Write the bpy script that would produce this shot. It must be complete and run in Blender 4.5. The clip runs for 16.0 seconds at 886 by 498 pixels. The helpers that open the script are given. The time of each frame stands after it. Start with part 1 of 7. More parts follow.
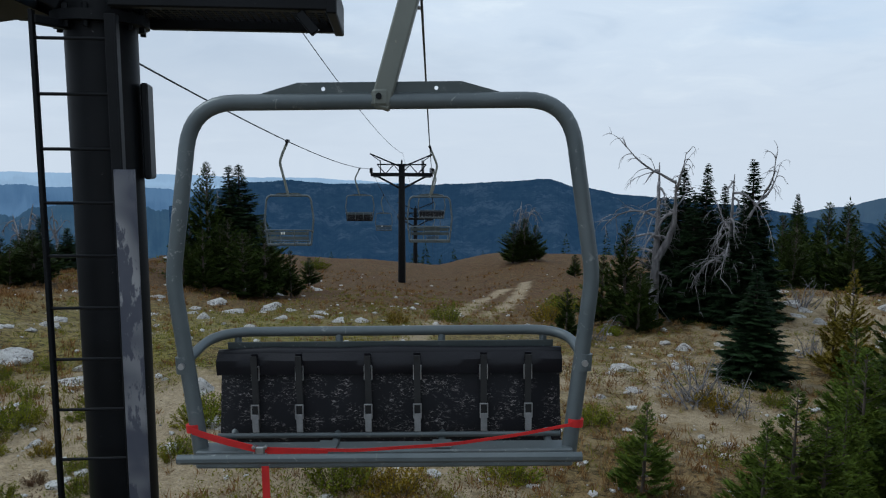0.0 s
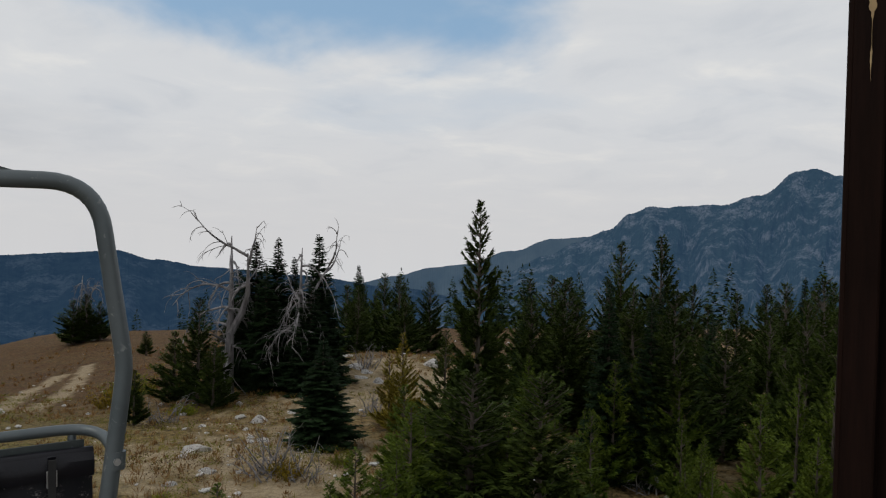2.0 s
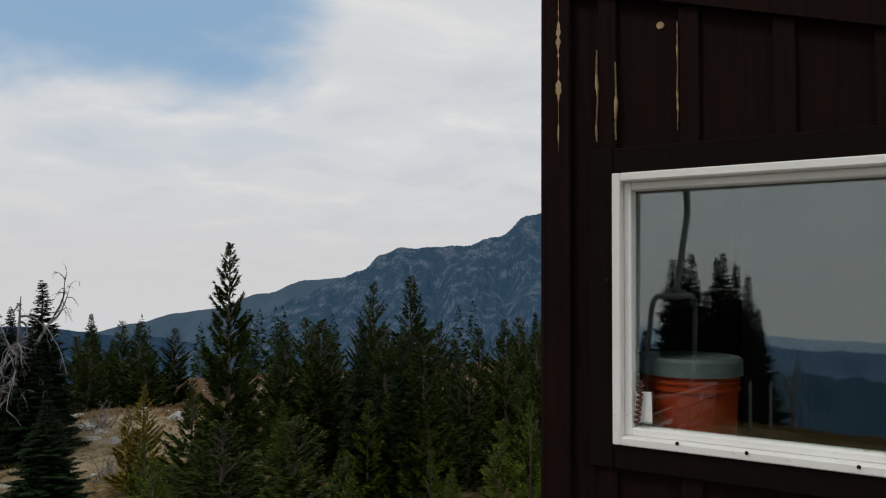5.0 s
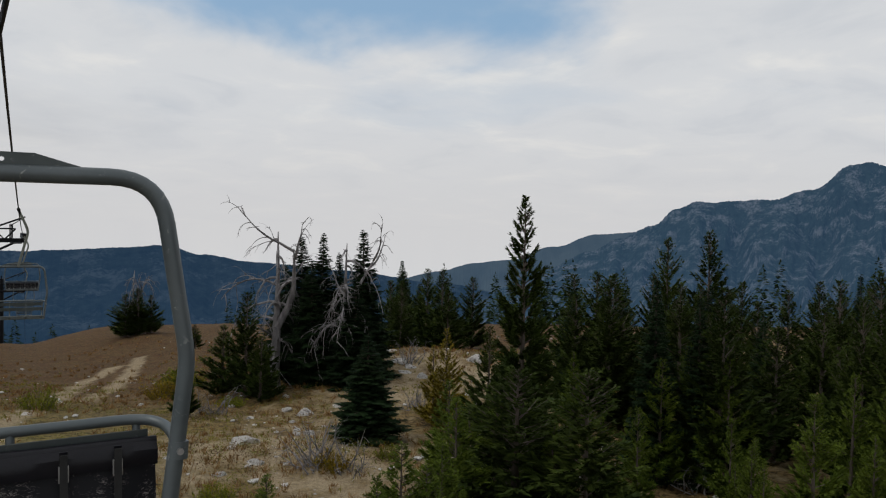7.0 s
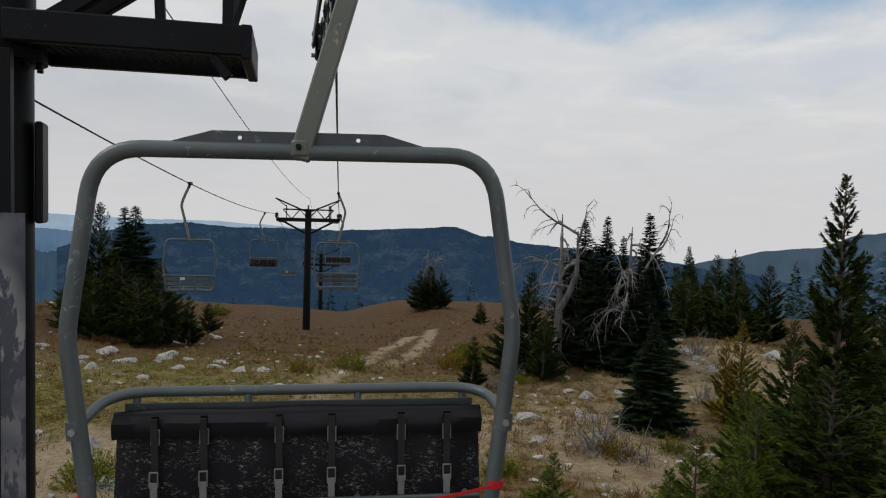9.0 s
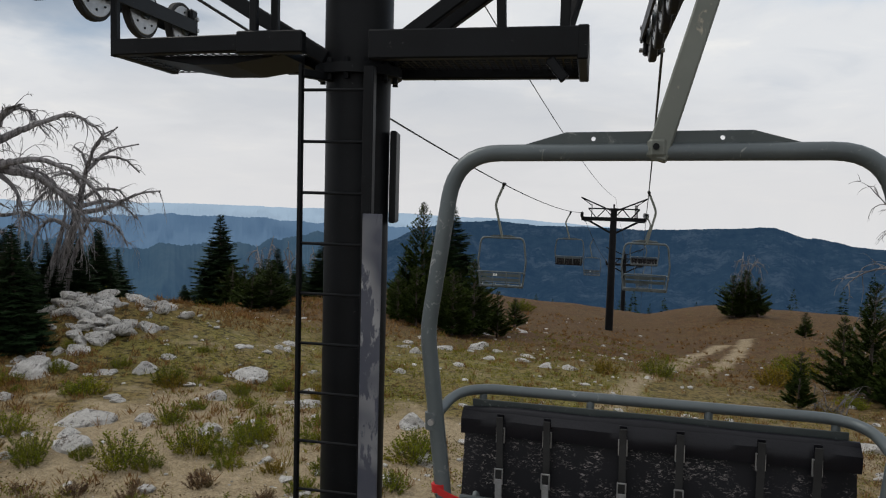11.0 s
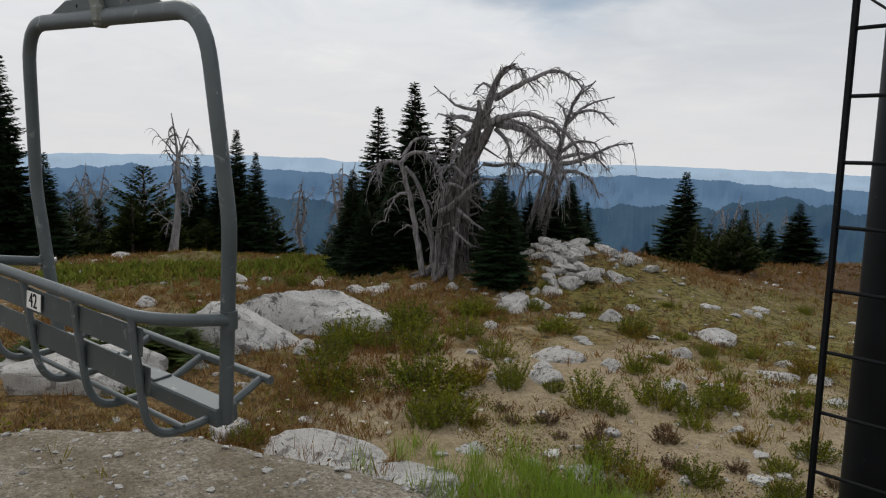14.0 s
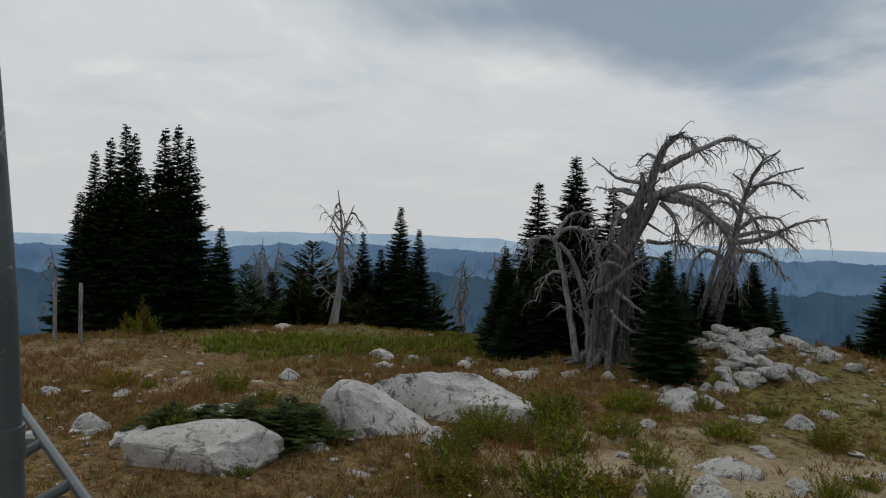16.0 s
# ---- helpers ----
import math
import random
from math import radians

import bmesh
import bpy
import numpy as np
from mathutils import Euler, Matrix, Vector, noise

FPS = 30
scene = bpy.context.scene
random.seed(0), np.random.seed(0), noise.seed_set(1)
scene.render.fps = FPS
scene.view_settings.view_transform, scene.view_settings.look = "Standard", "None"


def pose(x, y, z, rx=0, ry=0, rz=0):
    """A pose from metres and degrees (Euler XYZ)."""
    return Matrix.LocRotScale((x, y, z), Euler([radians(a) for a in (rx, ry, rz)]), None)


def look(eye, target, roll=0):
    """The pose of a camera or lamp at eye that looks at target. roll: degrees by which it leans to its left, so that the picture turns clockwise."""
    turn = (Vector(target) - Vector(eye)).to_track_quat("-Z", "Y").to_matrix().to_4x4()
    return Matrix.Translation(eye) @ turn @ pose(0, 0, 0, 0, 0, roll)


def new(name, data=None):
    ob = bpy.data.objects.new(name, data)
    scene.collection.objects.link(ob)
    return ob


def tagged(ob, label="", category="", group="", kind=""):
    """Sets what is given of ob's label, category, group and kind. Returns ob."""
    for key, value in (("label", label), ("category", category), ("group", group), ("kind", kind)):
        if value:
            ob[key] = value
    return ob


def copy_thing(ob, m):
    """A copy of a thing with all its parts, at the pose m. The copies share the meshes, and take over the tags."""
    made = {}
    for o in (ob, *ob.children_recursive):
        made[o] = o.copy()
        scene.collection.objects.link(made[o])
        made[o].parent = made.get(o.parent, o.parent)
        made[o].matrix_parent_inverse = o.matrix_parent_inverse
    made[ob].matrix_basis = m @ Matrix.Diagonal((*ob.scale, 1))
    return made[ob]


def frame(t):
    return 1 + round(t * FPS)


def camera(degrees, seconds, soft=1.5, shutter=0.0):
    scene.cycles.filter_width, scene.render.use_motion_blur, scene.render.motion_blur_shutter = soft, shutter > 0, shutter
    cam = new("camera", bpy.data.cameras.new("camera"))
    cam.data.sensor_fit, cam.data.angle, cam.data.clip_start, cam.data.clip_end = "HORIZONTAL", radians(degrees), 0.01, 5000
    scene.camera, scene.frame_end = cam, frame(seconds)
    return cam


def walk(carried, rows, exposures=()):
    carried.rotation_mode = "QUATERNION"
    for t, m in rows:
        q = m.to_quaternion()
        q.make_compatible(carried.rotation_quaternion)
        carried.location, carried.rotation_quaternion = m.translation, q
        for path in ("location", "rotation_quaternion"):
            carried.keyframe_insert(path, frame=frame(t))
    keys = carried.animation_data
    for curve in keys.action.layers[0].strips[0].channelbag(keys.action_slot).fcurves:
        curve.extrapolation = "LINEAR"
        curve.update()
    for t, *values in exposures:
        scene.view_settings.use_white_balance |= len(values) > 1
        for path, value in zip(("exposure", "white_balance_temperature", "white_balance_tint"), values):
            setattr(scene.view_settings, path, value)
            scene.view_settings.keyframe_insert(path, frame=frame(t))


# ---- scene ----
EXPO = [(0.0, 0.08, 5500, 4), (0.6, -0.08, 5850, 6), (1.4, -0.08, 6450, 9), (9.2, -0.07, 6450, 9), (11.3, 0.14, 6450, 9), (14.4, 0.14, 6450, 9), (15.2, -0.07, 6400, 8), (16.0, -0.17, 6350, 7)]
cam = camera(62.7, 16.0, soft=1.15)
PATH = [
    (0, (0.1, -0.089, 2.698), (0.262, 1.889, 2.451), 0.3),
    (0.5, (0.126, -0.059, 2.718), (0.625, 1.873, 2.574), 0.9),
    (1, (0.157, -0.064, 2.726), (0.954, 1.768, 2.624), 1.6),
    (1.5, (0.191, -0.082, 2.731), (1.209, 1.638, 2.665), 1.4),
    (2, (0.213, -0.181, 2.752), (1.417, 1.416, 2.718), 1.4),
    (2.5, (0.135, -0.224, 2.731), (1.524, 1.215, 2.722), 1.1),
    (3, (0.145, -0.273, 2.74), (1.716, 0.964, 2.762), 1.5),
    (3.2, (0.157, -0.296, 2.744), (1.801, 0.841, 2.767), 1.4),
    (5.3, (0.13, -0.287, 2.77), (1.785, 0.83, 2.872), 0.2),
    (5.5, (0.121, -0.269, 2.762), (1.723, 0.924, 2.859), 0.3),
    (6, (0.105, -0.225, 2.752), (1.55, 1.156, 2.805), 0.7),
    (6.5, (0.204, -0.162, 2.773), (1.476, 1.381, 2.763), 1.0),
    (7, (0.175, -0.157, 2.75), (1.284, 1.506, 2.701), 1.4),
    (7.5, (0.164, -0.068, 2.733), (1.123, 1.686, 2.666), 1.5),
    (8, (0.146, -0.058, 2.73), (0.96, 1.766, 2.648), 1.7),
    (8.5, (0.117, -0.023, 2.729), (0.761, 1.868, 2.637), 1.9),
    (9, (0.057, -0.023, 2.724), (0.473, 1.929, 2.609), 1.7),
    (9.2, (0.032, -0.011, 2.743), (0.353, 1.958, 2.611), 1.5),
    (11.3, (-0.112, 0.103, 2.727), (-0.664, 2.02, 2.585), 1.5),
    (11.5, (-0.116, 0.119, 2.723), (-0.785, 1.999, 2.583), 1.4),
    (12, (-0.153, 0.159, 2.72), (-1.097, 1.917, 2.588), 0.9),
    (12.5, (-0.216, 0.204, 2.698), (-1.396, 1.814, 2.563), 0.5),
    (13, (-0.321, 0.249, 2.67), (-1.634, 1.744, 2.465), 1.0),
    (13.5, (-0.493, 0.346, 2.607), (-1.85, 1.79, 2.342), 1.4),
    (14, (-0.619, 0.493, 2.46), (-2.054, 1.859, 2.187), 1.2),
    (14.5, (-0.665, 0.733, 2.314), (-2.151, 2.059, 2.134), 1.8),
    (15, (-0.907, 0.938, 2.335), (-2.506, 2.137, 2.248), 1.9),
    (15.5, (-1.132, 1.26, 2.332), (-2.864, 2.259, 2.271), 1.7),
    (16, (-1.183, 1.6, 2.327), (-2.918, 2.594, 2.263), 1.6),
]
walk(cam, [(t, look(eye, target, roll)) for t, eye, target, roll in PATH], EXPO)

# ---- world, sun ----
SUN_AZ, SUN_EL = radians(-70), radians(48)
world = bpy.data.worlds.new("sky")
scene.world = world
world.use_nodes = True
wt = world.node_tree
wt.nodes.clear()


def wn(kind, **kw):
    n = wt.nodes.new(kind)
    for k, v in kw.items():
        n.inputs[k].default_value = v
    return n


def wmath(op, a, b=None, clamp=False):
    n = wt.nodes.new("ShaderNodeMath")
    n.operation, n.use_clamp = op, clamp
    for i, v in enumerate((a, b)):
        if v is None:
            continue
        if isinstance(v, (int, float)):
            n.inputs[i].default_value = v
        else:
            wt.links.new(v, n.inputs[i])
    return n.outputs[0]


def wramp(src, stops):
    n = wt.nodes.new("ShaderNodeValToRGB")
    n.color_ramp.interpolation = "EASE"
    while len(n.color_ramp.elements) < len(stops):
        n.color_ramp.elements.new(0.5)
    for e, (p, c) in zip(n.color_ramp.elements, stops):
        e.position, e.color = p, (*c, 1)
    wt.links.new(src, n.inputs[0])
    return n.outputs[0]


def wmix(fac, a, b):
    n = wt.nodes.new("ShaderNodeMix")
    n.data_type = "RGBA"
    for sock, v in ((n.inputs["Factor"], fac), (n.inputs["A"], a), (n.inputs["B"], b)):
        if isinstance(v, (int, float)):
            sock.default_value = v
        elif isinstance(v, tuple):
            sock.default_value = (*v, 1)
        else:
            wt.links.new(v, sock)
    return n.outputs["Result"]


coord = wt.nodes.new("ShaderNodeTexCoord").outputs["Generated"]
sep = wt.nodes.new("ShaderNodeSeparateXYZ")
wt.links.new(coord, sep.inputs[0])
up = sep.outputs["Z"]
low = wmath("ADD", wmath("MAXIMUM", up, 0.0), 0.16)
flat = wt.nodes.new("ShaderNodeCombineXYZ")
wt.links.new(wmath("DIVIDE", sep.outputs["X"], low), flat.inputs["X"])
wt.links.new(wmath("DIVIDE", sep.outputs["Y"], low), flat.inputs["Y"])
big = wn("ShaderNodeTexNoise", Scale=0.62, Detail=7.0, Roughness=0.52, Distortion=0.35)
wt.links.new(flat.outputs[0], big.inputs["Vector"])
fine = wn("ShaderNodeTexNoise", Scale=2.1, Detail=6.0, Roughness=0.55, Distortion=0.5)
wt.links.new(flat.outputs[0], fine.inputs["Vector"])
nishita = wt.nodes.new("ShaderNodeTexSky")
nishita.sky_type, nishita.sun_disc = "NISHITA", False
nishita.sun_elevation, nishita.sun_rotation = SUN_EL, SUN_AZ
nishita.dust_density, nishita.air_density = 2.0, 1.0
clear = wmix(0.5, wmix(1.0, (0, 0, 0), nishita.outputs[0]), (0, 0, 0))
clear_scaled = wt.nodes.new("ShaderNodeVectorMath")
clear_scaled.operation = "SCALE"
clear_scaled.inputs["Scale"].default_value = 0.20
wt.links.new(clear, clear_scaled.inputs[0])


def bearing(az, el):
    a, e = radians(az), radians(el)
    return (math.sin(a) * math.cos(e), math.cos(a) * math.cos(e), math.sin(e))


def bank(az, el, wide, tall, soft_noise):
    """How far a direction lies from the middle of a cloud bank or a gap, frayed by noise."""
    d = wt.nodes.new("ShaderNodeVectorMath")
    d.operation = "SUBTRACT"
    wt.links.new(coord, d.inputs[0])
    d.inputs[1].default_value = bearing(az, el)
    m = wt.nodes.new("ShaderNodeVectorMath")
    m.operation = "MULTIPLY"
    wt.links.new(d.outputs[0], m.inputs[0])
    m.inputs[1].default_value = (1 / wide, 1 / wide, 1 / tall)
    ln = wt.nodes.new("ShaderNodeVectorMath")
    ln.operation = "LENGTH"
    wt.links.new(m.outputs[0], ln.inputs[0])
    return wmath("ADD", ln.outputs["Value"], wmath("MULTIPLY", wmath("SUBTRACT", soft_noise, 0.5), 2.6))


tone = wramp(fine.outputs["Fac"], [(0.28, (0.62, 0.64, 0.675)), (0.50, (0.69, 0.70, 0.72)), (0.74, (0.80, 0.788, 0.77))])
blue_gap = wramp(bank(20, 22.5, 0.58, 0.15, big.outputs["Fac"]), [(0.62, (1, 1, 1)), (1.0, (0, 0, 0))])
high_gap = wramp(big.outputs["Fac"], [(0.30, (1, 1, 1)), (0.42, (0, 0, 0))])
grey_bank = wramp(bank(-47, 16.5, 0.52, 0.10, big.outputs["Fac"]), [(0.45, (1, 1, 1)), (1.15, (0, 0, 0))])
clear_blue = wmix(0.3, (0.27, 0.47, 0.70), clear_scaled.outputs[0])
gaps = wmath("MAXIMUM", blue_gap, wmath("MULTIPLY", high_gap, 0.22))
low_bank = wramp(bank(-14, 6, 0.42, 0.13, big.outputs["Fac"]), [(0.4, (1, 1, 1)), (1.1, (0, 0, 0))])
tone = wmix(wmath("MULTIPLY", low_bank, 0.5), tone, (0.40, 0.43, 0.48))
sky_col = wmix(wmath("MULTIPLY", gaps, 0.92), wmix(wmath("MULTIPLY", grey_bank, 0.85), tone, (0.235, 0.305, 0.40)), clear_blue)
hazy = wramp(wmath("ABSOLUTE", up), [(0.0, (1, 1, 1)), (0.20, (0, 0, 0))])
sky_col = wmix(wmath("MULTIPLY", hazy, 0.85), sky_col, (0.66, 0.65, 0.655))
bg = wn("ShaderNodeBackground", Strength=1.0)
wt.links.new(sky_col, bg.inputs["Color"])
wout = wt.nodes.new("ShaderNodeOutputWorld")
wt.links.new(bg.outputs[0], wout.inputs[0])

sun = new("sun", bpy.data.lights.new("sun", "SUN"))
sun.data.energy, sun.data.angle, sun.data.color = 0.9, radians(14), (1.0, 0.95, 0.87)
sun.matrix_world = look((60 * math.sin(SUN_AZ), 60 * math.cos(SUN_AZ), 60 * math.tan(SUN_EL)), (0, 0, 0))

# ---- materials ----
class Nodes:
    """A node material in the making."""

    def __init__(self, name):
        self.m = bpy.data.materials.new(name)
        self.m.use_nodes = True
        self.t = self.m.node_tree
        self.b = self.t.nodes["Principled BSDF"]
        self.pos = self.t.nodes.new("ShaderNodeTexCoord").outputs["Object"]

    def put(self, sock, v):
        if isinstance(v, tuple):
            sock.default_value = (*v, 1) if len(v) == 3 and len(sock.default_value) == 4 else v
        elif isinstance(v, (int, float)):
            sock.default_value = v
        else:
            self.t.links.new(v, sock)

    def noise(self, scale, detail=4.0, rough=0.55, stretch=None, distort=0.0, vec=None):
        n = self.t.nodes.new("ShaderNodeTexNoise")
        n.inputs["Scale"].default_value, n.inputs["Detail"].default_value = scale, detail
        n.inputs["Roughness"].default_value, n.inputs["Distortion"].default_value = rough, distort
        v = vec or self.pos
        if stretch:
            mp = self.t.nodes.new("ShaderNodeMapping")
            mp.inputs["Scale"].default_value = stretch
            self.t.links.new(v, mp.inputs[0])
            v = mp.outputs[0]
        self.t.links.new(v, n.inputs["Vector"])
        return n.outputs["Fac"]

    def voronoi(self, scale, feature="F1"):
        n = self.t.nodes.new("ShaderNodeTexVoronoi")
        n.feature = feature
        n.inputs["Scale"].default_value = scale
        self.t.links.new(self.pos, n.inputs["Vector"])
        return n.outputs["Distance"]

    def ramp(self, src, *stops):
        n = self.t.nodes.new("ShaderNodeValToRGB")
        while len(n.color_ramp.elements) < len(stops):
            n.color_ramp.elements.new(0.5)
        for e, (p, c) in zip(n.color_ramp.elements, stops):
            e.position, e.color = p, (c, c, c, 1) if isinstance(c, (int, float)) else (*c, 1)
        self.t.links.new(src, n.inputs[0])
        return n.outputs[0]

    def mix(self, fac, a, b, blend="MIX"):
        n = self.t.nodes.new("ShaderNodeMix")
        n.data_type, n.blend_type = "RGBA", blend
        for sock, v in ((n.inputs["Factor"], fac), (n.inputs["A"], a), (n.inputs["B"], b)):
            self.put(sock, v)
        return n.outputs["Result"]

    def math(self, op, a, b=0.0):
        n = self.t.nodes.new("ShaderNodeMath")
        n.operation = op
        self.put(n.inputs[0], a), self.put(n.inputs[1], b)
        return n.outputs[0]

    def random(self, island=False):
        if island:
            return self.t.nodes.new("ShaderNodeNewGeometry").outputs["Random Per Island"]
        return self.t.nodes.new("ShaderNodeObjectInfo").outputs["Random"]

    def xyz(self):
        n = self.t.nodes.new("ShaderNodeSeparateXYZ")
        self.t.links.new(self.pos, n.inputs[0])
        return n.outputs

    def done(self, color, rough=0.8, metal=0.0, bump=None, strength=0.3, distance=0.02, spec=0.5):
        self.put(self.b.inputs["Base Color"], color)
        self.put(self.b.inputs["Roughness"], rough)
        self.put(self.b.inputs["Metallic"], metal)
        self.b.inputs["Specular IOR Level"].default_value = spec
        if bump is not None:
            n = self.t.nodes.new("ShaderNodeBump")
            n.inputs["Strength"].default_value, n.inputs["Distance"].default_value = strength, distance
            self.t.links.new(bump, n.inputs["Height"])
            self.t.links.new(n.outputs[0], self.b.inputs["Normal"])
        return self.m


def two_tone(name, c1, c2, scale, rough=0.7, metal=0.0, fine=60.0, strength=0.25, distance=0.004, stretch=None, spec=0.5, vary=0.0):
    k = Nodes(name)
    g = k.noise(fine, 3.0)
    col = k.mix(k.ramp(k.noise(scale, 5.0, stretch=stretch), (0.3, 0.0), (0.7, 1.0)), c1, c2)
    col = k.mix(k.math("MULTIPLY", k.ramp(g, (0.35, 0.0), (0.75, 1.0)), 0.35), col, tuple(c * 0.6 for c in c1))
    if vary:
        col = k.mix(k.math("MULTIPLY", k.random(), vary), col, tuple(c * 0.45 for c in c2))
    return k.done(col, rough, metal, g, strength, distance, spec)


def scratched(name, c1, c2, chip, scale, low, high, rough=0.5, metal=0.0, spec=0.5, stretch=None, twist=1.0):
    """Paint with small chips of another colour."""
    k = Nodes(name)
    base = k.mix(k.ramp(k.noise(3.0, 4.0), (0.3, 0.0), (0.7, 1.0)), c1, c2)
    n = k.noise(scale, 6.0, 0.65, stretch, twist)
    patch = k.noise(scale * 0.2, 3.0)
    m = k.math("MULTIPLY", k.ramp(n, (low, 0.0), (high, 1.0)), k.ramp(patch, (0.45, 0.0), (0.6, 1.0)))
    return k.done(k.mix(m, base, chip), rough, metal, n, 0.15, 0.003, spec)


GALV = scratched("galvanised_tube", (0.082, 0.098, 0.104), (0.122, 0.140, 0.146), (0.32, 0.33, 0.32), 22.0, 0.60, 0.70, 0.46, 0.35)
GALV_DARK = scratched("weathered_plate", (0.055, 0.066, 0.068), (0.085, 0.098, 0.096), (0.25, 0.26, 0.25), 30.0, 0.60, 0.7, 0.5, 0.4)
HANGER = scratched("hanger_steel", (0.13, 0.14, 0.122), (0.18, 0.19, 0.165), (0.40, 0.36, 0.28), 22.0, 0.60, 0.7, 0.55, 0.3)
BLACK_STEEL = scratched("black_painted_steel", (0.0035, 0.004, 0.005), (0.007, 0.008, 0.010), (0.25, 0.25, 0.24), 40.0, 0.68, 0.72, 0.48, 0.0, 0.16)
GREY_EDGE = scratched("peeling_grey_paint", (0.055, 0.060, 0.085), (0.085, 0.090, 0.115), (0.40, 0.40, 0.40), 5.5, 0.47, 0.50, 0.6, 0.0, 0.4, (1.3, 1.3, 0.45), 0.15)
VINYL = two_tone("black_vinyl", (0.0035, 0.0035, 0.006), (0.007, 0.007, 0.011), 5.0, 0.42, fine=90, strength=0.3, spec=0.28)
VINYL_WORN = scratched("worn_black_vinyl", (0.0035, 0.0035, 0.0055), (0.007, 0.007, 0.010), (0.24, 0.22, 0.21), 62.0, 0.55, 0.62, 0.6, 0.0, 0.25, (1.0, 1.0, 2.2))
STRAP_RED = two_tone("red_webbing", (0.62, 0.015, 0.012), (0.45, 0.010, 0.010), 12.0, 0.75, fine=200)
STEEL = two_tone("bright_steel", (0.42, 0.42, 0.42), (0.30, 0.30, 0.30), 14.0, 0.35, 0.8)
RUBBER = two_tone("black_rubber", (0.015, 0.015, 0.015), (0.03, 0.03, 0.03), 10.0, 0.8)
ROPE = two_tone("steel_rope", (0.018, 0.019, 0.022), (0.035, 0.036, 0.04), 40.0, 0.6, 0.2)
WHITE_PAINT = scratched("white_window_paint", (0.74, 0.73, 0.69), (0.82, 0.81, 0.78), (0.45, 0.40, 0.30), 12.0, 0.62, 0.68, 0.5)
BROWN = Nodes("brown_stained_board")
_g = BROWN.noise(9.0, 6.0, 0.6, (6.0, 6.0, 0.5))
BROWN = BROWN.done(BROWN.mix(BROWN.ramp(_g, (0.3, 0.0), (0.75, 1.0)), BROWN.mix(BROWN.random(), (0.0045, 0.0020, 0.0014), (0.0090, 0.0037, 0.0024)), (0.014, 0.0060, 0.0040)), 0.8, 0.0, _g, 0.5, 0.006, 0.08)
BROWN_DARK = Nodes("dark_brown_casing")
_g = BROWN_DARK.noise(11.0, 6.0, 0.6, (5.0, 5.0, 0.6))
BROWN_DARK = BROWN_DARK.done(BROWN_DARK.mix(BROWN_DARK.ramp(_g, (0.3, 0.0), (0.75, 1.0)), (0.0050, 0.0029, 0.0023), (0.0090, 0.0051, 0.0039)), 0.8, 0.0, _g, 0.4, 0.005, 0.08)
BARE_WOOD = two_tone("split_bare_wood", (0.42, 0.30, 0.15), (0.30, 0.20, 0.10), 20.0, 0.8)
DEADWOOD = Nodes("weathered_deadwood")
_g = DEADWOOD.noise(5.0, 7.0, 0.65, (3.0, 3.0, 0.7))
DEADWOOD = DEADWOOD.done(DEADWOOD.mix(DEADWOOD.ramp(_g, (0.32, 0.0), (0.60, 1.0)), (0.030, 0.028, 0.029), (0.255, 0.242, 0.248)), 0.85, 0.0, _g, 0.8, 0.03)
STREAKED = Nodes("streaked_deadwood_trunk")
_g = STREAKED.noise(7.0, 8.0, 0.7, (2.6, 2.6, 0.32), 0.8)
_h = STREAKED.noise(1.6, 4.0, 0.6)
_c = STREAKED.mix(STREAKED.ramp(_g, (0.40, 0.0), (0.60, 1.0)), (0.014, 0.012, 0.012), (0.235, 0.218, 0.220))
_c = STREAKED.mix(STREAKED.math("MULTIPLY", STREAKED.ramp(_h, (0.42, 0.0), (0.62, 1.0)), 0.55), _c, (0.105, 0.088, 0.080))
STREAKED = STREAKED.done(_c, 0.85, 0.0, _g, 1.0, 0.06)
BARK = Nodes("conifer_bark")
_g = BARK.noise(12.0, 6.0, 0.65, (2.0, 2.0, 0.5))
BARK = BARK.done(BARK.mix(_g, (0.045, 0.034, 0.027), (0.13, 0.105, 0.085)), 0.9, 0.0, _g, 0.8, 0.02)


def foliage(name, c1, c2, c3):
    k = Nodes(name)
    col = k.mix(k.random(True), c1, c2)
    col = k.mix(k.math("MULTIPLY", k.ramp(k.noise(0.8, 3.0), (0.4, 0.0), (0.7, 1.0)), 0.6), col, c3)
    col = k.mix(k.math("MULTIPLY", k.random(), 0.45), col, tuple(c * 0.55 for c in c1))
    return k.done(col, 0.85, spec=0.12)


FIR = foliage("fir_needles", (0.008, 0.021, 0.007), (0.018, 0.040, 0.012), (0.024, 0.038, 0.009))
PINE = foliage("pine_needles", (0.019, 0.038, 0.006), (0.050, 0.078, 0.012), (0.085, 0.090, 0.010))
YOUNG = foliage("young_needles", (0.045, 0.080, 0.010), (0.120, 0.175, 0.020), (0.18, 0.185, 0.018))
YELLOW = foliage("yellowing_needles", (0.15, 0.120, 0.014), (0.30, 0.22, 0.024), (0.11, 0.12, 0.018))
SHRUB = foliage("shrub_leaves", (0.075, 0.098, 0.008), (0.225, 0.245, 0.018), (0.29, 0.225, 0.020))
SHRUB_OLIVE = foliage("olive_shrub_leaves", (0.13, 0.105, 0.012), (0.31, 0.215, 0.022), (0.33, 0.185, 0.022))
GRASS_DRY = foliage("dry_grass", (0.125, 0.064, 0.022), (0.37, 0.235, 0.095), (0.23, 0.102, 0.031))
GRASS_GREEN = foliage("green_grass", (0.085, 0.095, 0.012), (0.25, 0.235, 0.032), (0.31, 0.22, 0.04))
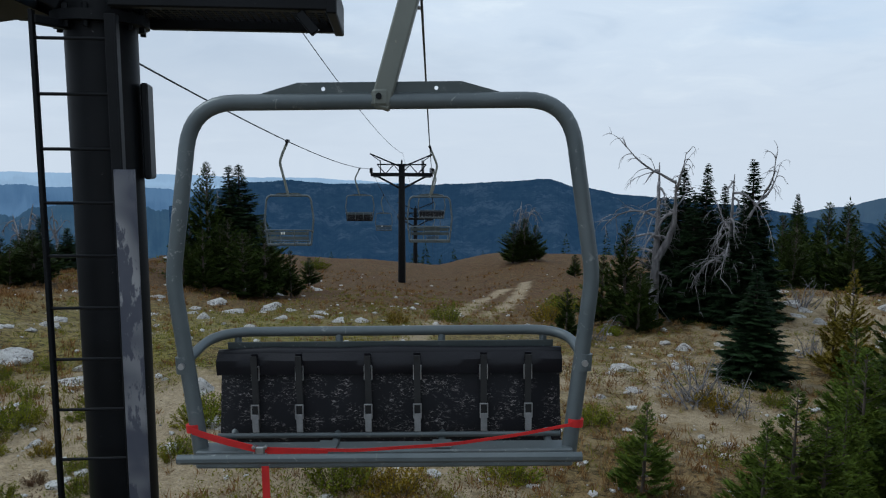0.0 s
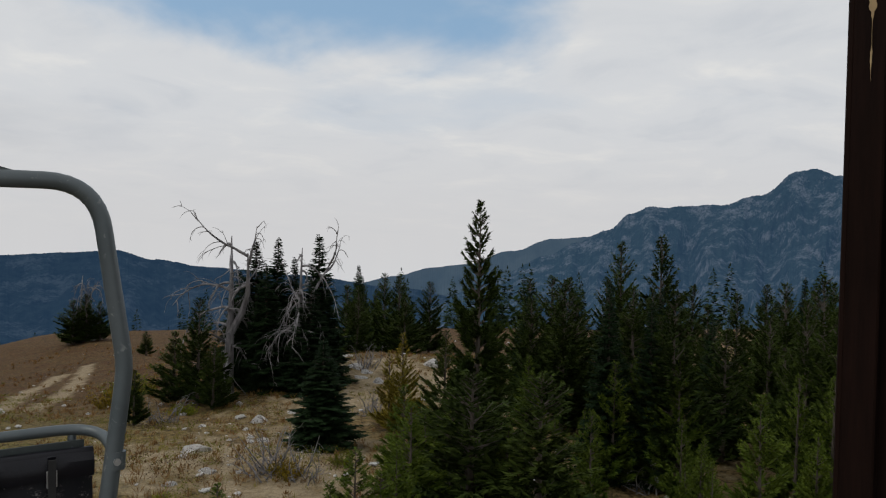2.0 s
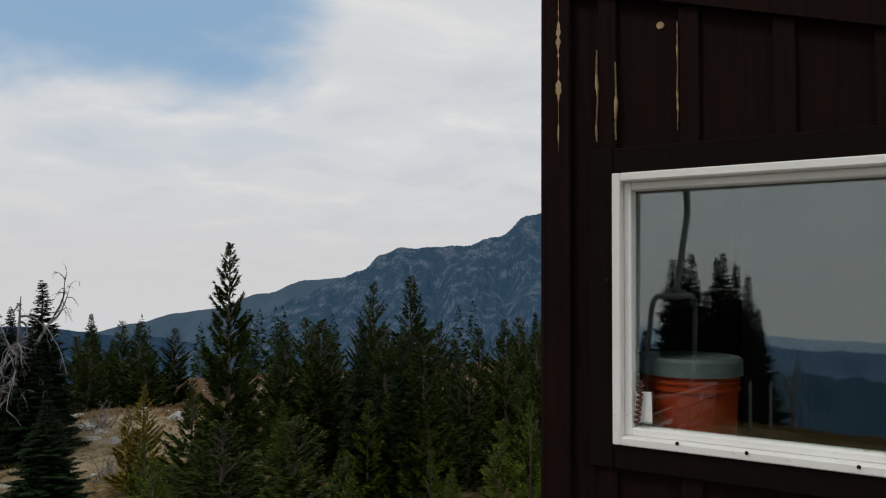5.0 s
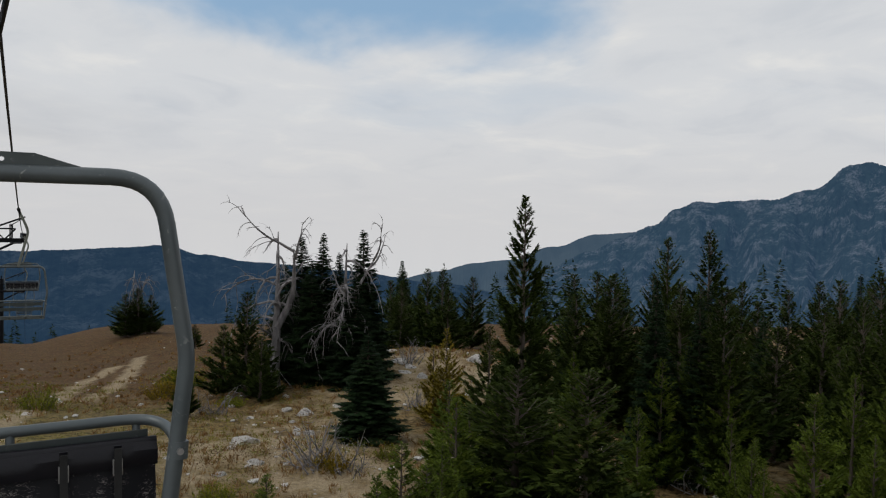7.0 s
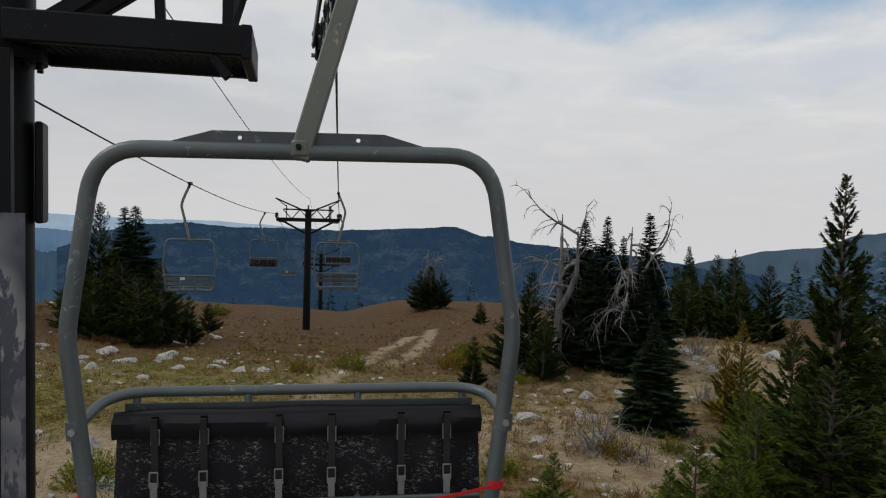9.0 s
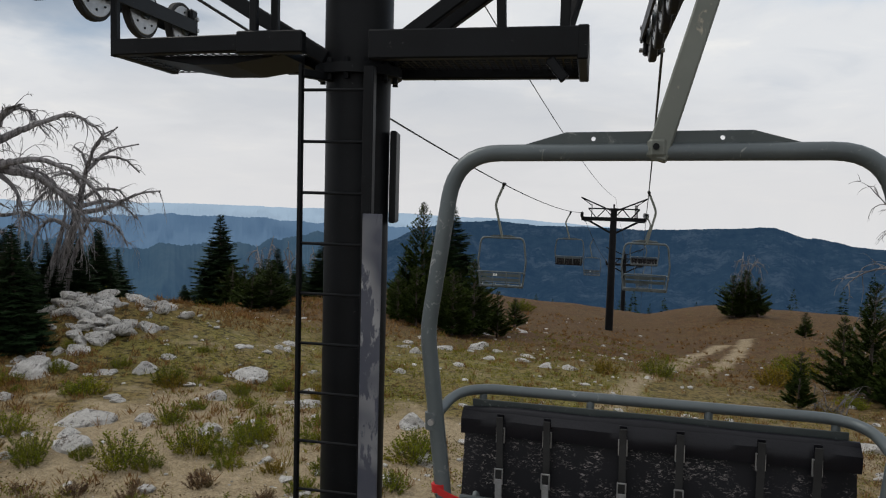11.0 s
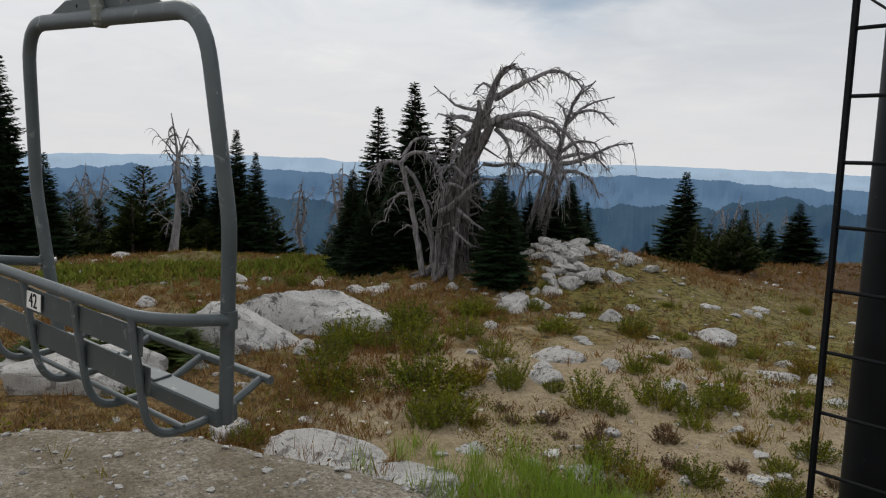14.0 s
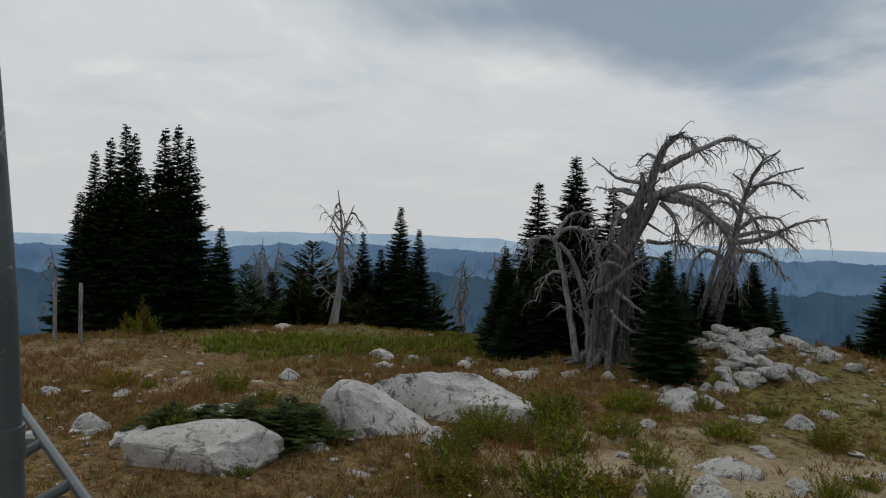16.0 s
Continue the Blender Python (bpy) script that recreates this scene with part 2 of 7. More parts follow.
CREST_GREEN = foliage("crest_herb_leaves", (0.075, 0.105, 0.014), (0.19, 0.225, 0.030), (0.23, 0.21, 0.035))
GRASS_BRIGHT = foliage("bright_green_grass", (0.20, 0.31, 0.030), (0.36, 0.50, 0.075), (0.42, 0.46, 0.10))
FLOWER = foliage("pale_flowers", (0.60, 0.58, 0.50), (0.72, 0.70, 0.62), (0.55, 0.50, 0.35))

GRANITE = Nodes("pale_granite")
_g = GRANITE.noise(55.0, 4.0, 0.7)
_l = GRANITE.noise(4.5, 6.0, 0.7, distort=0.6)
_c = GRANITE.mix(GRANITE.ramp(GRANITE.noise(1.6, 4.0), (0.3, 0.0), (0.7, 1.0)), (0.47, 0.455, 0.435), (0.71, 0.695, 0.675))
_c = GRANITE.mix(GRANITE.ramp(_l, (0.545, 0.0), (0.60, 0.85)), _c, (0.075, 0.073, 0.070))
_c = GRANITE.mix(GRANITE.math("MULTIPLY", GRANITE.ramp(_g, (0.50, 0.0), (0.66, 1.0)), 0.75), _c, (0.16, 0.15, 0.14))
_crk = GRANITE.noise(2.4, 7.0, 0.6, None, 1.4)
_c = GRANITE.mix(GRANITE.ramp(GRANITE.math("ABSOLUTE", GRANITE.math("SUBTRACT", _crk, 0.5)), (0.0, 0.55), (0.012, 0.0)), _c, (0.10, 0.09, 0.08))
_c = GRANITE.mix(GRANITE.math("MULTIPLY", GRANITE.random(), 0.25), _c, (0.36, 0.33, 0.29))
GRANITE = GRANITE.done(_c, 0.9, 0.0, GRANITE.math("ADD", GRANITE.math("ADD", _g, GRANITE.noise(9.0, 6.0, 0.65)), GRANITE.math("MULTIPLY", GRANITE.ramp(GRANITE.math("ABSOLUTE", GRANITE.math("SUBTRACT", _crk, 0.5)), (0.0, 0.0), (0.03, 1.0)), 0.22)), 0.8, 0.035)

GROUND = Nodes("alpine_ground")
_p = GROUND.xyz()
_n1, _n2, _n3 = GROUND.noise(0.22, 5.0, 0.6), GROUND.noise(1.3, 6.0, 0.65), GROUND.noise(9.0, 5.0, 0.7)
_peb = GROUND.voronoi(14.0)
_sand = GROUND.mix(GROUND.ramp(_n3, (0.25, 0.0), (0.75, 1.0)), (0.235, 0.178, 0.104), (0.47, 0.375, 0.24))
_sand = GROUND.mix(GROUND.ramp(_peb, (0.0, 0.5), (0.25, 0.0)), _sand, (0.33, 0.30, 0.26))
_grit = GROUND.noise(26.0, 6.0, 0.8)
_sand = GROUND.mix(GROUND.ramp(_grit, (0.34, 0.7), (0.46, 0.0)), _sand, (0.15, 0.118, 0.080))
_sand = GROUND.mix(GROUND.ramp(_grit, (0.58, 0.0), (0.68, 0.7)), _sand, (0.60, 0.54, 0.45))
_dry = GROUND.mix(GROUND.ramp(GROUND.noise(3.2, 6.0, 0.7), (0.3, 0.0), (0.7, 1.0)), (0.086, 0.053, 0.020), (0.285, 0.190, 0.084))
_dry = GROUND.mix(GROUND.ramp(_n2, (0.40, 0.0), (0.66, 0.6)), _dry, (0.088, 0.080, 0.016))
# Bare sand: below the ramp round the tower, and on the slope to the east; dry grass covers the rest.


def sand_patch(cx, cy, wx, wy):
    a = GROUND.math("MULTIPLY", GROUND.math("SUBTRACT", _p["X"], cx), 1 / wx)
    b = GROUND.math("MULTIPLY", GROUND.math("SUBTRACT", _p["Y"], cy), 1 / wy)
    d = GROUND.math("SQRT", GROUND.math("ADD", GROUND.math("MULTIPLY", a, a), GROUND.math("MULTIPLY", b, b)))
    return GROUND.ramp(d, (0.35, 1.0), (1.0, 0.0))


_bare = GROUND.math("MULTIPLY", GROUND.math("MAXIMUM", sand_patch(-4.2, 8.6, 7.4, 5.2), GROUND.math("MULTIPLY", GROUND.math("MAXIMUM", sand_patch(6.0, 14.0, 5.5, 6.5), sand_patch(13.0, 20.0, 6.5, 7.5)), 0.40)), 0.34)
_bare = GROUND.math("ADD", GROUND.math("ADD", _bare, GROUND.math("MULTIPLY", _n2, 0.6)), GROUND.math("MULTIPLY", _n1, 0.4))
_clump = GROUND.noise(7.5, 7.0, 0.75, None, 0.6)
_dry = GROUND.mix(GROUND.ramp(_clump, (0.50, 0.0), (0.62, 0.8)), _dry, (0.27, 0.195, 0.090))
_rust = GROUND.math("MULTIPLY", GROUND.ramp(GROUND.math("MULTIPLY", _p["X"], -0.05), (0.42, 0.0), (0.60, 0.85)), GROUND.ramp(_n2, (0.34, 1.0), (0.64, 0.35)))
_dry = GROUND.mix(_rust, _dry, GROUND.mix(GROUND.ramp(_clump, (0.36, 0.0), (0.64, 1.0)), (0.085, 0.043, 0.016), (0.270, 0.155, 0.062)))
_green = GROUND.ramp(GROUND.noise(0.75, 6.0, 0.7), (0.40, 0.0), (0.56, 1.0))
_meadow = GROUND.math("MULTIPLY", GROUND.math("MAXIMUM", sand_patch(-3.0, 17.0, 10.0, 11.0), sand_patch(-8.5, 14.5, 5.0, 4.5)), GROUND.math("ADD", GROUND.math("MULTIPLY", _green, 0.65), 0.35))
_dry = GROUND.mix(_meadow, _dry, GROUND.mix(GROUND.ramp(_clump, (0.36, 0.0), (0.62, 1.0)), (0.075, 0.070, 0.014), (0.255, 0.215, 0.062)))
_dry = GROUND.mix(GROUND.math("MULTIPLY", sand_patch(-19.5, 10.5, 8.0, 5.0), GROUND.ramp(_n2, (0.38, 0.1), (0.55, 0.9))), _dry, GROUND.mix(_n3, (0.055, 0.075, 0.014), (0.150, 0.170, 0.034)))
_hill = GROUND.math("MULTIPLY", GROUND.ramp(GROUND.math("MULTIPLY", _p["Y"], 0.02), (0.40, 0.0), (0.58, 1.0)), GROUND.ramp(_n2, (0.36, 1.0), (0.66, 0.45)))
_dry = GROUND.mix(_hill, _dry, GROUND.mix(GROUND.ramp(_clump, (0.34, 0.0), (0.66, 1.0)), (0.036, 0.015, 0.005), (0.130, 0.060, 0.020)))
# Shade between the grass clumps, painted into the ground colour as dark gaps.
_dry = GROUND.mix(GROUND.ramp(_clump, (0.40, 0.85), (0.49, 0.0)), _dry, (0.024, 0.017, 0.007))
_bare = GROUND.math("SUBTRACT", _bare, GROUND.math("MULTIPLY", GROUND.ramp(GROUND.math("MULTIPLY", _p["Y"], 0.02), (0.40, 0.0), (0.56, 1.0)), 0.13))
_gcol = GROUND.mix(GROUND.ramp(_bare, (0.55, 0.0), (0.68, 1.0)), _dry, _sand)


def trail(ax, ay, bx, by, wide):
    """A worn path between two places: one along it, zero beside it."""
    ln = math.hypot(bx - ax, by - ay)
    ux, uy = (bx - ax) / ln, (by - ay) / ln
    m, add = GROUND.math, "ADD"
    dx, dy = m("SUBTRACT", _p["X"], ax), m("SUBTRACT", _p["Y"], ay)
    run = m(add, m("MULTIPLY", dx, ux), m("MULTIPLY", dy, uy))
    off = m("ABSOLUTE", m("SUBTRACT", m("MULTIPLY", dx, uy), m("MULTIPLY", dy, ux)))
    beyond = m("MAXIMUM", m("MULTIPLY", run, -1.0), m("SUBTRACT", run, ln))
    d = m("MULTIPLY", m(add, m("MAXIMUM", off, beyond), m("MULTIPLY", m("SUBTRACT", _n2, 0.5), 2.4 * wide)), 1 / wide)
    return GROUND.ramp(d, (0.35, 1.0), (1.0, 0.0))


_worn = trail(0.4, 15.0, 1.0, 18.4, 0.45)
for _s in ((1.0, 18.4, 2.6, 25.0, 0.45), (2.6, 25.0, 5.1, 36.6, 0.5), (5.1, 36.6, 6.9, 40.4, 0.5), (3.6, 25.5, 5.4, 31.0, 0.45), (5.4, 31.0, 8.6, 42.5, 0.5)):
    _worn = GROUND.math("MAXIMUM", _worn, trail(*_s))
_gcol = GROUND.mix(GROUND.math("MULTIPLY", _worn, 0.85), _gcol, _sand)
_woods = GROUND.mix(GROUND.noise(0.03, 8.0, 0.7), (0.010, 0.020, 0.016), (0.026, 0.040, 0.026))
_r2 = GROUND.math("SQRT", GROUND.math("ADD", GROUND.math("MULTIPLY", _p["X"], _p["X"]), GROUND.math("MULTIPLY", _p["Y"], _p["Y"])))
_gcol = GROUND.mix(GROUND.ramp(GROUND.math("MULTIPLY", _r2, 0.005), (0.45, 0.0), (0.75, 1.0)), _gcol, _woods)
# the gravel ramp: a long rounded bank from the west lobe to the hut
_m = GROUND.math
_run = _m("MINIMUM", _m("MAXIMUM", _m("MULTIPLY", _m("ADD", _p["X"], 3.0), 0.125), 0.0), 1.0)
_dx = _m("SUBTRACT", _m("ADD", _p["X"], 3.0), _m("MULTIPLY", _run, 8.0))
_dy = _m("ADD", _p["Y"], _m("MULTIPLY", _run, 0.3))
_away = _m("SQRT", _m("ADD", _m("MULTIPLY", _dx, _dx), _m("MULTIPLY", _dy, _dy)))
_away = _m("ADD", _m("MULTIPLY", _away, 0.2), _m("ADD", _m("MULTIPLY", _m("SUBTRACT", _n2, 0.5), 0.10), _m("MULTIPLY", _m("SUBTRACT", _n3, 0.5), 0.08)))
_on = GROUND.ramp(_away, (0.585, 1.0), (0.635, 0.0))
_v, _g = GROUND.voronoi(52.0), GROUND.noise(42.0, 6.0, 0.8)
_c = GROUND.mix(GROUND.ramp(_g, (0.36, 0.0), (0.66, 1.0)), (0.135, 0.115, 0.082), (0.56, 0.50, 0.405))
_c = GROUND.mix(GROUND.ramp(GROUND.noise(2.2, 7.0, 0.75), (0.44, 0.0), (0.58, 0.75)), _c, (0.19, 0.152, 0.100))
_c = GROUND.mix(GROUND.ramp(_v, (0.0, 0.35), (0.25, 0.0)), _c, (0.50, 0.46, 0.40))
_gcol = GROUND.mix(1.0, GROUND.mix(_on, _gcol, _c), GROUND.ramp(GROUND.noise(34.0, 6.0, 0.85), (0.36, 0.42), (0.50, 0.95), (0.64, 1.0)), "MULTIPLY")
_rough_ground = _m("ADD", _m("ADD", _m("MULTIPLY", _n3, 0.8), _m("MULTIPLY", _n2, 1.5)), _m("MULTIPLY", _clump, 0.9))
_relief = _m("ADD", _m("MULTIPLY", _rough_ground, _m("SUBTRACT", 1.0, _on)), _m("MULTIPLY", _m("ADD", _v, _g), _m("MULTIPLY", _on, 0.4)))
GROUND = GROUND.done(_gcol, 0.95, 0.0, _relief, 0.8, 0.06, 0.2)

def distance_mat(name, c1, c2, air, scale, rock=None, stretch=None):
    """Far slopes seen through air: the haze is painted as a bluish glow in the material itself."""
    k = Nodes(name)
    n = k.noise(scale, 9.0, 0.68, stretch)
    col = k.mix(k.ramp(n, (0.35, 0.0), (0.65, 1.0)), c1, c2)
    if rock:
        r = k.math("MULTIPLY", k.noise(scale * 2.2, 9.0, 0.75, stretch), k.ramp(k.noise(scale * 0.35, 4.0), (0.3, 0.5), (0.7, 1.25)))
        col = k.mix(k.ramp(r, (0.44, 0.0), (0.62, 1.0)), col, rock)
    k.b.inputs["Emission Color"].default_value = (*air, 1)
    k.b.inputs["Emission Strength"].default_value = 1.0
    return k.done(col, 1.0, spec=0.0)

# ---- ground ----
def soft(v, k=1.0):
    """A ramp that starts smoothly at zero."""
    return v if v > 30 * k else k * math.log1p(math.exp(v / k))


def step(v, a, b):
    t = min(max((v - a) / (b - a), 0.0), 1.0)
    return t * t * (3 - 2 * t)


def knoll(x, y, cx, cy, h, r):
    return h * math.exp(-((x - cx) ** 2 + (y - cy) ** 2) / (r * r))


def ramp_edge(x, y):
    """How far a place lies inside the gravel ramp, which runs from the west lobe to the hut: below zero is outside."""
    t = min(max((x + 3.0) / 8.0, 0.0), 1.0)
    return 2.75 - math.hypot(x + 3.0 - 8.0 * t, y + 0.3 * t) + 0.12 * noise.noise((x * 0.9, y * 0.9, 1.0))


def terrain(x, y):
    r = math.hypot(x, y)
    z = -1.0
    lift = step(x, -12, -4)
    z -= ((0.055 + 0.075 * lift) * soft(y - 14, 2.0) - 0.08 * lift * soft(y - 43, 3.0)) * (1 - 0.35 * step(x, 4, 12))
    z -= 1.35 * (1 - math.exp(-soft(x - 0.5, 1.5) / 7))
    z -= 0.018 * soft(-x - 18, 3.0)
    z += knoll(x, y, -11.6, 16.8, 0.95, 3.6) + knoll(x, y, -12.2, 15.5, 0.28, 1.5) + knoll(x, y, -24.5, 11.0, 0.50, 7.5) + knoll(x, y, -23.5, 1.5, 0.35, 6.0) + knoll(x, y, 15, 24, 1.1, 6.0)
    # the hill ends and the land falls to the valley
    fall = soft(r - 72 + 35 * step(-x, 4, 20), 5.0 + 3.0 * step(-x, 4, 20))
    z -= min(0.36 * fall, 380 + 40 * math.sin(x * 0.003) * math.cos(y * 0.002))
    if r < 70:
        z += 0.16 * noise.noise((x * 0.33, y * 0.33, 3.1)) + 0.06 * noise.noise((x * 1.3, y * 1.3, 7.7))
    if r < 12:
        ramp = step(ramp_edge(x, y), -1.3, 0.15)
        z += (0.80 - z) * ramp
    return z


# --- mesh ---
def build(name, verts, faces, mat, parent=None, label="", smooth=True, mats=(), face_mats=None):
    """One mesh object from plain lists."""
    me = bpy.data.meshes.new(name)
    me.from_pydata([tuple(v) for v in verts], [], faces)
    me.materials.append(mat)
    for m in mats:
        me.materials.append(m)
    if smooth:
        me.polygons.foreach_set("use_smooth", [True] * len(me.polygons))
    if face_mats:
        me.polygons.foreach_set("material_index", face_mats)
    me.update()
    ob = new(name, me)
    if parent is not None:
        ob.parent = parent
    if label:
        ob["label"] = label
    return ob


def ground_sheet():
    rings = [0.0] + [0.55 * (4700 / 0.55) ** (i / 250) for i in range(251)]
    turns = 480
    verts, faces = [(0, 0, terrain(0, 0))], []
    for r in rings[1:]:
        for k in range(turns):
            a = 2 * math.pi * k / turns
            x, y = r * math.sin(a), r * math.cos(a)
            verts.append((x, y, terrain(x, y)))
    for k in range(turns):
        faces.append((0, 1 + (k + 1) % turns, 1 + k))
    for i in range(len(rings) - 2):
        p, q = 1 + i * turns, 1 + (i + 1) * turns
        for k in range(turns):
            n = (k + 1) % turns
            faces.append((p + k, p + n, q + n, q + k))
    ob = build("ground", verts, faces, GROUND)
    return tagged(ob, "sandy alpine ground with dry grass and gravel ramp", "ground", kind="structure")


ground_sheet()


def along(stops, v):
    """A smooth line through stops of (place, height)."""
    for (a, p), (b, q) in zip(stops, stops[1:]):
        if v <= b:
            t = min(max((v - a) / (b - a), 0.0), 1.0)
            return p + (q - p) * t * t * (3 - 2 * t)
    return stops[-1][1]


def mountain(name, label, stops, far, near, mat, rough, low=-13.0, seed=0.0, fur=0.0, step_deg=0.07, rows=26, relief=0.10):
    """A far slope: crest heights in degrees over the bearing, from the valley at near metres up to the crest at far metres."""
    a0, a1 = stops[0][0], stops[-1][0]
    count = int((a1 - a0) / step_deg)
    verts, faces = [], []
    for j in range(rows + 1):
        v = j / rows
        for i in range(count + 1):
            az = a0 + (a1 - a0) * i / count
            top = along(stops, az) + rough * (noise.fractal((az * 0.45, seed, 0), 1.0, 2.0, 6) + 0.2 * noise.noise((az * 6, seed, 5)))
            top += fur * (0.5 + noise.noise((az * 31, seed, 9)))
            d = near + (far - near) * (v ** 0.8)
            el = low + (top - low) * (v ** 1.15)
            lump = (1 - v) * v * 4
            d *= 1 + relief * lump * noise.fractal((az * 0.35, v * 3.0, seed + 3), 1.0, 2.0, 5)
            a = radians(az)
            verts.append((d * math.sin(a), d * math.cos(a), 2.7 + d * math.tan(radians(el))))
    w = count + 1
    for j in range(rows):
        for i in range(count):
            faces.append((j * w + i, j * w + i + 1, (j + 1) * w + i + 1, (j + 1) * w + i))
    ob = build(name, verts, faces, mat)
    return tagged(ob, label, "mountain", kind="structure")


# The haze on these three ridges is painted: mostly emission colour, paler with distance.
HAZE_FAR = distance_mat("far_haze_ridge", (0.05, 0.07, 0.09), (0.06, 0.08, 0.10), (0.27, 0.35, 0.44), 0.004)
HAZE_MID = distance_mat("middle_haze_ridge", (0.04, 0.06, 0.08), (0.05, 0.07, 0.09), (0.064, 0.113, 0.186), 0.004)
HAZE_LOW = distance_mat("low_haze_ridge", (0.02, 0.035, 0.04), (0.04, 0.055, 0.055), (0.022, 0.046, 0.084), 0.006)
# Woods and rock keep their own colours; the blue haze is added emission.
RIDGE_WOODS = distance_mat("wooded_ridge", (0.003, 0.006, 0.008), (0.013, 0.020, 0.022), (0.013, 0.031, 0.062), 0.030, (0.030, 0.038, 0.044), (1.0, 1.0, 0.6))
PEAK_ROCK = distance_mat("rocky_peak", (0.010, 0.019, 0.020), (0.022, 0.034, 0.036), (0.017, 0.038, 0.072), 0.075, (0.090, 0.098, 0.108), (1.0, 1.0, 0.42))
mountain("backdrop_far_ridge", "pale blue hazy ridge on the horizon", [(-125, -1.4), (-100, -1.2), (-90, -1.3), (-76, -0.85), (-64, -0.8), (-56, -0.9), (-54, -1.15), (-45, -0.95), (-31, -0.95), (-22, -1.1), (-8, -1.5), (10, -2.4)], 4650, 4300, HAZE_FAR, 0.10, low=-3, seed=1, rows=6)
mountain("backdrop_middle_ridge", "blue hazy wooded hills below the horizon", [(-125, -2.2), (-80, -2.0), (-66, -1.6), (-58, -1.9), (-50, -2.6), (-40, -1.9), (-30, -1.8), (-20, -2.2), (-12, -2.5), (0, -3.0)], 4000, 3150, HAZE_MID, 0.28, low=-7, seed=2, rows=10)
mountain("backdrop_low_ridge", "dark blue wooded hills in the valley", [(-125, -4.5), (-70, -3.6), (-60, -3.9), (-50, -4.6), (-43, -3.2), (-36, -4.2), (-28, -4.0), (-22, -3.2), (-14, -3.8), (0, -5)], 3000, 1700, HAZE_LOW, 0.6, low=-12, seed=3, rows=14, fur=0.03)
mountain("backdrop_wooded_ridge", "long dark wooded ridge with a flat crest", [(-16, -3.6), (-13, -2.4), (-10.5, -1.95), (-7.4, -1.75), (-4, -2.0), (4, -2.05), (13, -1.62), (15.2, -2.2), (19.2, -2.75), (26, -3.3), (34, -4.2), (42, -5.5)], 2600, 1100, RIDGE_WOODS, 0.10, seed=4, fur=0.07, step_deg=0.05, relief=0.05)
# saddle_woods glows too: its third colour is painted haze.
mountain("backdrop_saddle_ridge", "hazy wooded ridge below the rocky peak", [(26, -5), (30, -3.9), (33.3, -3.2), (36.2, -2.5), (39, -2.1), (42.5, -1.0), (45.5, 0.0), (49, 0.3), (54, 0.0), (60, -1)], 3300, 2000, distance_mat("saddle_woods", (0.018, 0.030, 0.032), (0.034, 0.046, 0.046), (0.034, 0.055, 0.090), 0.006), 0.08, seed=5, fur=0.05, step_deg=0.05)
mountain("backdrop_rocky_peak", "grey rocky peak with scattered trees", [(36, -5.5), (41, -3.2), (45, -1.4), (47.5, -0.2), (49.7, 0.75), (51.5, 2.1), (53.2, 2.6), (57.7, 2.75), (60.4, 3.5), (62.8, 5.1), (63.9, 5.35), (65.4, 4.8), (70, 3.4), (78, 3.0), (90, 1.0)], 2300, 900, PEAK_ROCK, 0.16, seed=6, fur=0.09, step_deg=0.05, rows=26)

# ---- shapes ----
def ring_frame(d):
    d = d.normalized()
    a = d.cross(Vector((0, 0, 1)))
    if a.length < 1e-3:
        a = Vector((1, 0, 0))
    a.normalize()
    return a, d.cross(a).normalized()


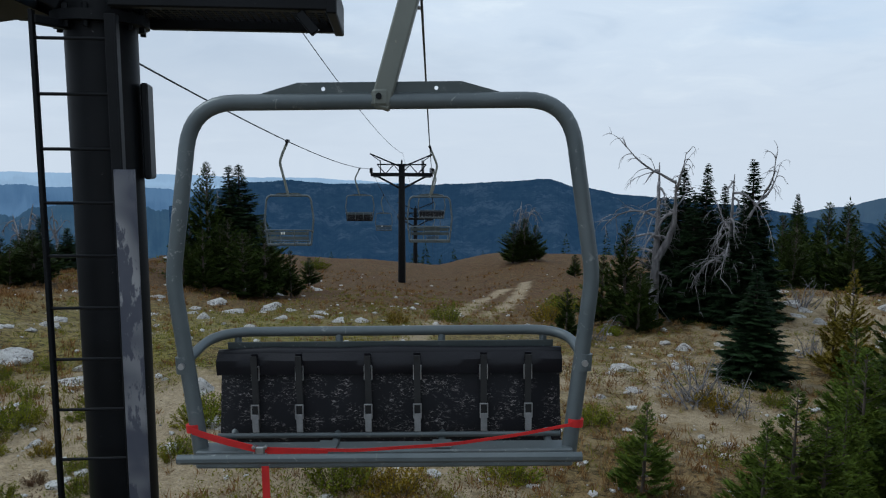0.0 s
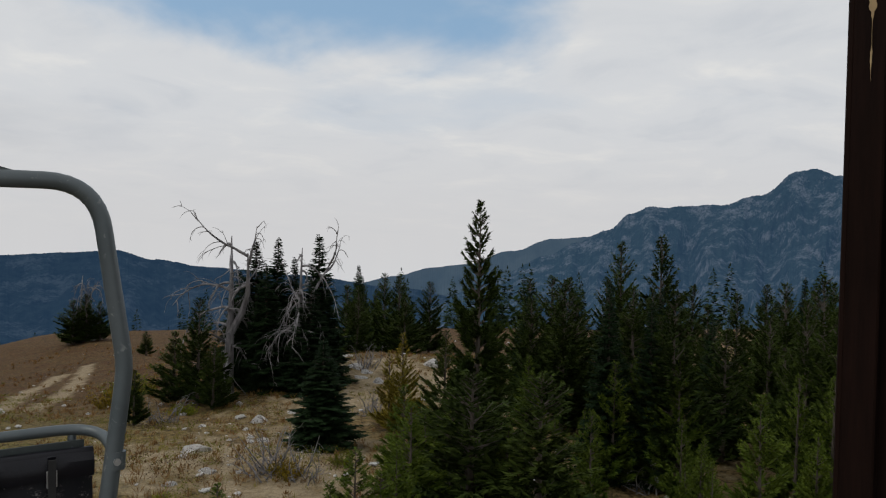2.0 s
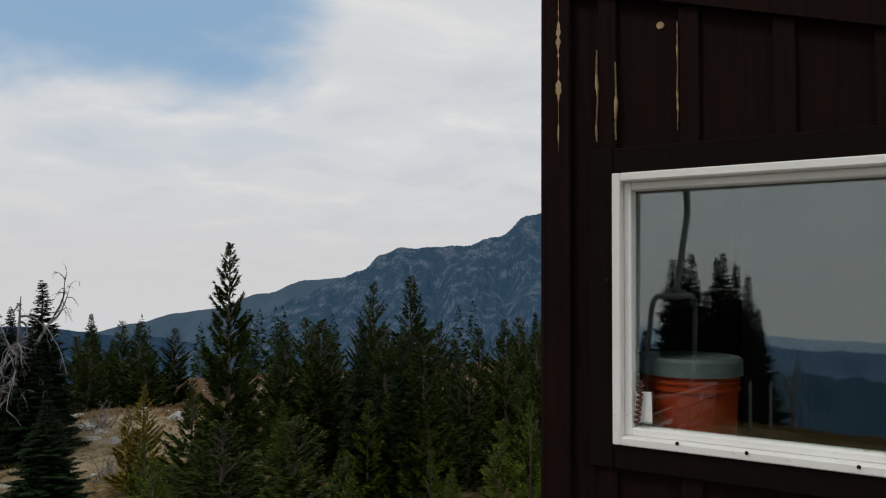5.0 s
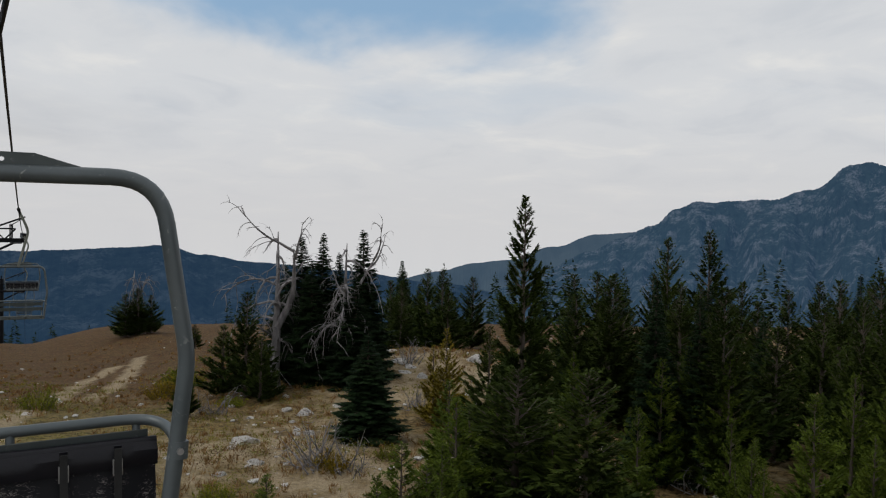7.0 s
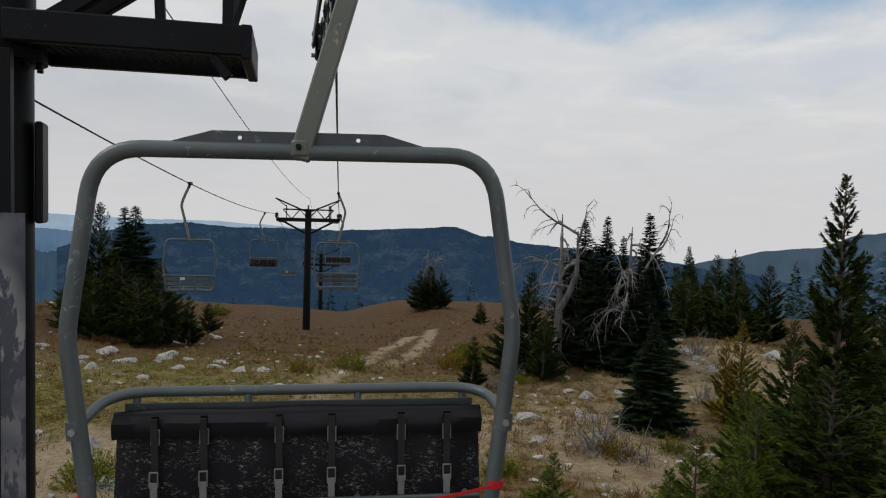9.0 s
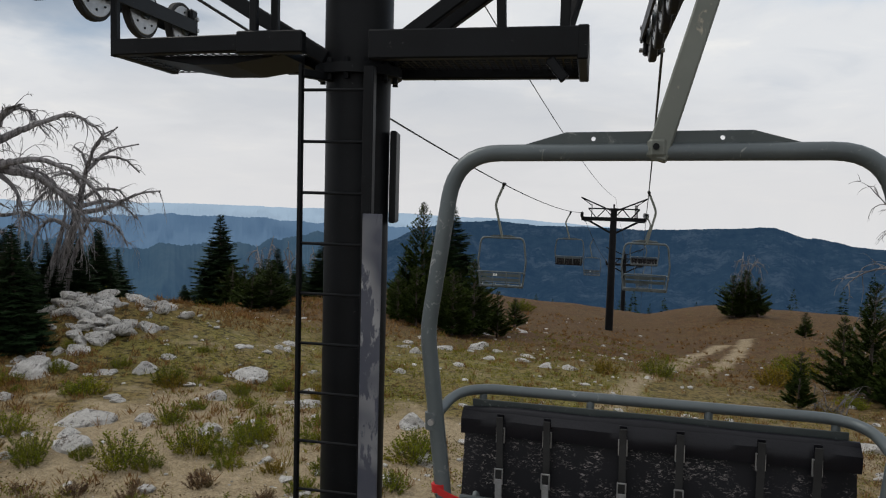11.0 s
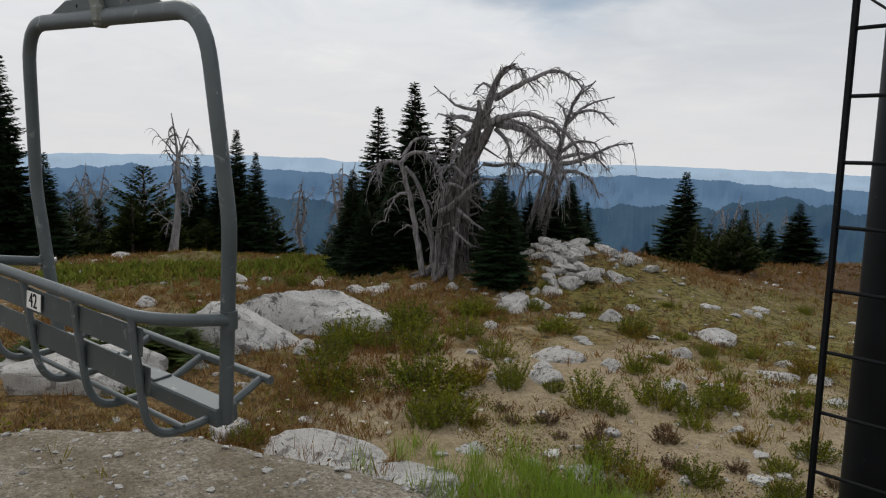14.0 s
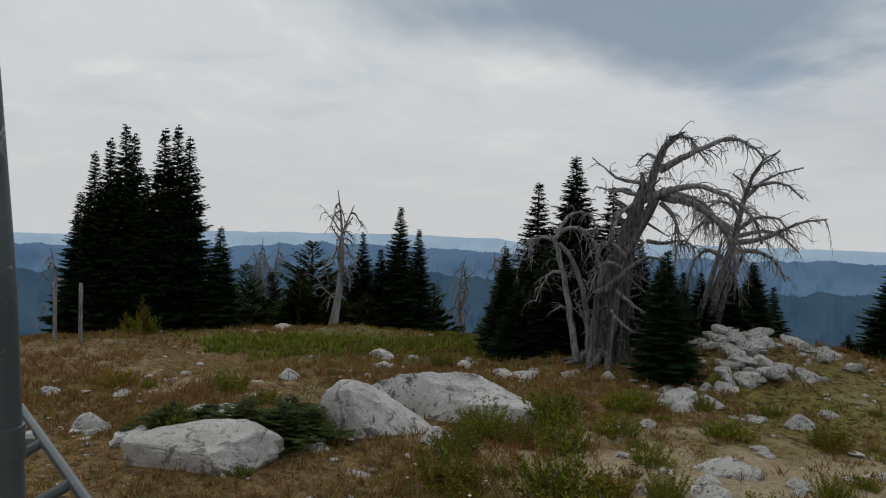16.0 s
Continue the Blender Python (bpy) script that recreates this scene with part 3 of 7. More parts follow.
class Mesh:
    """Verts and faces of one part."""

    def __init__(self):
        self.v, self.f = [], []

    def tube(self, path, radius, sides=12, caps=True):
        path = [Vector(p) for p in path]
        radii = radius if isinstance(radius, (list, tuple)) else [radius] * len(path)
        base = len(self.v)
        a = None
        for i, p in enumerate(path):
            d = path[min(i + 1, len(path) - 1)] - path[max(i - 1, 0)]
            d.normalize()
            if a is None:
                a, _ = ring_frame(d)
            a = (a - d * a.dot(d)).normalized()
            b = d.cross(a)
            for k in range(sides):
                t = 2 * math.pi * k / sides
                self.v.append(p + (a * math.cos(t) + b * math.sin(t)) * radii[i])
        for i in range(len(path) - 1):
            for k in range(sides):
                n = (k + 1) % sides
                self.f.append((base + i * sides + k, base + i * sides + n, base + (i + 1) * sides + n, base + (i + 1) * sides + k))
        if caps:
            self.f.append(tuple(base + k for k in reversed(range(sides))))
            self.f.append(tuple(base + (len(path) - 1) * sides + k for k in range(sides)))
        return self

    def box(self, size, m=None, bevel=0.0):
        bm = bmesh.new()
        bmesh.ops.create_cube(bm, size=1.0)
        bmesh.ops.scale(bm, vec=size, verts=bm.verts)
        if bevel:
            bmesh.ops.bevel(bm, geom=bm.edges[:], offset=bevel, segments=1, affect="EDGES", profile=0.5)
        return self.take(bm, m)

    def take(self, bm, m=None):
        base = len(self.v)
        bm.verts.index_update()
        self.v += [(m @ v.co) if m else v.co.copy() for v in bm.verts]
        self.f += [tuple(base + v.index for v in f.verts) for f in bm.faces]
        bm.free()
        return self

    def slab(self, outline, thick, m=None):
        """A flat plate: the outline in x and z, thick along y."""
        base, n = len(self.v), len(outline)
        for s in (-0.5, 0.5):
            for x, z in outline:
                p = Vector((x, s * thick, z))
                self.v.append(m @ p if m else p)
        self.f.append(tuple(base + i for i in range(n)))
        self.f.append(tuple(base + n + i for i in reversed(range(n))))
        for i in range(n):
            k = (i + 1) % n
            self.f.append((base + i, base + n + i, base + n + k, base + k))
        return self

    def disc(self, radius, thick, sides=24, m=None, bevel=0.0):
        bm = bmesh.new()
        bmesh.ops.create_cone(bm, cap_ends=True, segments=sides, radius1=radius, radius2=radius, depth=thick)
        if bevel:
            bmesh.ops.bevel(bm, geom=[e for e in bm.edges if abs(e.verts[0].co.z - e.verts[1].co.z) < 1e-6], offset=bevel, segments=1, affect="EDGES", profile=0.5)
        return self.take(bm, m)

    def part(self, name, mat, parent=None, label="", smooth=False):
        ob = build(name, self.v, self.f, mat, parent, label, smooth=smooth)
        if smooth:
            for e in ob.data.edges:
                pass
            ob.data.set_sharp_from_angle(angle=radians(40))
        return ob


def bent(points, radius, n=6):
    """A polyline with rounded corners."""
    pts = [Vector(p) for p in points]
    out = [pts[0]]
    for a, b, c in zip(pts, pts[1:], pts[2:]):
        r = min(radius, (a - b).length * 0.49, (c - b).length * 0.49)
        p, q = b + (a - b).normalized() * r, b + (c - b).normalized() * r
        for i in range(n + 1):
            t = i / n
            out.append(p * (1 - t) ** 2 + b * 2 * t * (1 - t) + q * t * t)
    return out + [pts[-1]]


def thing(name, label, category, group="", kind=""):
    ob = new(name)
    ob.empty_display_size = 0.1
    return tagged(ob, label, category, group, kind)


# ---- chairlift ----
LIFT_SLOPE = 0.069  # the line's drift to the east per metre of y
LIFT_TURN = -math.degrees(math.atan(LIFT_SLOPE))
ROPE_Z = 4.28


def rope_x(side, y):
    return (0.12 if side > 0 else -3.62) + LIFT_SLOPE * (y - 2.0)


def rope_height(y):
    """The haul rope's height: level over the last tower, then down to the next ones."""
    spans = [(-30.0, 4.32), (5.4, 4.35), (45.0, 2.05), (78.0, -3.4), (130.0, -16.0), (240.0, -60.0)]
    for (a, p), (b, q) in zip(spans, spans[1:]):
        if y <= b:
            t = (y - a) / (b - a)
            sag = 0.0 if a < 0 else 0.011 * (b - a)
            return p + (q - p) * t - sag * 4 * t * (1 - t)
    return spans[-1][1]


def lift_chair(padded, number=""):
    """A three-seat chair. Its origin is the middle of the top bar; the seat's front is +y."""
    label = "grey tube chairlift chair with a strapped black seat pad" if padded else "bare grey tube chairlift chair hanging from the rope"
    ob = thing("chairlift_chair", label, "chairlift chair", "chairs on the lift line")
    smooth_half = bent([(0, 0, 0), (0.693, 0, 0.0), (0.738, 0, -0.33)], 0.19, 8)[:-1] + bent([(0.738, 0, -0.33), (0.780, 0, -0.63), (0.688, 0, -1.31)], 0.06, 3)
    frame_path = [Vector((-p.x, p.y, p.z)) for p in reversed(smooth_half)] + smooth_half[1:]
    Mesh().tube(frame_path, 0.029, 14).part("bail_frame", GALV, ob, "grey galvanised tube frame", True)
    # top plate with two holes
    bm = bmesh.new()
    outline = [(-0.50, 0.012), (-0.30, 0.068), (0.30, 0.068), (0.50, 0.012)]
    loops = [[bm.verts.new((x, 0, z)) for x, z in outline]]
    for hx in (-0.207, 0.207):
        loops.append([bm.verts.new((hx + 0.008 * math.cos(k * math.pi / 4), 0, 0.045 + 0.008 * math.sin(k * math.pi / 4))) for k in range(8)])
    edges = [bm.edges.new((lp[i], lp[(i + 1) % len(lp)])) for lp in loops for i in range(len(lp))]
    bmesh.ops.triangle_fill(bm, use_beauty=True, edges=edges)
    made = bmesh.ops.extrude_face_region(bm, geom=bm.faces[:])
    bmesh.ops.translate(bm, vec=(0, 0.008, 0), verts=[g for g in made["geom"] if isinstance(g, bmesh.types.BMVert)])
    bmesh.ops.recalc_face_normals(bm, faces=bm.faces)
    Mesh().take(bm, pose(0, -0.004, 0)).part("gusset_plate", GALV_DARK, ob, "dark weathered steel plate")
    # hanger: leans outwards, then back to the rope
    hang = Mesh()
    path = bent([(0, 0, -0.02), (-0.26, 0, 0.86), (-0.20, 0, 1.02), (0.0, 0, 1.40)], 0.10, 4)
    for a, b in zip(path, path[1:]):
        d = b - a
        m = Matrix.Translation((a + b) / 2) @ d.to_track_quat("Z", "X").to_matrix().to_4x4()
        hang.box((0.058, 0.072, d.length + 0.012), m @ pose(0, 0, 0, 0, 0, 90), 0.006)
    hanger = hang.part("hanger", HANGER, ob, "olive grey square hanger tube")
    Mesh().box((0.070, 0.074, 0.075), pose(-0.006, 0, 0.010), 0.016).part("hanger_foot", HANGER, hanger)
    Mesh().tube([(0, 0.035, 0.012), (0, 0.052, 0.012)], 0.011, 8).part("hanger_bolt", BLACK_STEEL, hanger)
    grip = Mesh().box((0.09, 0.34, 0.08), pose(0.0, 0, 1.41), 0.02)
    grip.box((0.05, 0.12, 0.12), pose(-0.03, 0, 1.36), 0.01)
    grip.part("rope_grip", BLACK_STEEL, ob, "dark steel rope grip")
    # backrest rail
    rail = bent([(-0.755, -0.01, -0.945), (-0.735, -0.335, -0.884), (0.735, -0.335, -0.884), (0.755, -0.01, -0.945)], 0.17, 8)
    Mesh().tube(rail, 0.020, 10).part("backrest_rail", GALV, ob, smooth=True)
    for s in (-1, 1):
        Mesh().tube([(s * 0.744, 0, -0.975), (s * 0.748, 0, -0.915)], 0.033, 12).part("collar", GALV, ob, smooth=True)
        Mesh().tube([(s * 0.746, -0.05, -0.945), (s * 0.746, 0.045, -0.945)], 0.012, 8).part("rail_bolt", STEEL, ob)
    # four curved bars: from the rail down the back, round and forward under the seat
    for x in (-0.64, -0.215, 0.215, 0.64):
        bar = bent([(x, -0.335, -0.884), (x, -0.31, -1.29), (x, -0.02, -1.305), (x, 0.225, -1.225)], 0.12, 7)
        Mesh().tube(bar, 0.0155, 9).part("seat_bar", GALV, ob, smooth=True)
    for z, y in ((-0.965, -0.322), (-1.09, -0.305)):
        Mesh().box((1.36, 0.006, 0.085), pose(0, y, z, -7), 0.002).part("backrest_slat", GALV_DARK, ob, "grey green steel slat")
    Mesh().tube([(-0.70, 0.225, -1.222), (0.70, 0.225, -1.222)], 0.0165, 9).part("front_tube", GALV, ob, smooth=True)
    Mesh().tube([(-0.69, -0.19, -1.272), (0.69, -0.19, -1.272)], 0.0105, 9).part("rear_tube", GALV, ob, smooth=True)
    Mesh().box((1.40, 0.105, 0.065), pose(0, 0.0, -1.285), 0.006).part("seat_beam", GALV, ob, "flat grey steel beam")
    for s in (-1, 1):
        Mesh().box((0.075, 0.085, 0.010), pose(s * 0.215, 0.0, -1.249), 0.003).part("clamp_plate", GALV, ob)
    if number:
        plate = Mesh().box((0.13, 0.004, 0.062), pose(-0.14, -0.334, -0.962, -7), 0.001).part("number_plate", WHITE_PAINT, ob, "small white number plate")
        cu = bpy.data.curves.new("digits", "FONT")
        cu.body, cu.size, cu.extrude, cu.align_x, cu.align_y = number, 0.075, 0.0008, "CENTER", "CENTER"
        tmp = bpy.data.objects.new("digits", cu)
        scene.collection.objects.link(tmp)
        me = bpy.data.meshes.new_from_object(tmp.evaluated_get(bpy.context.evaluated_depsgraph_get()))
        bpy.data.objects.remove(tmp)
        me.materials.clear()
        me.materials.append(BLACK_STEEL)
        digits = new("digits", me)
        digits.parent = plate
        digits.matrix_basis = pose(-0.14, -0.3375, -0.962, 83)
    if padded:
        seat_pad(ob)
    return ob


def seat_pad(ob):
    """The black pad, turned up against the backrest and held by straps."""
    pad = Mesh()
    cols, rows = 40, 14
    for side in (0, 1):
        for j in range(rows + 1):
            for i in range(cols + 1):
                u, w = i / cols, j / rows
                edge = min(u, 1 - u, w * 0.4, (1 - w) * 0.4) * 30
                bulge = 0.030 * (1 - math.exp(-edge))
                x, z = (u - 0.5) * 1.41, -1.325 + 0.395 * w
                x += 0.004 * noise.noise((z * 20, side, 1))
                y = -0.262 - 0.055 * w + (bulge if side == 0 else -bulge * 0.6)
                y += 0.004 * noise.noise((x * 7, z * 9, side * 5)) * (1 if side == 0 else 0)
                pad.v.append(Vector((x, y, z)))
    w1 = cols + 1
    off = (rows + 1) * w1
    for j in range(rows):
        for i in range(cols):
            a = j * w1 + i
            pad.f.append((a, a + w1, a + w1 + 1, a + 1))
            pad.f.append((off + a, off + a + 1, off + a + w1 + 1, off + a + w1))
    border = [i for i in range(w1)] + [j * w1 + cols for j in range(1, rows + 1)] + [rows * w1 + i for i in range(cols - 1, -1, -1)] + [j * w1 for j in range(rows - 1, 0, -1)]
    for a, b in zip(border, border[1:] + border[:1]):
        pad.f.append((a, b, off + b, off + a))
    for v in pad.v:
        v.z -= 0.03
    padob = pad.part("seat_pad", VINYL_WORN, ob, "worn black vinyl pad with scuffs", True)
    Mesh().tube([(-0.708, -0.292, -0.966), (-0.5, -0.292, -0.970), (-0.3, -0.291, -0.969), (0.0, -0.293, -0.964), (0.2, -0.292, -0.969), (0.5, -0.292, -0.965), (0.708, -0.292, -0.968)], [0.020, 0.026, 0.025, 0.027, 0.025, 0.026, 0.020], 12).part("top_roll", VINYL, padob, smooth=True)
    flap = Mesh()
    for j, (y, z) in enumerate(((-0.262, -0.930), (-0.240, -0.955), (-0.238, -0.985), (-0.246, -1.012))):
        for i in range(41):
            x = (i / 40 - 0.5) * 1.412
            flap.v.append(Vector((x, y + 0.006 * noise.noise((x * 6, j * 0.7, 2)), z + 0.004 * noise.noise((x * 9, j, 4)))))
    for j in range(3):
        for i in range(40):
            a = j * 41 + i
            flap.f.append((a, a + 41, a + 42, a + 1))
    n = len(flap.v)
    flap.v += [v + Vector((0, -0.006, 0)) for v in flap.v[:n]]
    flap.f += [tuple(n + i for i in reversed(f)) for f in flap.f[:120]]
    flap.f += [(a, a + 1, n + a + 1, n + a) for a in range(3 * 41, 3 * 41 + 40)]
    for v in flap.v:
        v.z -= 0.03
    flap.part("flap", VINYL, padob, "smooth black vinyl flap", True)
    for x in (0.545, 0.365, 0.085, -0.115, -0.385, -0.565):
        strap = Mesh().box((0.026, 0.004, 0.325), pose(x, -0.229, -1.122, -8), 0.001).part("strap", RUBBER, padob, "black webbing strap")
        Mesh().box((0.028, 0.005, 0.065), pose(x, -0.231, -0.985, -12), 0.001).part("strap_tab", VINYL, strap)
        for z, yy in ((-1.034, -0.232), (-1.185, -0.214)):
            b = Mesh()
            for dx, dz, sx, sz in ((-0.015, 0, 0.005, 0.056), (0.015, 0, 0.005, 0.056), (0, 0.027, 0.034, 0.005), (0, -0.027, 0.034, 0.005)):
                b.box((sx, 0.006, sz), pose(x + dx, yy, z + dz), 0.001)
            b.part("buckle", STEEL, strap, "steel wire buckle")
        Mesh().box((0.026, 0.005, 0.075), pose(x, -0.216, -1.232, -8), 0.001).part("strap_end", two_gray, strap, "pale grey strap end")


two_gray = two_tone("grey_webbing", (0.22, 0.22, 0.22), (0.34, 0.34, 0.34), 20.0, 0.8, fine=200)

near_chair = lift_chair(True)
near_chair.matrix_basis = pose(0.0887, 2.4968, 2.8947, 3.48, 0.85, 175.15) @ Matrix.Diagonal((0.951, 0.951, 0.9754, 1))
west_chair = lift_chair(False, "42")
west_chair.matrix_basis = pose(-3.3138, 1.419, 2.8851, 3.77, 2.28, 9.21) @ Matrix.Diagonal((0.835, 0.835, 1.016, 1))


def red_strap():
    """A red ratchet strap tied across the front of the padded chair."""
    ob = thing("ratchet_strap", "red ratchet strap tied across the chair's front", "strap")
    ob.matrix_basis = near_chair.matrix_basis.copy()

    def band(points, width, parent, name):
        m = Mesh()
        pts = bent(points, 0.05, 4)
        for p in pts:
            for dz in (-width / 2, width / 2):
                for dy in (0.0, 0.003):
                    m.v.append(Vector((p.x, p.y + dy, p.z + dz)))
        for i in range(len(pts) - 1):
            a = i * 4
            for q in ((0, 1, 3, 2),) if i == -1 else ((0, 2, 6, 4), (1, 5, 7, 3), (2, 3, 7, 6), (0, 4, 5, 1)):
                m.f.append(tuple(a + k for k in q))
        return m.part(name, STRAP_RED, parent)

    for s in (-1, 1):
        x = 0.715 * s
        z = -1.178 if s > 0 else -1.168
        m = Mesh()
        m.tube([(x - 0.003 * s, 0, z - 0.014), (x, 0, z + 0.014)], 0.0335, 14)
        m.part("wrap", STRAP_RED, ob, smooth=True)
    band([(0.712, 0.036, -1.180), (0.45, 0.075, -1.236), (0.10, 0.090, -1.240), (-0.25, 0.085, -1.222), (-0.50, 0.065, -1.195), (-0.70, 0.035, -1.168)], 0.011, ob, "cross_band")
    band([(0.712, 0.038, -1.182), (0.60, 0.060, -1.210), (0.45, 0.080, -1.240), (0.20, 0.098, -1.246)], 0.024, ob, "slack_band")
    tail = Mesh().box((0.026, 0.004, 0.42), pose(0.395, 0.215, -1.46, 0, 1), 0.001)
    tail.part("tail", STRAP_RED, ob)
    buckle = Mesh().box((0.034, 0.016, 0.030), pose(0.450, 0.085, -1.240), 0.004)
    for s in (-1, 1):
        buckle.box((0.012, 0.02, 0.012), pose(0.450 + 0.022 * s, 0.087, -1.240 + 0.014, 0, 35 * s), 0.002)
        buckle.box((0.012, 0.02, 0.012), pose(0.450 + 0.022 * s, 0.087, -1.240 - 0.014, 0, -35 * s), 0.002)
    buckle.part("ratchet_buckle", STEEL, ob, "bright steel ratchet buckle")


red_strap()

# chairs further down the line
for side, y, padded in ((-1, 19.5, False), (-1, 38.0, True), (-1, 56.0, False), (1, 21.0, False), (1, 39.5, True), (1, 58.0, False), (1, 76.0, False)):
    turn = LIFT_TURN + (180 if side > 0 else 0)
    src = near_chair if padded else west_chair
    m = pose(rope_x(side, y), y, rope_height(y) - 1.43, 0, 0, turn)
    c = copy_thing(src, m)
    c["label"] = "distant grey chairlift chair with a dark seat pad" if padded else "distant bare grey chairlift chair on the rope"


def haul_rope(side):
    pts = []
    y = -9.0
    while y < 200:
        pts.append((rope_x(side, y), y, rope_height(y) - 0.005))
        y += 0.6 if y < 12 else 1.5 if y < 60 else 4
    ob = Mesh().tube(pts, 0.0135, 8).part("haul_rope", ROPE, None, smooth=True)
    return tagged(ob, "dark steel haul rope of the chairlift", "rope", "haul ropes")


haul_rope(-1)
haul_rope(1)
msg = Mesh().tube([(-1.92 + 0.0745 * (y - 2), y, 5.15 + (rope_height(y) - 4.2) * 1.0) for y in [i * 1.5 - 3 for i in range(60)]], 0.008, 6).part("signal_cable", ROPE, None, smooth=True)
tagged(msg, "thin dark signal cable between the towers", "cable")


def grating(parent, x0, x1, y0, y1, z):
    g = Mesh()
    n = max(2, int((x1 - x0) / 0.05))
    for i in range(n + 1):
        x = x0 + (x1 - x0) * i / n
        g.box((0.010, y1 - y0, 0.005), pose(x, (y0 + y1) / 2, z))
    k = max(2, int((y1 - y0) / 0.055))
    for j in range(k + 1):
        y = y0 + (y1 - y0) * j / k
        g.box((x1 - x0, 0.012, 0.004), pose((x0 + x1) / 2, y, z))
    return g.part("grating", BLACK_STEEL, parent, "dark open steel walkway grating")


def beam(a, b, w, h, name, parent, mat=BLACK_STEEL):
    a, b = Vector(a), Vector(b)
    d = b - a
    m = Matrix.Translation((a + b) / 2) @ d.to_track_quat("Y", "Z").to_matrix().to_4x4()
    return Mesh().box((w, d.length, h), m, min(w, h) * 0.12).part(name, mat, parent)


def sheave(parent, x, y, z, r=0.20):
    turn = pose(x, y, z, 0, 90)
    tyre = Mesh().disc(r, 0.055, 28, turn, 0.008).part("sheave_wheel", RUBBER, parent, "grey sheave wheel with a black tyre", True)
    Mesh().disc(r * 0.86, 0.064, 28, turn, 0.004).part("wheel_disc", STEEL, tyre, "pale worn metal disc", True)
    Mesh().disc(r * 0.30, 0.10, 16, turn, 0.006).part("wheel_hub", GALV, tyre, "", True)
    for k in range(8):
        a = k * math.pi / 4
        Mesh().disc(r * 0.045, 0.074, 6, pose(x, y + r * 0.62 * math.cos(a), z + r * 0.62 * math.sin(a), 0, 90)).part("wheel_bolt", BLACK_STEEL, tyre)


def near_tower():
    ob = thing("lift_tower", "black painted steel lift tower with ladder and crossarm", "lift tower")
    cx, cy = -1.585, 4.44
    base = terrain(cx, cy) - 0.1
    Mesh().tube([(cx, cy, base), (cx, cy, 3.48)], 0.205, 40).part("mast", BLACK_STEEL, ob, "black painted tube mast", True)
    Mesh().tube([(cx, cy, 3.46), (cx, cy, 3.52)], 0.275, 40).part("flange", BLACK_STEEL, ob, "", True)
    for k in range(12):
        a = k * math.pi / 6
        Mesh().disc(0.018, 0.13, 6, pose(cx + 0.24 * math.cos(a), cy + 0.24 * math.sin(a), 3.49)).part("flange_bolt", BLACK_STEEL, ob)
    Mesh().tube([(cx, cy, 3.52), (cx, cy, 5.3)], 0.215, 40).part("upper_mast", BLACK_STEEL, ob, "", True)
    # ladder on the south side
    lx0, lx1, ly = -1.825, -1.40, 4.085
    Mesh().box((0.022, 0.045, 5.0), pose(lx0, ly, 0.99), 0.003).part("ladder_rail", BLACK_STEEL, ob, "black ladder rail")
    rail = Mesh().box((0.055, 0.012, 4.5), pose(lx1, ly - 0.03, 1.22), 0.002)
    rail.box((0.012, 0.055, 4.5), pose(lx1 + 0.03, ly - 0.01, 1.22), 0.002)
    rail.part("ladder_rail", BLACK_STEEL, ob)
    Mesh().box((0.118, 0.016, 4.0), pose(lx1 + 0.050, ly - 0.055, 0.615), 0.003).part("cable_cover", GREY_EDGE, ob, "grey cover plate with peeling paint")
    for k in range(15):
        Mesh().tube([(lx0, ly, 3.338 - 0.305 * k), (lx1, ly, 3.338 - 0.305 * k)], 0.0095, 8).part("rung", BLACK_STEEL, ob)
    for z in (3.44, -0.3):
        beam((lx0, ly, z), (cx - 0.12, cy - 0.15, z), 0.05, 0.05, "ladder_bracket", ob)
    # small sign seen edge on, on the east side
    Mesh().box((0.042, 0.20, 0.58), pose(cx + 0.238, cy + 0.04, 2.84, 0, 0, 8), 0.010).part("tower_sign", BLACK_STEEL, ob, "dark tower sign plate with rounded corners")
    # crossarm with east and west walkways
    z = 3.605
    for y in (4.02, 4.72):
        beam((cx + 0.2, y, z - 0.025), (-0.17, y, z - 0.025), 0.075, 0.165, "walkway_beam", ob)
        beam((cx - 0.2, y, z), (-2.2, y, z), 0.075, 0.13, "walkway_beam", ob)
    grating(ob, cx + 0.22, -0.20, 4.05, 4.70, 3.555)
    beam((-0.18, 3.98, z - 0.03), (-0.18, 4.76, z - 0.03), 0.06, 0.185, "end_channel", ob)
    for s, x1 in ((1, 0.10), (-1, -3.55)):
        for y in (4.30, 4.58):
            beam((cx, y, 4.35), (x1, y, 4.12), 0.10, 0.14, "crossarm", ob)
            beam((cx + 0.16 * s, y, 3.56), (cx + (x1 - cx) * 0.62, y, 4.18), 0.07, 0.09, "knee_brace", ob)
    for x in (-0.62, -0.28):
        beam((x, 4.02, 3.55), (x + (0.0 if x > -0.5 else -0.04), 4.02, 4.5), 0.055, 0.05, "walkway_post", ob)
    beam((-0.30, 4.05, 3.56), (-0.12, 4.35, 4.3), 0.07, 0.05, "walkway_brace", ob)
    beam((-0.36, 4.02, 3.49), (-0.27, 4.02, 3.38), 0.05, 0.055, "bracket_foot", ob)
    for x in (-1.22, -0.46):
        Mesh().slab([(-0.10, 0.07), (0.07, 0.07), (0.07, -0.045)], 0.012, pose(x, 4.73, 3.535, 0, 0, 4)).part("gusset", GALV, ob, "pale triangular gusset")
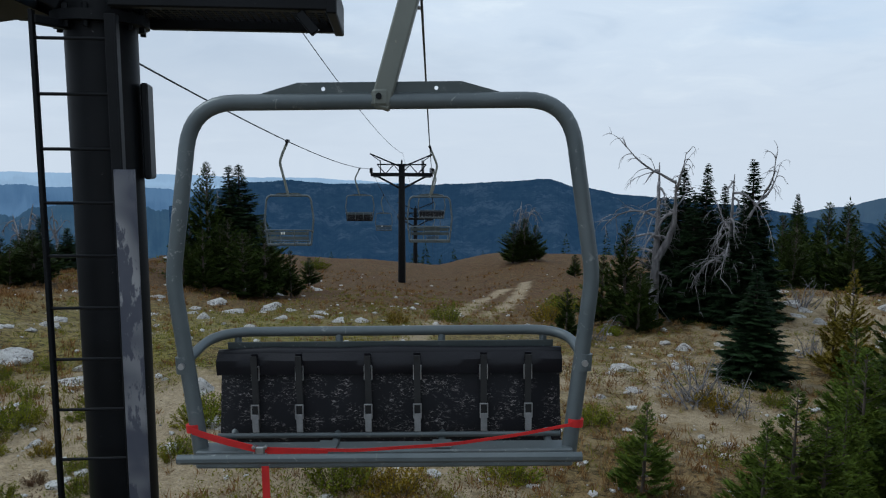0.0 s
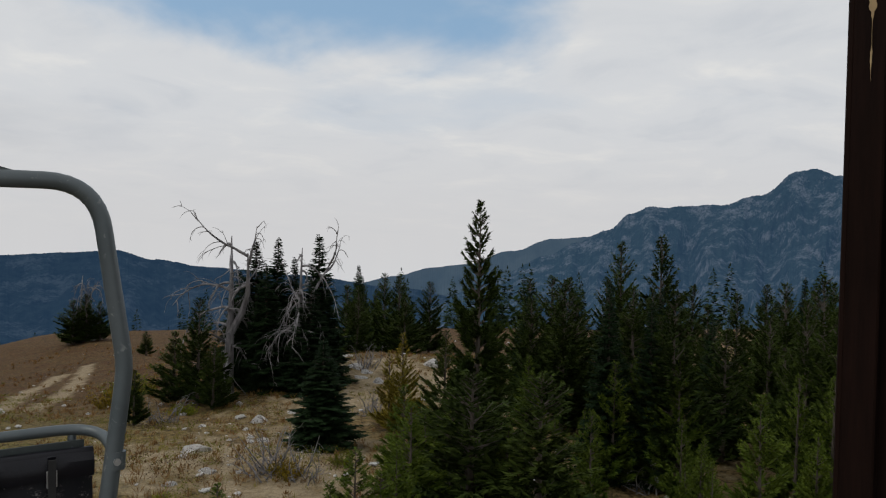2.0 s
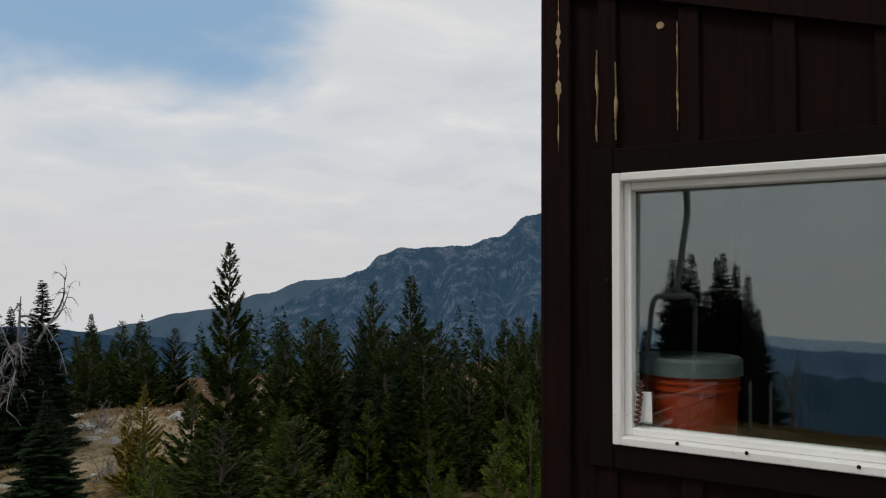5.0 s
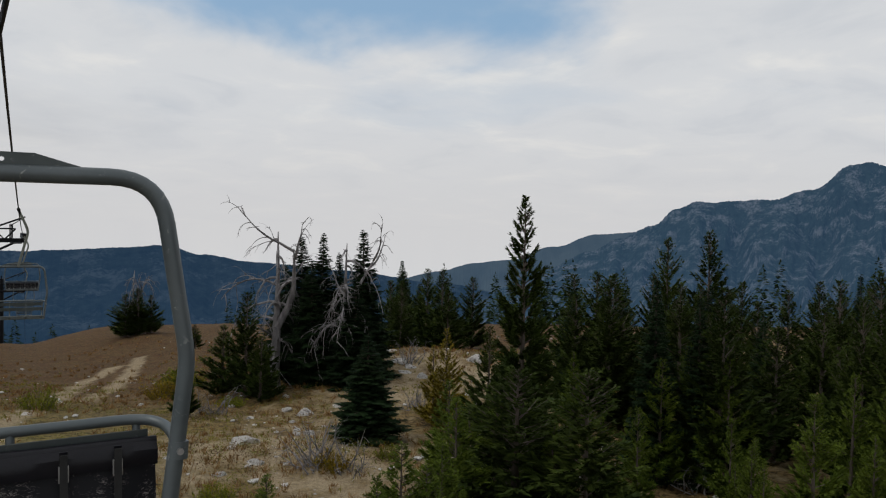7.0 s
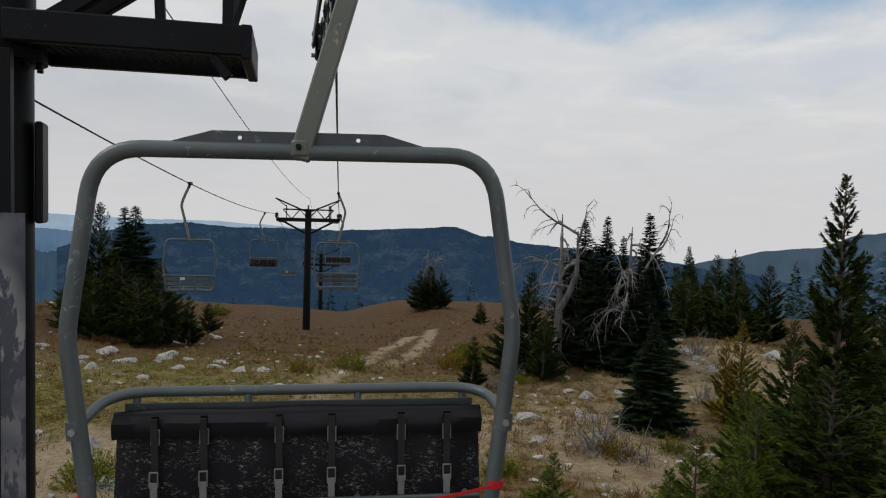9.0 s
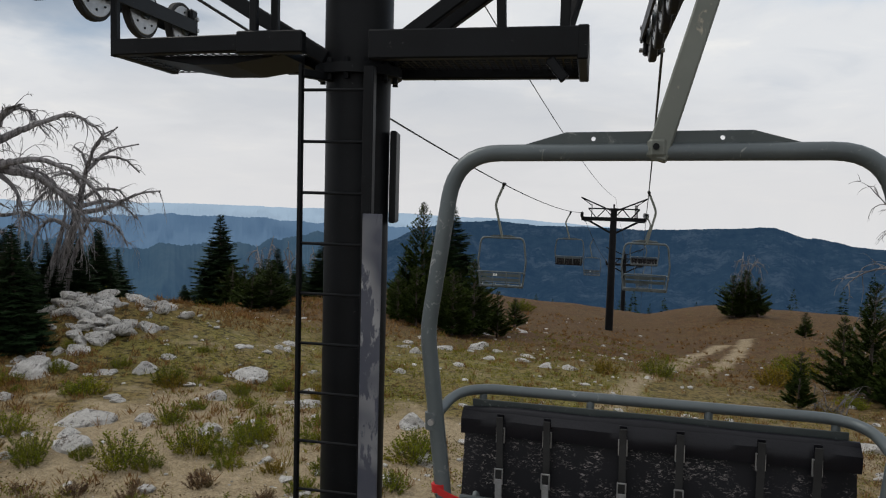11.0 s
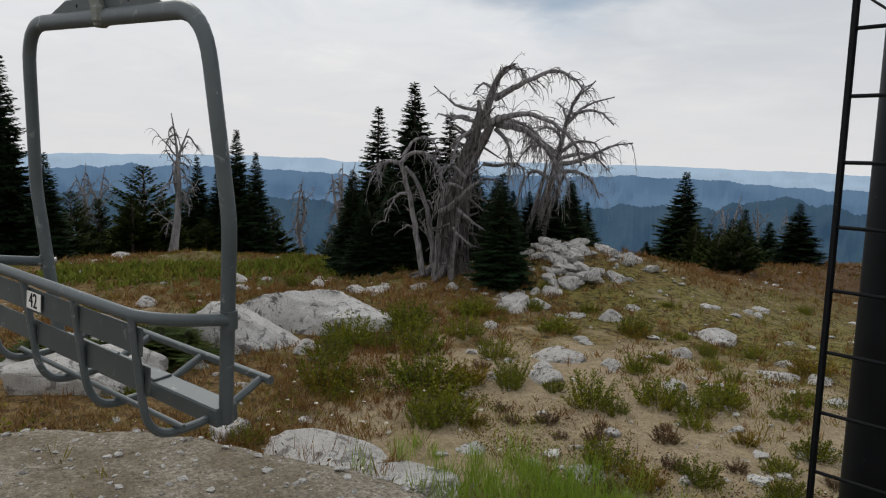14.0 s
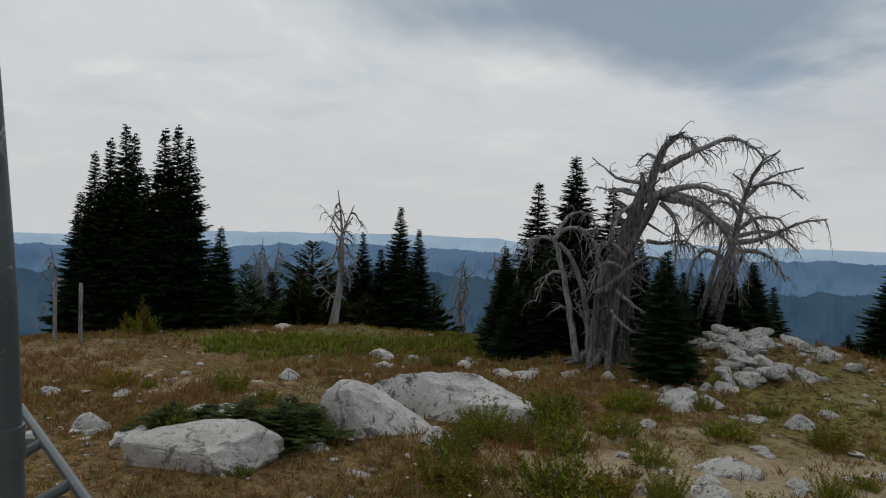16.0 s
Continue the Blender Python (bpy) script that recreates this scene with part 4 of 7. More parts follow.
    # west platform beside the sheaves
    for a, b in (((-3.08, 4.10, z), (-2.08, 4.02, z)), ((-3.08, 4.10, z), (-3.08, 4.78, z)), ((-2.08, 4.02, z), (-2.08, 4.78, z))):
        beam(a, b, 0.06, 0.10, "platform_beam", ob)
    grating(ob, -3.05, -2.11, 4.10, 4.76, 3.565)
    for x, y, top in ((-3.08, 4.10, 4.5), (-2.10, 4.02, 4.7), (-2.02, 4.14, 4.7)):
        beam((x, y, 3.55), (x, y, top), 0.045, 0.045, "platform_post", ob)
    Mesh().slab([(-0.40, 0.0), (0.55, 0.0), (0.20, -0.055), (-0.05, -0.055)], 0.5, pose(-2.52, 4.40, 3.56)).part("platform_pan", BLACK_STEEL, ob)
    ob.matrix_basis = pose(-0.005, 0.132, 0.012)
    return ob


near_tower()


def sheave_train(side, y0, y1, count, z):
    x = rope_x(side, (y0 + y1) / 2)
    ob = thing("sheave_train", "row of sheave wheels carrying the haul rope", "sheave train", "sheave trains")
    for s in (-0.085, 0.085):
        beam((x + s, y0 - 0.1, z + 0.02), (x + s, y1 + 0.1, z + 0.02), 0.018, 0.11, "side_plate", ob)
    for i in range(count):
        y = y0 + (y1 - y0) * i / (count - 1)
        sheave(ob, x, y, z)
    for y in (y0 - 0.1, y1 + 0.1):
        Mesh().box((0.14, 0.10, 0.30), pose(x, y, z + 0.02), 0.015).part("rope_catcher", BLACK_STEEL, ob, "black steel rope catcher")
        for dz in (-0.09, 0.0, 0.09):
            Mesh().disc(0.018, 0.20, 6, pose(x, y, z + dz, 0, 90)).part("catcher_bolt", STEEL, ob)
    return ob


sheave_train(-1, 2.9, 5.6, 6, ROPE_Z - 0.22)
sheave_train(1, 3.6, 6.1, 6, ROPE_Z - 0.24)


def far_tower(y, z_top):
    cx = -1.75 + LIFT_SLOPE * (y - 2)
    ob = thing("lift_tower", "slim dark lift tower with crossarm standing on the hill", "lift tower", "distant lift towers")
    base = terrain(cx, y) - 0.2
    Mesh().tube([(cx, y, base), (cx, y, z_top)], [0.24, 0.19], 16).part("mast", BLACK_STEEL, ob, "", True)
    arm = rope_height(y) - 0.35
    for dy in (-0.25, 0.25):
        beam((cx - 1.9, y + dy, arm), (cx + 1.9, y + dy, arm), 0.14, 0.22, "crossarm", ob)
        beam((cx - 1.5, y + dy, arm + 0.62), (cx + 1.5, y + dy, arm + 0.62), 0.07, 0.08, "upper_chord", ob)
        for k in range(6):
            beam((cx - 1.5 + 0.5 * k, y + dy, arm + (0.05 if k % 2 else 0.6)), (cx - 1.0 + 0.5 * k, y + dy, arm + (0.6 if k % 2 else 0.05)), 0.05, 0.05, "lattice_bar", ob)
    for s in (-1, 1):
        beam((cx, y, arm - 0.9), (cx + 1.5 * s, y, arm - 0.1), 0.10, 0.12, "knee_brace", ob)
        beam((cx, y, z_top - 0.2), (cx + 1.95 * s, y, z_top + 0.62), 0.09, 0.09, "lifting_arm", ob)
        beam((cx + 1.95 * s, y, z_top + 0.62), (cx + 1.3 * s, y, z_top + 0.15), 0.05, 0.05, "lifting_brace", ob)
        beam((cx + 1.87 * s, y - 1.2, arm + 0.25), (cx + 1.87 * s, y + 1.2, arm + 0.25), 0.16, 0.26, "sheave_beam", ob)
        beam((cx + 1.87 * s - 0.35 * s, y - 1.2, arm - 0.12), (cx + 1.87 * s - 0.35 * s, y + 1.2, arm - 0.12), 0.45, 0.06, "walkway", ob)
        for dy in (-1.1, 0.0, 1.1):
            beam((cx + 1.3 * s, y + dy, arm - 0.1), (cx + 1.3 * s, y + dy, arm + 0.85), 0.05, 0.05, "handrail_post", ob)
        beam((cx + 1.3 * s, y - 1.15, arm + 0.85), (cx + 1.3 * s, y + 1.15, arm + 0.85), 0.05, 0.05, "handrail", ob)
        for k in range(5):
            Mesh().disc(0.19, 0.07, 14, pose(cx + 1.87 * s, y - 0.95 + 0.475 * k, arm + 0.22, 0, 90)).part("sheave_wheel", RUBBER, ob)
    Mesh().tube([(cx, y, z_top), (cx, y, z_top + 0.25)], 0.05, 8).part("mast_cap", BLACK_STEEL, ob)
    return ob


far_tower(45.0, 2.35)
far_tower(78.0, -2.6)

# ---- operator's hut ----
def hut():
    ob = thing("lift_hut", "dark brown board and batten lift operator's hut", "hut", kind="")
    x0, x1, y0, y1, floor = 1.89, 4.4, -2.6, 0.447, 0.80
    wy0, wy1, wz0, wz1 = -0.80, 0.254, 2.293, 2.998  # the window's opening

    def roof_z(y):
        return 3.40 + 0.31 * y

    base = terrain(2.6, 0.0) - 0.6
    # west wall in four pieces round the opening
    def wall_piece(ya, yb, za, zb):
        m = Mesh()
        for xx in (x0, x0 + 0.09):
            for y, top in ((ya, False), (yb, False), (yb, True), (ya, True)):
                m.v.append(Vector((xx, y, (min(zb, roof_z(y) + 0.02) if zb > 90 else zb) if top else za)) if zb < 90 else Vector((xx, y, roof_z(y) + 0.02 if top else za)))
        m.f += [(0, 3, 2, 1), (4, 5, 6, 7), (0, 1, 5, 4), (1, 2, 6, 5), (2, 3, 7, 6), (3, 0, 4, 7)]
        return m

    wall = wall_piece(wy1, y1, base, 99).part("wall", BROWN, ob, "dark brown stained board wall")
    for a, b, c, d in ((y0, wy0, base, 99), (wy0, wy1, base, wz0), (wy0, wy1, wz1, 99)):
        wall_piece(a, b, c, d).part("wall", BROWN, ob)
    for a, b, c, d in (((x0 + 0.09 + x1) / 2, y1 - 0.045, x1 - x0 - 0.09, 0.09), ((x0 + 0.09 + x1) / 2, y0 + 0.045, x1 - x0 - 0.09, 0.09)):
        top = roof_z(b)
        Mesh().box((c, d, top - base), pose(a, b, (top + base) / 2), 0.003).part("wall", BROWN, ob)
    Mesh().box((0.09, y1 - y0 - 0.18, 4.0), pose(x1 - 0.045, (y0 + y1) / 2, 1.6), 0.003).part("wall", BROWN, ob)
    Mesh().box((x1 - x0 - 0.2, y1 - y0 - 0.2, 0.10), pose((x0 + x1) / 2, (y0 + y1) / 2, floor + 0.05), 0.003).part("floor_deck", BROWN_DARK, ob)
    # battens
    for y, w in ((0.274, 0.052), (0.061, 0.052), (-0.16, 0.05), (-0.37, 0.05), (-0.58, 0.05), (-0.82, 0.05), (-1.05, 0.05), (-1.28, 0.05), (-1.5, 0.05), (-1.75, 0.05), (-2.0, 0.05), (-2.3, 0.05)):
        inside = wy0 - 0.07 < y < wy1 + 0.07
        spans = [(base + 0.1, wz0 - 0.065), (wz1 + 0.068, roof_z(y))] if inside else [(base + 0.1, roof_z(y))]
        for a, b in spans:
            Mesh().box((0.020, w, b - a), pose(x0 - 0.009, y, (a + b) / 2), 0.003).part("batten", BROWN, ob)
    corner = Mesh().box((0.030, 0.075, roof_z(y1) - base), pose(x0 - 0.014, y1 - 0.034, (roof_z(y1) + base) / 2), 0.004).part("corner_board", BROWN, ob, "weathered brown corner board")
    Mesh().box((0.12, 0.016, roof_z(y1) - base), pose(x0 + 0.03, y1 + 0.006, (roof_z(y1) + base) / 2), 0.004).part("corner_board", BROWN, ob)

    # splits with bare wood showing along the board edges
    def split(y, za, zb, w, seed):
        m = Mesh()
        n = 60
        for i in range(n + 1):
            z = za + (zb - za) * i / n
            k = w * max(0.04, 0.2 + 2.0 * noise.noise((z * 14, seed, 0)) + 1.1 * noise.noise((z * 60, seed, 4)))
            k *= min(1.0, 4 * i / n, 4 * (n - i) / n) + 0.03
            c = y + 0.003 * noise.noise((z * 12, seed, 8))
            m.v += [Vector((x0 - 0.0305, c - k / 2, z)), Vector((x0 - 0.0305, c + k / 2, z)), Vector((x0 - 0.018, c - k / 2, z)), Vector((x0 - 0.018, c + k / 2, z))]
        for i in range(n):
            a = i * 4
            m.f += [(a, a + 4, a + 5, a + 1), (a, a + 2, a + 6, a + 4), (a + 1, a + 5, a + 7, a + 3)]
        return m

    split(0.408, 3.07, 3.52, 0.016, 1).part("wood_split", BARE_WOOD, corner, "pale bare wood split")
    split(0.300, 3.09, 3.34, 0.005, 2).part("wood_split", BARE_WOOD, wall)
    split(0.248, 3.09, 3.30, 0.006, 3).part("wood_split", BARE_WOOD, wall)
    split(0.087, 3.10, 3.38, 0.004, 4).part("wood_split", BARE_WOOD, wall)
    Mesh().disc(0.010, 0.008, 9, pose(x0 - 0.001, 0.135, 3.385, 0, 90)).part("knot", BARE_WOOD, wall)
    # window casing, white frame, glass
    win = new("window")
    win["label"] = "white framed window set in a dark casing"
    win.parent = ob
    for a, b, c, d in ((wy1, wy1 + 0.068, wz0 - 0.065, wz1 + 0.068), (wy0 - 0.068, wy0, wz0 - 0.065, wz1 + 0.068)):
        Mesh().box((0.034, b - a, d - c), pose(x0 - 0.017, (a + b) / 2, (c + d) / 2), 0.004).part("casing", BROWN_DARK, win, "dark brown casing board")
    for c, d in ((wz0 - 0.065, wz0), (wz1, wz1 + 0.068)):
        Mesh().box((0.034, wy1 - wy0, d - c), pose(x0 - 0.017, (wy0 + wy1) / 2, (c + d) / 2), 0.004).part("casing", BROWN_DARK, win)
    for k, (w, depth, xx) in enumerate(((0.022, 0.05, x0 - 0.020), (0.020, 0.05, x0 + 0.012))):
        inset = 0.0 if k == 0 else 0.022
        for s in (0, 1):
            y = (wy1 - inset - w / 2) if s == 0 else (wy0 + inset + w / 2)
            Mesh().box((depth, w, wz1 - wz0 - 2 * inset), pose(xx, y, (wz0 + wz1) / 2), 0.003).part("window_frame", WHITE_PAINT, win, "white painted frame")
            z = (wz1 - inset - w / 2) if s == 0 else (wz0 + inset + w / 2)
            Mesh().box((depth, wy1 - wy0 - 2 * inset - 2 * w, w), pose(xx, (wy0 + wy1) / 2, z), 0.003).part("window_frame", WHITE_PAINT, win)
    for y, z in ((0.268, 2.72), (0.09, 2.315), (-0.07, 2.312), (-0.30, 2.31)):
        Mesh().disc(0.0045, 0.004, 8, pose(x0 - 0.046, y, z, 0, 90)).part("screw", BLACK_STEEL, win)
    pane = Mesh().box((0.006, wy1 - wy0 - 0.07, wz1 - wz0 - 0.07), pose(x0 + 0.022, (wy0 + wy1) / 2, (wz0 + wz1) / 2, 0, 1.3, -0.7)).part("pane", GLASS, win, "reflecting window glass")
    pane.visible_shadow = False
    # roof with the sloping trim board under it
    for s, (za, zb, xa, xb, mat, nm) in enumerate(((0.0, 0.14, x0 - 0.035, x0 + 0.0, BROWN, "rake_board"), (0.14, 0.20, x0 - 0.05, x1 + 0.3, BLACK_STEEL, "roof"))):
        m = Mesh()
        ya, yb = (y0, y1 + 0.03) if s == 0 else (y0 - 0.3, y1 + 0.02)
        for xx in (xa, xb):
            for y in (ya, yb):
                for dz in (za, zb):
                    m.v.append(Vector((xx, y, roof_z(y) + dz)))
        m.f += [(0, 1, 3, 2), (4, 6, 7, 5), (0, 4, 5, 1), (2, 3, 7, 6), (1, 5, 7, 3), (0, 2, 6, 4)]
        m.part(nm, mat, ob, "brown trim board under the eave" if s == 0 else "dark sloping roof sheet")
    Mesh().box((0.50, 2.3, 0.04), pose(x0 + 0.36, -0.80, 2.14), 0.004).part("shelf", BARE_WOOD, ob, "wooden counter behind the window")
    # inner partition, pale
    Mesh().box((0.02, 2.7, 2.6), pose(x1 - 0.11, -1.05, 2.2), 0.002).part("lining", INNER, ob, "grey inner wall lining")
    ob.matrix_basis = HUT_AT
    return ob


HUT_AT = pose(0.1356, 0.0765, -0.1477, 0, 0, 3.02) @ Matrix.Diagonal((1.076, 1.076, 1.076, 1))
GLASS = bpy.data.materials.new("window_glass")
GLASS.use_nodes = True
_t = GLASS.node_tree
_t.nodes.clear()
_o, _mix = _t.nodes.new("ShaderNodeOutputMaterial"), _t.nodes.new("ShaderNodeMixShader")
_tr, _gl = _t.nodes.new("ShaderNodeBsdfTransparent"), _t.nodes.new("ShaderNodeBsdfGlossy")
_tr.inputs["Color"].default_value = (0.80, 0.86, 0.84, 1)
_gl.inputs["Roughness"].default_value, _gl.inputs["Color"].default_value = 0.015, (0.95, 1.0, 0.98, 1)
_fr = _t.nodes.new("ShaderNodeFresnel")
_fr.inputs["IOR"].default_value = 2.2
_t.links.new(_fr.outputs[0], _mix.inputs[0])
_t.links.new(_tr.outputs[0], _mix.inputs[1])
_t.links.new(_gl.outputs[0], _mix.inputs[2])
_t.links.new(_mix.outputs[0], _o.inputs[0])
INNER = two_tone("inner_lining", (0.10, 0.10, 0.095), (0.14, 0.14, 0.13), 1.2, 0.9, fine=12.0, strength=0.08)
ORANGE = two_tone("orange_plastic", (0.80, 0.085, 0.02), (0.88, 0.11, 0.03), 6.0, 0.45, fine=30, strength=0.1)
LID = two_tone("grey_lid_plastic", (0.28, 0.32, 0.34), (0.36, 0.40, 0.42), 8.0, 0.5, fine=40)
PAPER = two_tone("white_paper", (0.72, 0.71, 0.68), (0.80, 0.79, 0.76), 9.0, 0.8)
RUST = two_tone("rusty_iron", (0.12, 0.045, 0.025), (0.07, 0.03, 0.02), 40.0, 0.85)

hut()


def bucket():
    ob = thing("bucket", "orange plastic bucket with a grey lid on the counter", "bucket")
    cx, cy, z0 = 2.12, 0.122, 2.165
    prof = [(0.115, 0.0), (0.120, 0.01), (0.133, 0.25), (0.133, 0.31)]
    m = Mesh()
    m.tube([(cx, cy, z0 + z) for _, z in prof], [r for r, _ in prof], 32)
    m.part("body", ORANGE, ob, "orange plastic bucket body", True)
    for z in (0.255, 0.275):
        Mesh().tube([(cx, cy, z0 + z), (cx, cy, z0 + z + 0.008)], 0.139, 32).part("rim_ring", ORANGE, ob, smooth=True)
    Mesh().tube([(cx, cy, z0 + 0.295), (cx, cy, z0 + 0.335), (cx, cy, z0 + 0.343), (cx, cy, z0 + 0.336)], [0.145, 0.145, 0.138, 0.119], 32).part("lid", LID, ob, "grey lid", True)
    Mesh().box((0.004, 0.030, 0.045), pose(cx - 0.133, cy - 0.045, z0 + 0.07, 0, -4, 14), 0.001).part("label_patch", LID, ob, "small grey label")
    ob.matrix_basis = HUT_AT


bucket()
tag = Mesh().box((0.002, 0.055, 0.085), pose(x=1.905, y=0.195, z=2.385, ry=-6), 0.0005).part("paper_note", PAPER, None)
tag.matrix_basis = HUT_AT
tagged(tag, "small white paper note standing behind the window", "note")
spring = Mesh().tube([(1.892 + 0.006 * math.cos(i * 0.9), 0.203 - 0.012 * i / 60 + 0.006 * math.sin(i * 0.9), 2.345 + 0.11 * i / 60) for i in range(61)], 0.0032, 5).part("rusty_spring", RUST, None, smooth=True)
spring.matrix_basis = HUT_AT
tagged(spring, "rusty coil spring leaning against the window frame", "spring")

# ---- plants and stones ----
rng = np.random.default_rng(7)


def quads(name, centres, along_dir, side_dir, length, width, mat, parent=None, label=""):
    """Many small leaf blades in one mesh: kites along one way, as wide as given."""
    n = len(centres)
    a, s = along_dir * length[:, None], side_dir * width[:, None] * 0.5
    v = np.empty((n, 4, 3))
    v[:, 0], v[:, 1] = centres, centres + a * 0.45 + s
    v[:, 2], v[:, 3] = centres + a, centres + a * 0.45 - s
    me = bpy.data.meshes.new(name)
    me.vertices.add(n * 4)
    me.vertices.foreach_set("co", v.astype(np.float32).ravel())
    me.loops.add(n * 4)
    me.loops.foreach_set("vertex_index", np.arange(n * 4, dtype=np.int32))
    me.polygons.add(n)
    me.polygons.foreach_set("loop_start", np.arange(0, n * 4, 4, dtype=np.int32))
    me.polygons.foreach_set("loop_total", np.full(n, 4, dtype=np.int32))
    me.materials.append(mat)
    me.update(calc_edges=True)
    ob = new(name, me)
    if parent is not None:
        ob.parent = parent
    if label:
        ob["label"] = label
    return ob


def needles(name, centres, along_dir, side_dir, length, width, mat, parent=None):
    """Many needle sprays in one mesh: slim triangles."""
    n = len(centres)
    v = np.empty((n, 3, 3))
    s = side_dir * width[:, None] * 0.5
    lift = along_dir * length[:, None]
    v[:, 0], v[:, 1], v[:, 2] = centres + s + lift * 0.15, centres - s, centres + lift
    me = bpy.data.meshes.new(name)
    me.vertices.add(n * 3)
    me.vertices.foreach_set("co", v.astype(np.float32).ravel())
    me.loops.add(n * 3)
    me.loops.foreach_set("vertex_index", np.arange(n * 3, dtype=np.int32))
    me.polygons.add(n)
    me.polygons.foreach_set("loop_start", np.arange(0, n * 3, 3, dtype=np.int32))
    me.polygons.foreach_set("loop_total", np.full(n, 3, dtype=np.int32))
    me.materials.append(mat)
    me.update(calc_edges=True)
    ob = new(name, me)
    ob.parent = parent
    return ob


def unit(v):
    return v / np.maximum(np.linalg.norm(v, axis=-1, keepdims=True), 1e-6)


